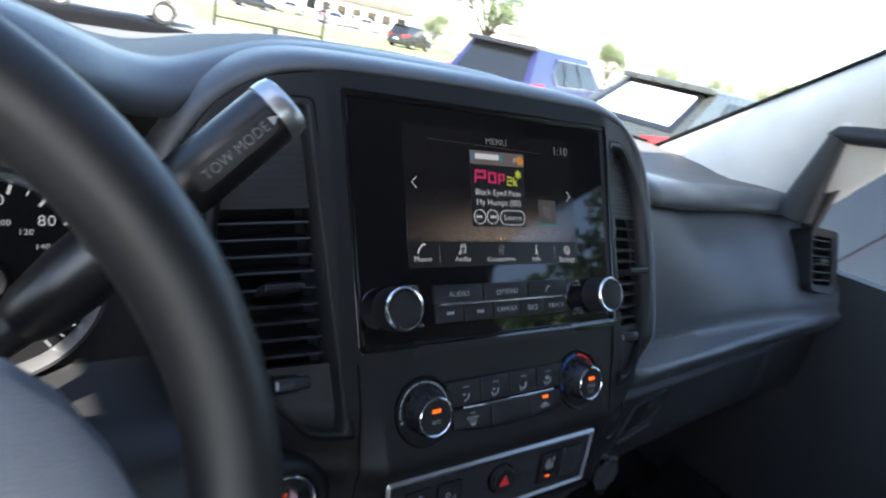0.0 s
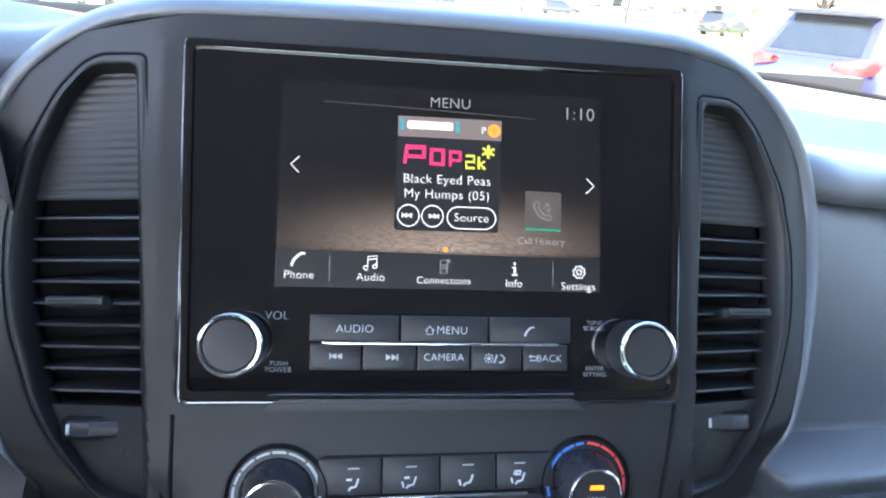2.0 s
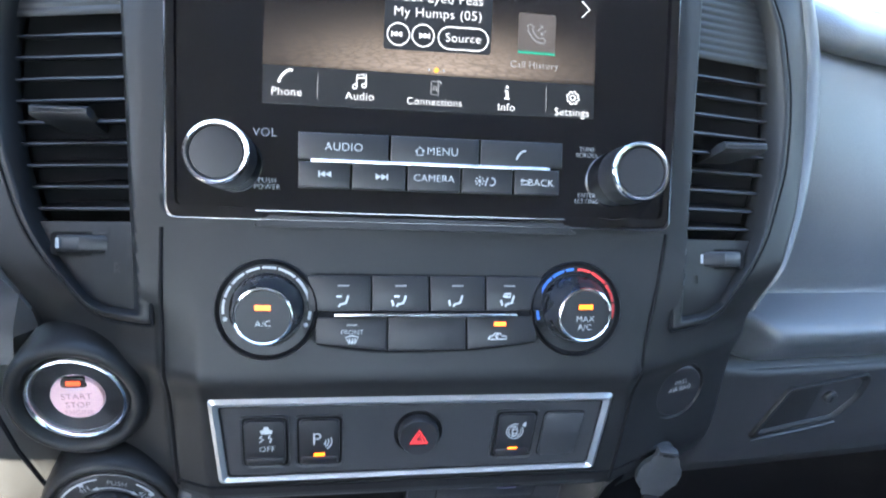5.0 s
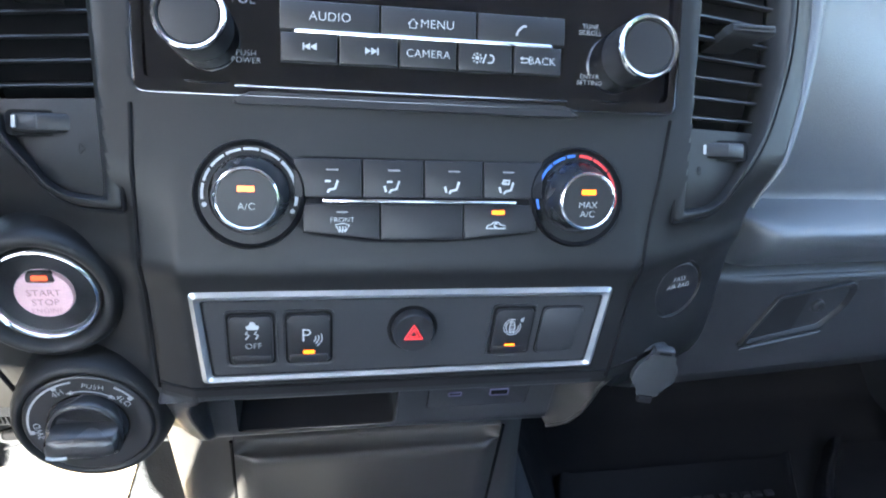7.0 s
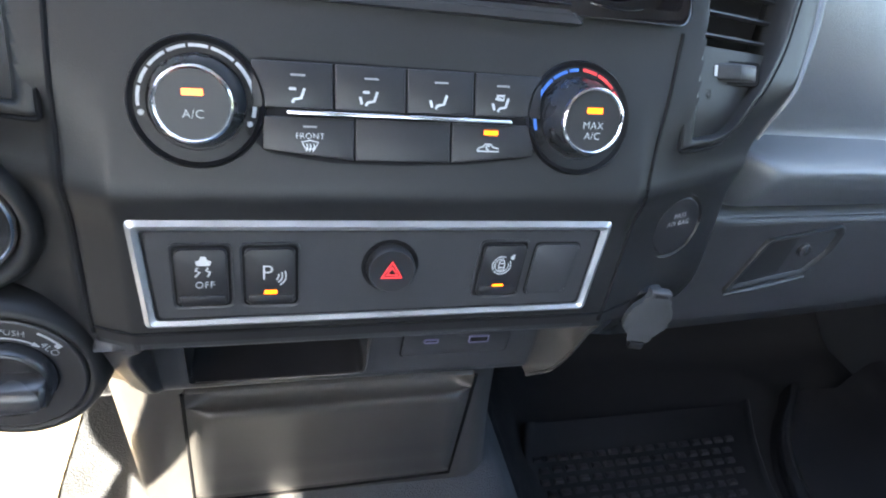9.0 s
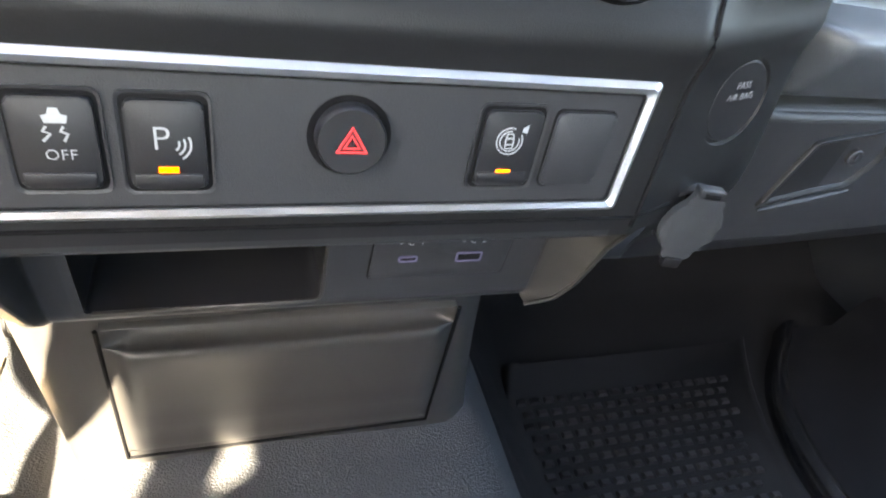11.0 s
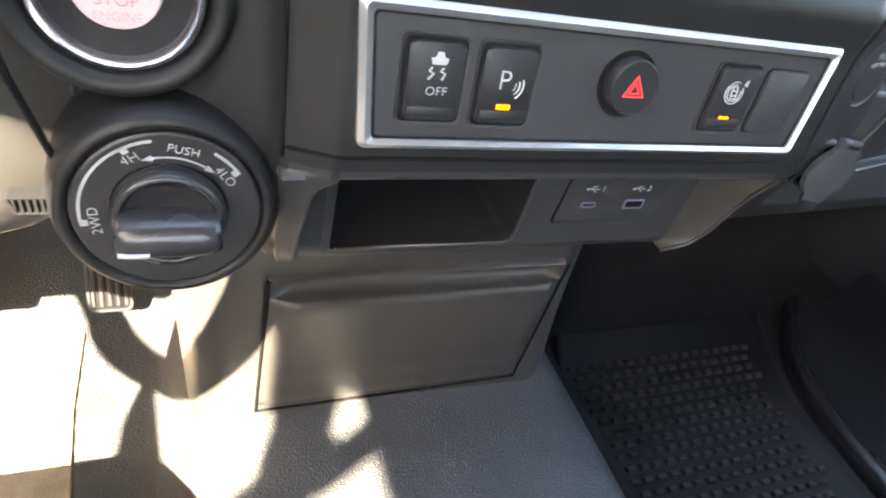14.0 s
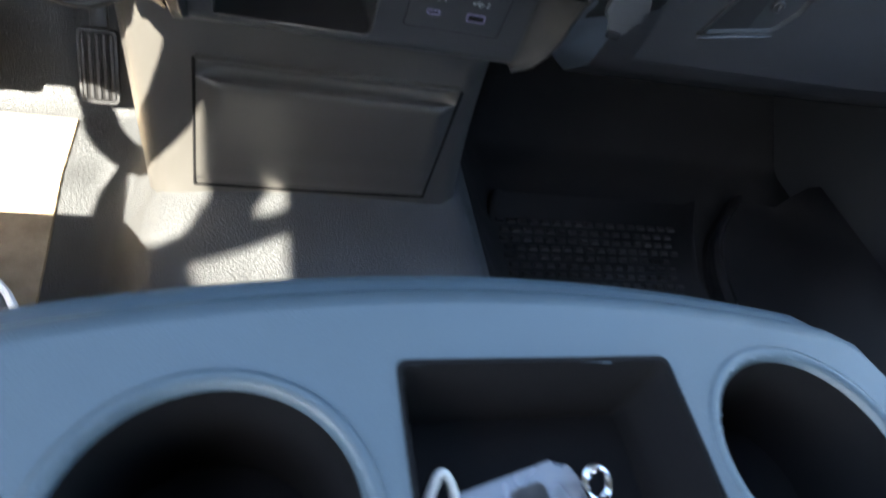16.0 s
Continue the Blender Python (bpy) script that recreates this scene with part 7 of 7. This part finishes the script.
def car_wheel(parent, x, y, r, w):
    t = part("wheel", lathe([(r * 0.62, -w / 2), (r * 0.92, -w / 2), (r, -w * 0.35), (r, w * 0.35), (r * 0.92, w / 2), (r * 0.62, w / 2)], 28, shut=False), TYRE, parent, "", at(x, y, r))
    part("rim", lathe([(r * 0.63, -w * 0.42), (r * 0.58, -w * 0.30), (r * 0.20, -w * 0.36), (0.0, -w * 0.38)], 20, shut=False), RIM, t)
    part("rim", lathe([(r * 0.63, w * 0.42), (r * 0.58, w * 0.30), (r * 0.20, w * 0.36), (0.0, w * 0.38)], 20, shut=False), RIM, t)


def vehicle(name, m, L, W, H, paint, label, kind="suv", rear_rake=0.35, trim=None, sunshade=None, waist=0.60):
    """x forward, y to the left, standing on z = 0."""
    v = empty(name, m, label, "car" if kind != "pickup" else "pickup truck")
    w = W / 2
    belt = H * (waist if kind != "pickup" else 0.58)
    r = 0.36 if kind != "pickup" else 0.40
    hood = belt * 0.93
    nose, tail = L / 2, -L / 2
    st = [(tail, 0.45, belt * 0.90, 0.90), (tail + 0.06, 0.30, belt * 0.98, 0.95), (tail + 0.5, 0.26, belt, 1.0), (0.0, 0.24, belt, 1.0), (nose - 1.25, 0.25, belt * 0.985, 1.0), (nose - 1.1, 0.25, hood, 1.0), (nose - 0.35, 0.28, hood * 0.93, 0.96), (nose - 0.04, 0.34, hood * 0.80, 0.88), (nose, 0.42, hood * 0.70, 0.82)]
    rows = []
    for x, zb, zt, k in st:
        rows.append([(x, -w * k * 0.90, zb), (x, -w * k, zb + 0.12), (x, -w * k * 1.0, (zb + zt) / 2), (x, -w * k * 0.97, zt - 0.05), (x, -w * k * 0.90, zt), (x, w * k * 0.90, zt), (x, w * k * 0.97, zt - 0.05), (x, w * k, (zb + zt) / 2), (x, w * k, zb + 0.12), (x, w * k * 0.90, zb)])
    b = surf(rows, closed=True)
    cap(b, rows[0])
    cap(b, rows[-1])
    bmesh.ops.remove_doubles(b, verts=b.verts, dist=1e-5)
    part("body", b, paint, v, "", angle=0.7)
    # greenhouse
    if kind == "pickup":
        x0, x1, x2, x3 = -0.35, -0.25, nose - 2.05, nose - 1.30
    else:
        x0, x1, x2, x3 = tail + 0.10, tail + 0.10 + rear_rake, nose - 2.0, nose - 1.15
    lo = [(x0, -w * 0.92), (x3, -w * 0.90), (x3, w * 0.90), (x0, w * 0.92)]
    up = [(x1, -w * 0.74), (x2, -w * 0.74), (x2, w * 0.74), (x1, w * 0.74)]
    rows = [[(x, y, belt - 0.02) for x, y in lo], [(x, y, H - 0.075) for x, y in up], [(x * 0.99 + 0.01, y * 0.965, H - 0.03) for x, y in up], [(x * 0.97, y * 0.86, H) for x, y in up]]
    b = surf(rows, closed=True)
    cap(b, rows[-1])
    bmesh.ops.remove_doubles(b, verts=b.verts, dist=1e-5)
    part("cabin", b, paint, v, "", angle=0.5)

    def pane(p, q, s0, s1, t0, t1, nm="window"):
        """A pane between two lower corners p, q and the two above them."""
        (pl, pu), (ql, qu) = p, q
        def pt(s, t):
            a, c = Vector(pl).lerp(Vector(ql), s), Vector(pu).lerp(Vector(qu), s)
            return a.lerp(c, t)
        corners = [pt(s0, t0), pt(s1, t0), pt(s1, t1), pt(s0, t1)]
        if nm == "quarter_window":
            corners = [pt(s0 + 0.05, t0), pt(s1, t0), pt(s1, t1), pt(s0 + 0.07, t1), pt(s0, 0.48)]
        n = (corners[1] - corners[0]).cross(corners[3] - corners[0]).normalized()
        mid = sum(corners, Vector()) / len(corners)
        if n.dot(mid - Vector((0, 0, belt))) < 0:
            n = -n
        bb = bmesh.new()
        f = bb.faces.new([bb.verts.new(c + n * 0.012) for c in corners])
        ext = bmesh.ops.extrude_face_region(bb, geom=[f])
        for vv in [gq for gq in ext["geom"] if isinstance(gq, bmesh.types.BMVert)]:
            vv.co -= n * 0.02
        o = part(nm, bb, CARGLASS if nm != "sunshade" else sunshade, v)
        if trim is not None and nm in ("window", "quarter_window"):
            part("window_trim", tube([c + n * 0.014 for c in corners + corners[:1]], 0.016, 6), trim, o)
    z0, z1 = belt - 0.02, H - 0.05
    C = [((x, y, z0), (a, c, z1)) for (x, y), (a, c) in zip(lo, up)]
    pane(C[3], C[0], 0.08, 0.92, 0.10, 0.92, "rear_window")
    pane(C[1], C[2], 0.06, 0.94, 0.06, 0.94, "windshield")
    if sunshade is not None:
        D = [((x - 0.012, y, z), (a - 0.012, c, zu + 0.006)) for (x, y, z), (a, c, zu) in C]
        pane(D[3], D[0], 0.15, 0.86, 0.20, 0.84, "sunshade")
    cuts = [(0.26, 0.42), (0.44, 0.66), (0.68, 0.92)] if kind == "suv" else [(0.08, 0.46), (0.50, 0.90)]
    for s0, s1 in cuts:
        nm = "quarter_window" if kind == "suv" and s0 < 0.3 else "window"
        pane(C[0], C[1], s0, s1, 0.12, 0.86, nm)
        pane(C[3], C[2], s0, s1, 0.12, 0.86, nm)
    for s in (-1, 1):
        lamp = [(tail - 0.05, s * w * 0.50, belt * 0.93), (tail - 0.06, s * w * 0.86, belt * 0.95), (tail + 0.16, s * (w * 0.99 + 0.02), belt * 0.99), (tail + 0.46, s * (w * 0.99 + 0.015), belt * 1.035)]
        part("tail_lamp", surf([[(x, y, z - 0.10 * belt * f), (x - 0.03, y + 0.03 * s, z - 0.03 * f), (x, y, z + 0.05 * f), (x + 0.06, y - 0.06 * s, z - 0.02 * f)] for (x, y, z), f in zip(lamp, (0.6, 1.3, 1.2, 0.25))], closed=True), TAIL, v, "red wraparound tail lamp", angle=1.2)
        part("head_lamp", box(nose - 0.30, nose - 0.02, s * w * 0.74 - 0.14, s * w * 0.74 + 0.10, hood * 0.70, hood * 0.84, 0.03), RIM, v)
        part("mirror", box(x3 - 0.55, x3 - 0.40, s * (w + 0.08) - 0.09, s * (w + 0.08) + 0.09, belt - 0.02, belt + 0.14, 0.03), paint, v)
        for x in (nose - 0.95, tail + (0.95 if kind != "pickup" else 1.05)):
            car_wheel(v, x, s * (w - 0.10), r, 0.23)
            part("wheel_arch", lathe([(r + 0.07, -0.02), (r + 0.07, 0.02), (r + 0.02, 0.025)], 28, a0=-5, a1=185), TYRE, v, "", at(x, s * (w + 0.004), r))
    part("bumper", box(tail - 0.06, tail + 0.12, -w * 0.92, w * 0.92, 0.34, 0.56, 0.04), paint if kind != "pickup" else RIM, v)
    part("bumper", box(nose - 0.14, nose + 0.05, -w * 0.86, w * 0.86, 0.32, 0.52, 0.04), paint, v)
    if kind == "suv":
        part("spoiler", box(x1 - 0.20, x1 + 0.12, -w * 0.72, w * 0.72, H - 0.07, H + 0.005, 0.025), BLACKP if trim is not None else paint, v, "roof spoiler")
    if kind == "pickup":
        part("bed_floor", box(tail + 0.10, -0.42, -w * 0.82, w * 0.82, belt - 0.002, belt + 0.004), TYRE, v)
    part("plate_bar", box(tail - 0.075, tail - 0.055, -0.15, 0.15, 0.62 if kind == "suv" else 0.44, 0.74 if kind == "suv" else 0.54), WHITE_PAINT, v)
    return v


def parked(az, dist, heading):
    p = bearing(az, dist)
    return Matrix.Translation(p) @ pose(0, 0, 0, 0, 0, 90 - heading)


BLUE = material("deep_blue_paint", (0.026, 0.028, 0.095), 0.25, vary=0.06, coat=0.8, metal=0.2)
GREYP = material("dark_grey_paint", (0.06, 0.065, 0.06), 0.28, vary=0.06, coat=0.7, metal=0.2)
CREAM = material("faded_cream_paint", (0.58, 0.55, 0.50), 0.4, vary=0.08, coat=0.4)
SILVERP = material("silver_paint", (0.42, 0.43, 0.45), 0.3, vary=0.06, coat=0.6, metal=0.3)
vehicle("blue_suv", parked(43.4, 12.6, 70), 4.65, 1.86, 1.84, BLUE, "deep blue suv parked on the lot", trim=CHROME, waist=0.66)
vehicle("grey_hatchback", parked(57.4, 9.6, 82), 4.4, 1.80, 1.78, GREYP, "dark grey hatchback with a white sunshade behind its rear window", rear_rake=1.0, sunshade=MIRRORGLASS, waist=0.64)
vehicle("black_suv", at(3.3, 0.7, GROUND) @ pose(0, 0, 0, 0, 0, 92), 4.7, 1.9, 1.78, BLACKP, "black suv parked close beside the truck")
vehicle("cream_pickup", parked(6.4, 25.0, 92), 5.1, 1.95, 1.80, CREAM, "old cream pickup truck parked side-on", kind="pickup")
vehicle("black_suv", parked(31.0, 52.0, 60), 4.6, 1.85, 1.75, BLACKP, "small distant black suv", trim=None)
for az, d, h, paint, nm in ((24.2, 78, 85, SILVERP, "silver_car"), (27.0, 82, 95, CREAM, "white_car"), (17.5, 74, 90, BLACKP, "dark_car"), (20.5, 88, 88, SILVERP, "silver_car"), (-1.5, 46, 85, CREAM, "white_car")):
    vehicle(nm, parked(az, d, h), 4.5, 1.8, 1.55, paint, "distant parked car on the lot", rear_rake=0.6)

# black iron gate frame
gate = empty("gate", at(*bearing(18.7, 30)), "open black iron gate frame at the lot's edge", "gate")
GM = gate.matrix_world.inverted()
pa, pb = bearing(14.3, 29.6), bearing(23.2, 30.4)
for p in (pa, pb):
    part("post", box(p.x - 0.06, p.x + 0.06, p.y - 0.06, p.y + 0.06, GROUND, GROUND + 4.6, 0.01), IRON, gate, "", GM)
for z in (0.42, 4.5):
    part("rail", tube([(pa.x, pa.y, GROUND + z), (pb.x, pb.y, GROUND + z)], 0.045, 8), IRON, gate, "", GM)
part("bracket", box(pa.x * 0.45 + pb.x * 0.55 - 0.12, pa.x * 0.45 + pb.x * 0.55 + 0.12, pa.y * 0.45 + pb.y * 0.55 - 0.1, pa.y * 0.45 + pb.y * 0.55 + 0.1, GROUND, GROUND + 0.42, 0.02), IRON, gate, "", GM)


# ---- trees ----
def leaves(b, centre, radius, count, size, rng, squash=1.0):
    for _ in range(count):
        d = Vector((rng.gauss(0, 1), rng.gauss(0, 1), rng.gauss(0, 1))).normalized() * radius * (rng.random() ** 0.4)
        p = centre + Vector((d.x, d.y, d.z * squash))
        a = Vector((rng.gauss(0, 1), rng.gauss(0, 1), rng.gauss(0, 1))).normalized()
        c = a.orthogonal().normalized() * size * rng.uniform(0.5, 1.2)
        a = a * size * rng.uniform(0.6, 1.3)
        q = [b.verts.new(p + a), b.verts.new(p + c * 0.6), b.verts.new(p - a * 0.7), b.verts.new(p - c * 0.6)]
        b.faces.new(q)


def broad_tree(name, az, dist, height, spread, seed, label, trunk_h=0.3, mat_=LEAF):
    rng = random.Random(seed)
    base = bearing(az, dist)
    t = empty(name, at(*base), label, "tree")
    th = height * trunk_h
    b = tube([(0, 0, -0.1), (0.03 * height * 0.3, 0, th * 0.6), (0, 0.02 * height, th), (0, 0, height * 0.62)], [height * 0.035, height * 0.027, height * 0.022, height * 0.008], 9)
    crown = bmesh.new()
    for k in range(13):
        a = k * 2.4 + rng.random()
        rr = spread * rng.uniform(0.35, 0.95)
        top = Vector((rr * math.cos(a) * 0.8, rr * math.sin(a) * 0.8, height * rng.uniform(0.42, 0.88)))
        b = tube([(0, 0, th * rng.uniform(0.8, 1.2)), top * 0.5 + Vector((0, 0, th * 0.4)), top], [height * 0.012, height * 0.008, height * 0.003], 6, b)
        leaves(crown, top, spread * rng.uniform(0.30, 0.48), 420, height * 0.022, rng, 0.75)
    leaves(crown, Vector((0, 0, height * 0.86)), spread * 0.5, 500, height * 0.022, rng, 0.7)
    part("trunk", b, BARK, t, "", angle=2)
    part("crown", crown, mat_, t, "uneven leafy crown", angle=3)
    return t


def spruce(az, dist, height, seed):
    rng = random.Random(seed)
    base = bearing(az, dist)
    t = empty("spruce_tree", at(*base), "dusty green spruce tree with drooping layered branches", "tree", "spruces by the lot")
    part("trunk", tube([(0, 0, -0.1), (0, 0, height * 0.5), (0, 0, height)], [height * 0.022, height * 0.014, 0.01], 8), BARK, t, angle=2)
    b = bmesh.new()
    z = height * 0.10
    while z < height * 0.98:
        reach = (1 - z / height) ** 0.8 * height * 0.27 + 0.12
        for k in range(9):
            a = rng.uniform(0, 6.283)
            ln = reach * rng.uniform(0.65, 1.1)
            droop = rng.uniform(0.18, 0.42)
            for s in range(9):
                f = (s + 0.6) / 9
                p = Vector((ln * f * math.cos(a), ln * f * math.sin(a), z - droop * ln * f * f + rng.gauss(0, 0.03)))
                for _ in range(3):
                    d = Vector((rng.gauss(0, 1), rng.gauss(0, 1), rng.gauss(-0.3, 0.5))).normalized()
                    sz = 0.24 * (1.1 - 0.5 * f) * height / 9
                    c = d.orthogonal().normalized() * sz * 0.32
                    q = [b.verts.new(p + d * sz), b.verts.new(p + c), b.verts.new(p - d * sz * 0.3), b.verts.new(p - c)]
                    b.faces.new(q)
        z += height * 0.036
    part("crown", b, SPRUCE, t, "layered needle branches", angle=3)
    return t


for k, (az, d, h) in enumerate(((-24.5, 27, 8.5), (-19.5, 25, 8.0), (-15.0, 28, 9.0), (-11.0, 26.5, 7.5), (-6.6, 29, 8.2), (-29, 26, 8), (-34, 28, 9), (-2.0, 36, 7.5))):
    spruce(az, d, h, 40 + k)
broad_tree("maple_tree", 37.6, 62, 9.6, 4.4, 3, "dark rounded shade tree beyond the lot", 0.22)
for k, (az, d, h, s) in enumerate(((48.6, 78, 5.2, 2.4), (53.8, 80, 4.0, 2.6), (58.0, 84, 3.8, 3.2), (62, 80, 4.5, 3), (33.0, 90, 4.2, 2.8), (44.0, 105, 4.0, 3.0), (66, 74, 5, 3.4))):
    broad_tree("bushy_tree", az, d, h, s, 70 + k, "bright green bushy tree beyond the lot", 0.12)
# brighter copy of the leaf green, with sunlight put into the colour
LEAF_LIT = material("lit_leaf_green", (0.11, 0.17, 0.075), 0.6, vary=0.4, vary_size=2.0)
for k, (x, y, h, s) in enumerate(((11, -12, 7.5, 3.4), (14, -18, 8, 3.2), (16, -7, 7, 3.0), (10, -24, 8, 3.4), (19, -14, 8, 3.2))):
    a, d = math.degrees(math.atan2(x, y)), math.hypot(x, y)
    broad_tree("shade_tree", a, d, h, s, 90 + k, "leafy green tree beside the lot", 0.25, LEAF_LIT)

# far low building and a roadside sign
hall = empty("low_building", at(*bearing(26.5, 125)) @ pose(0, 0, 0, 0, 0, -27), "long low pale building beyond the lot", "building")
part("wall", box(-11, 9, -6, 6, 0, 3.6, 0.05), PALE, hall)
part("roof", prism([(-11.6, 3.55), (9.6, 3.55), (8.2, 5.0), (-10.2, 5.0)], -6.6, 6.6, 0.1), ROOFING, hall, "brown low roof")
for k in range(7):
    wn = part("window", box(-9.8 + k * 2.7, -8.0 + k * 2.7, -6.06, -5.9, 1.0, 2.7), CARGLASS, hall)
    part("frame", ring([(-9.9 + k * 2.7, 0.9), (-7.9 + k * 2.7, 0.9), (-7.9 + k * 2.7, 2.8), (-9.9 + k * 2.7, 2.8)], [(-9.8 + k * 2.7, 1.0), (-8.0 + k * 2.7, 1.0), (-8.0 + k * 2.7, 2.7), (-9.8 + k * 2.7, 2.7)], -6.1, -5.95), WHITE_PAINT, wn)
sign = empty("roadside_sign", at(*bearing(40.2, 58)) @ pose(0, 0, 0, 0, 0, -40), "white roadside sign board on posts", "sign")
part("board", box(-1.5, 1.5, -0.1, 0.1, 2.3, 3.6, 0.02), WHITE_PAINT, sign)
part("word_bar", box(-1.2, 1.2, -0.12, -0.10, 2.7, 3.15), ROOFING, sign)
for x in (-1.2, 1.2):
    part("post", box(x - 0.06, x + 0.06, -0.05, 0.05, 0, 2.3), IRON, sign)
far = bmesh.new()
rng = random.Random(5)
for k in range(220):
    az = rng.uniform(-60, 110)
    d = rng.uniform(190, 260)
    hgt = rng.uniform(2.0, 6.0)
    leaves(far, bearing(az, d) + Vector((0, 0, hgt * 0.5)), hgt * 0.8, 40, hgt * 0.16, rng, 0.6)
mesh_thing("far_woods", far, LEAF, "hazy far tree line on the horizon", "trees", "stuff", angle=3)

broad_tree("shade_tree", 121, 15, 8.5, 3.6, 131, "leafy green tree beside the lot", 0.15)
broad_tree("shade_tree", 112, 22, 9.0, 4.5, 133, "leafy green tree beside the lot", 0.15)
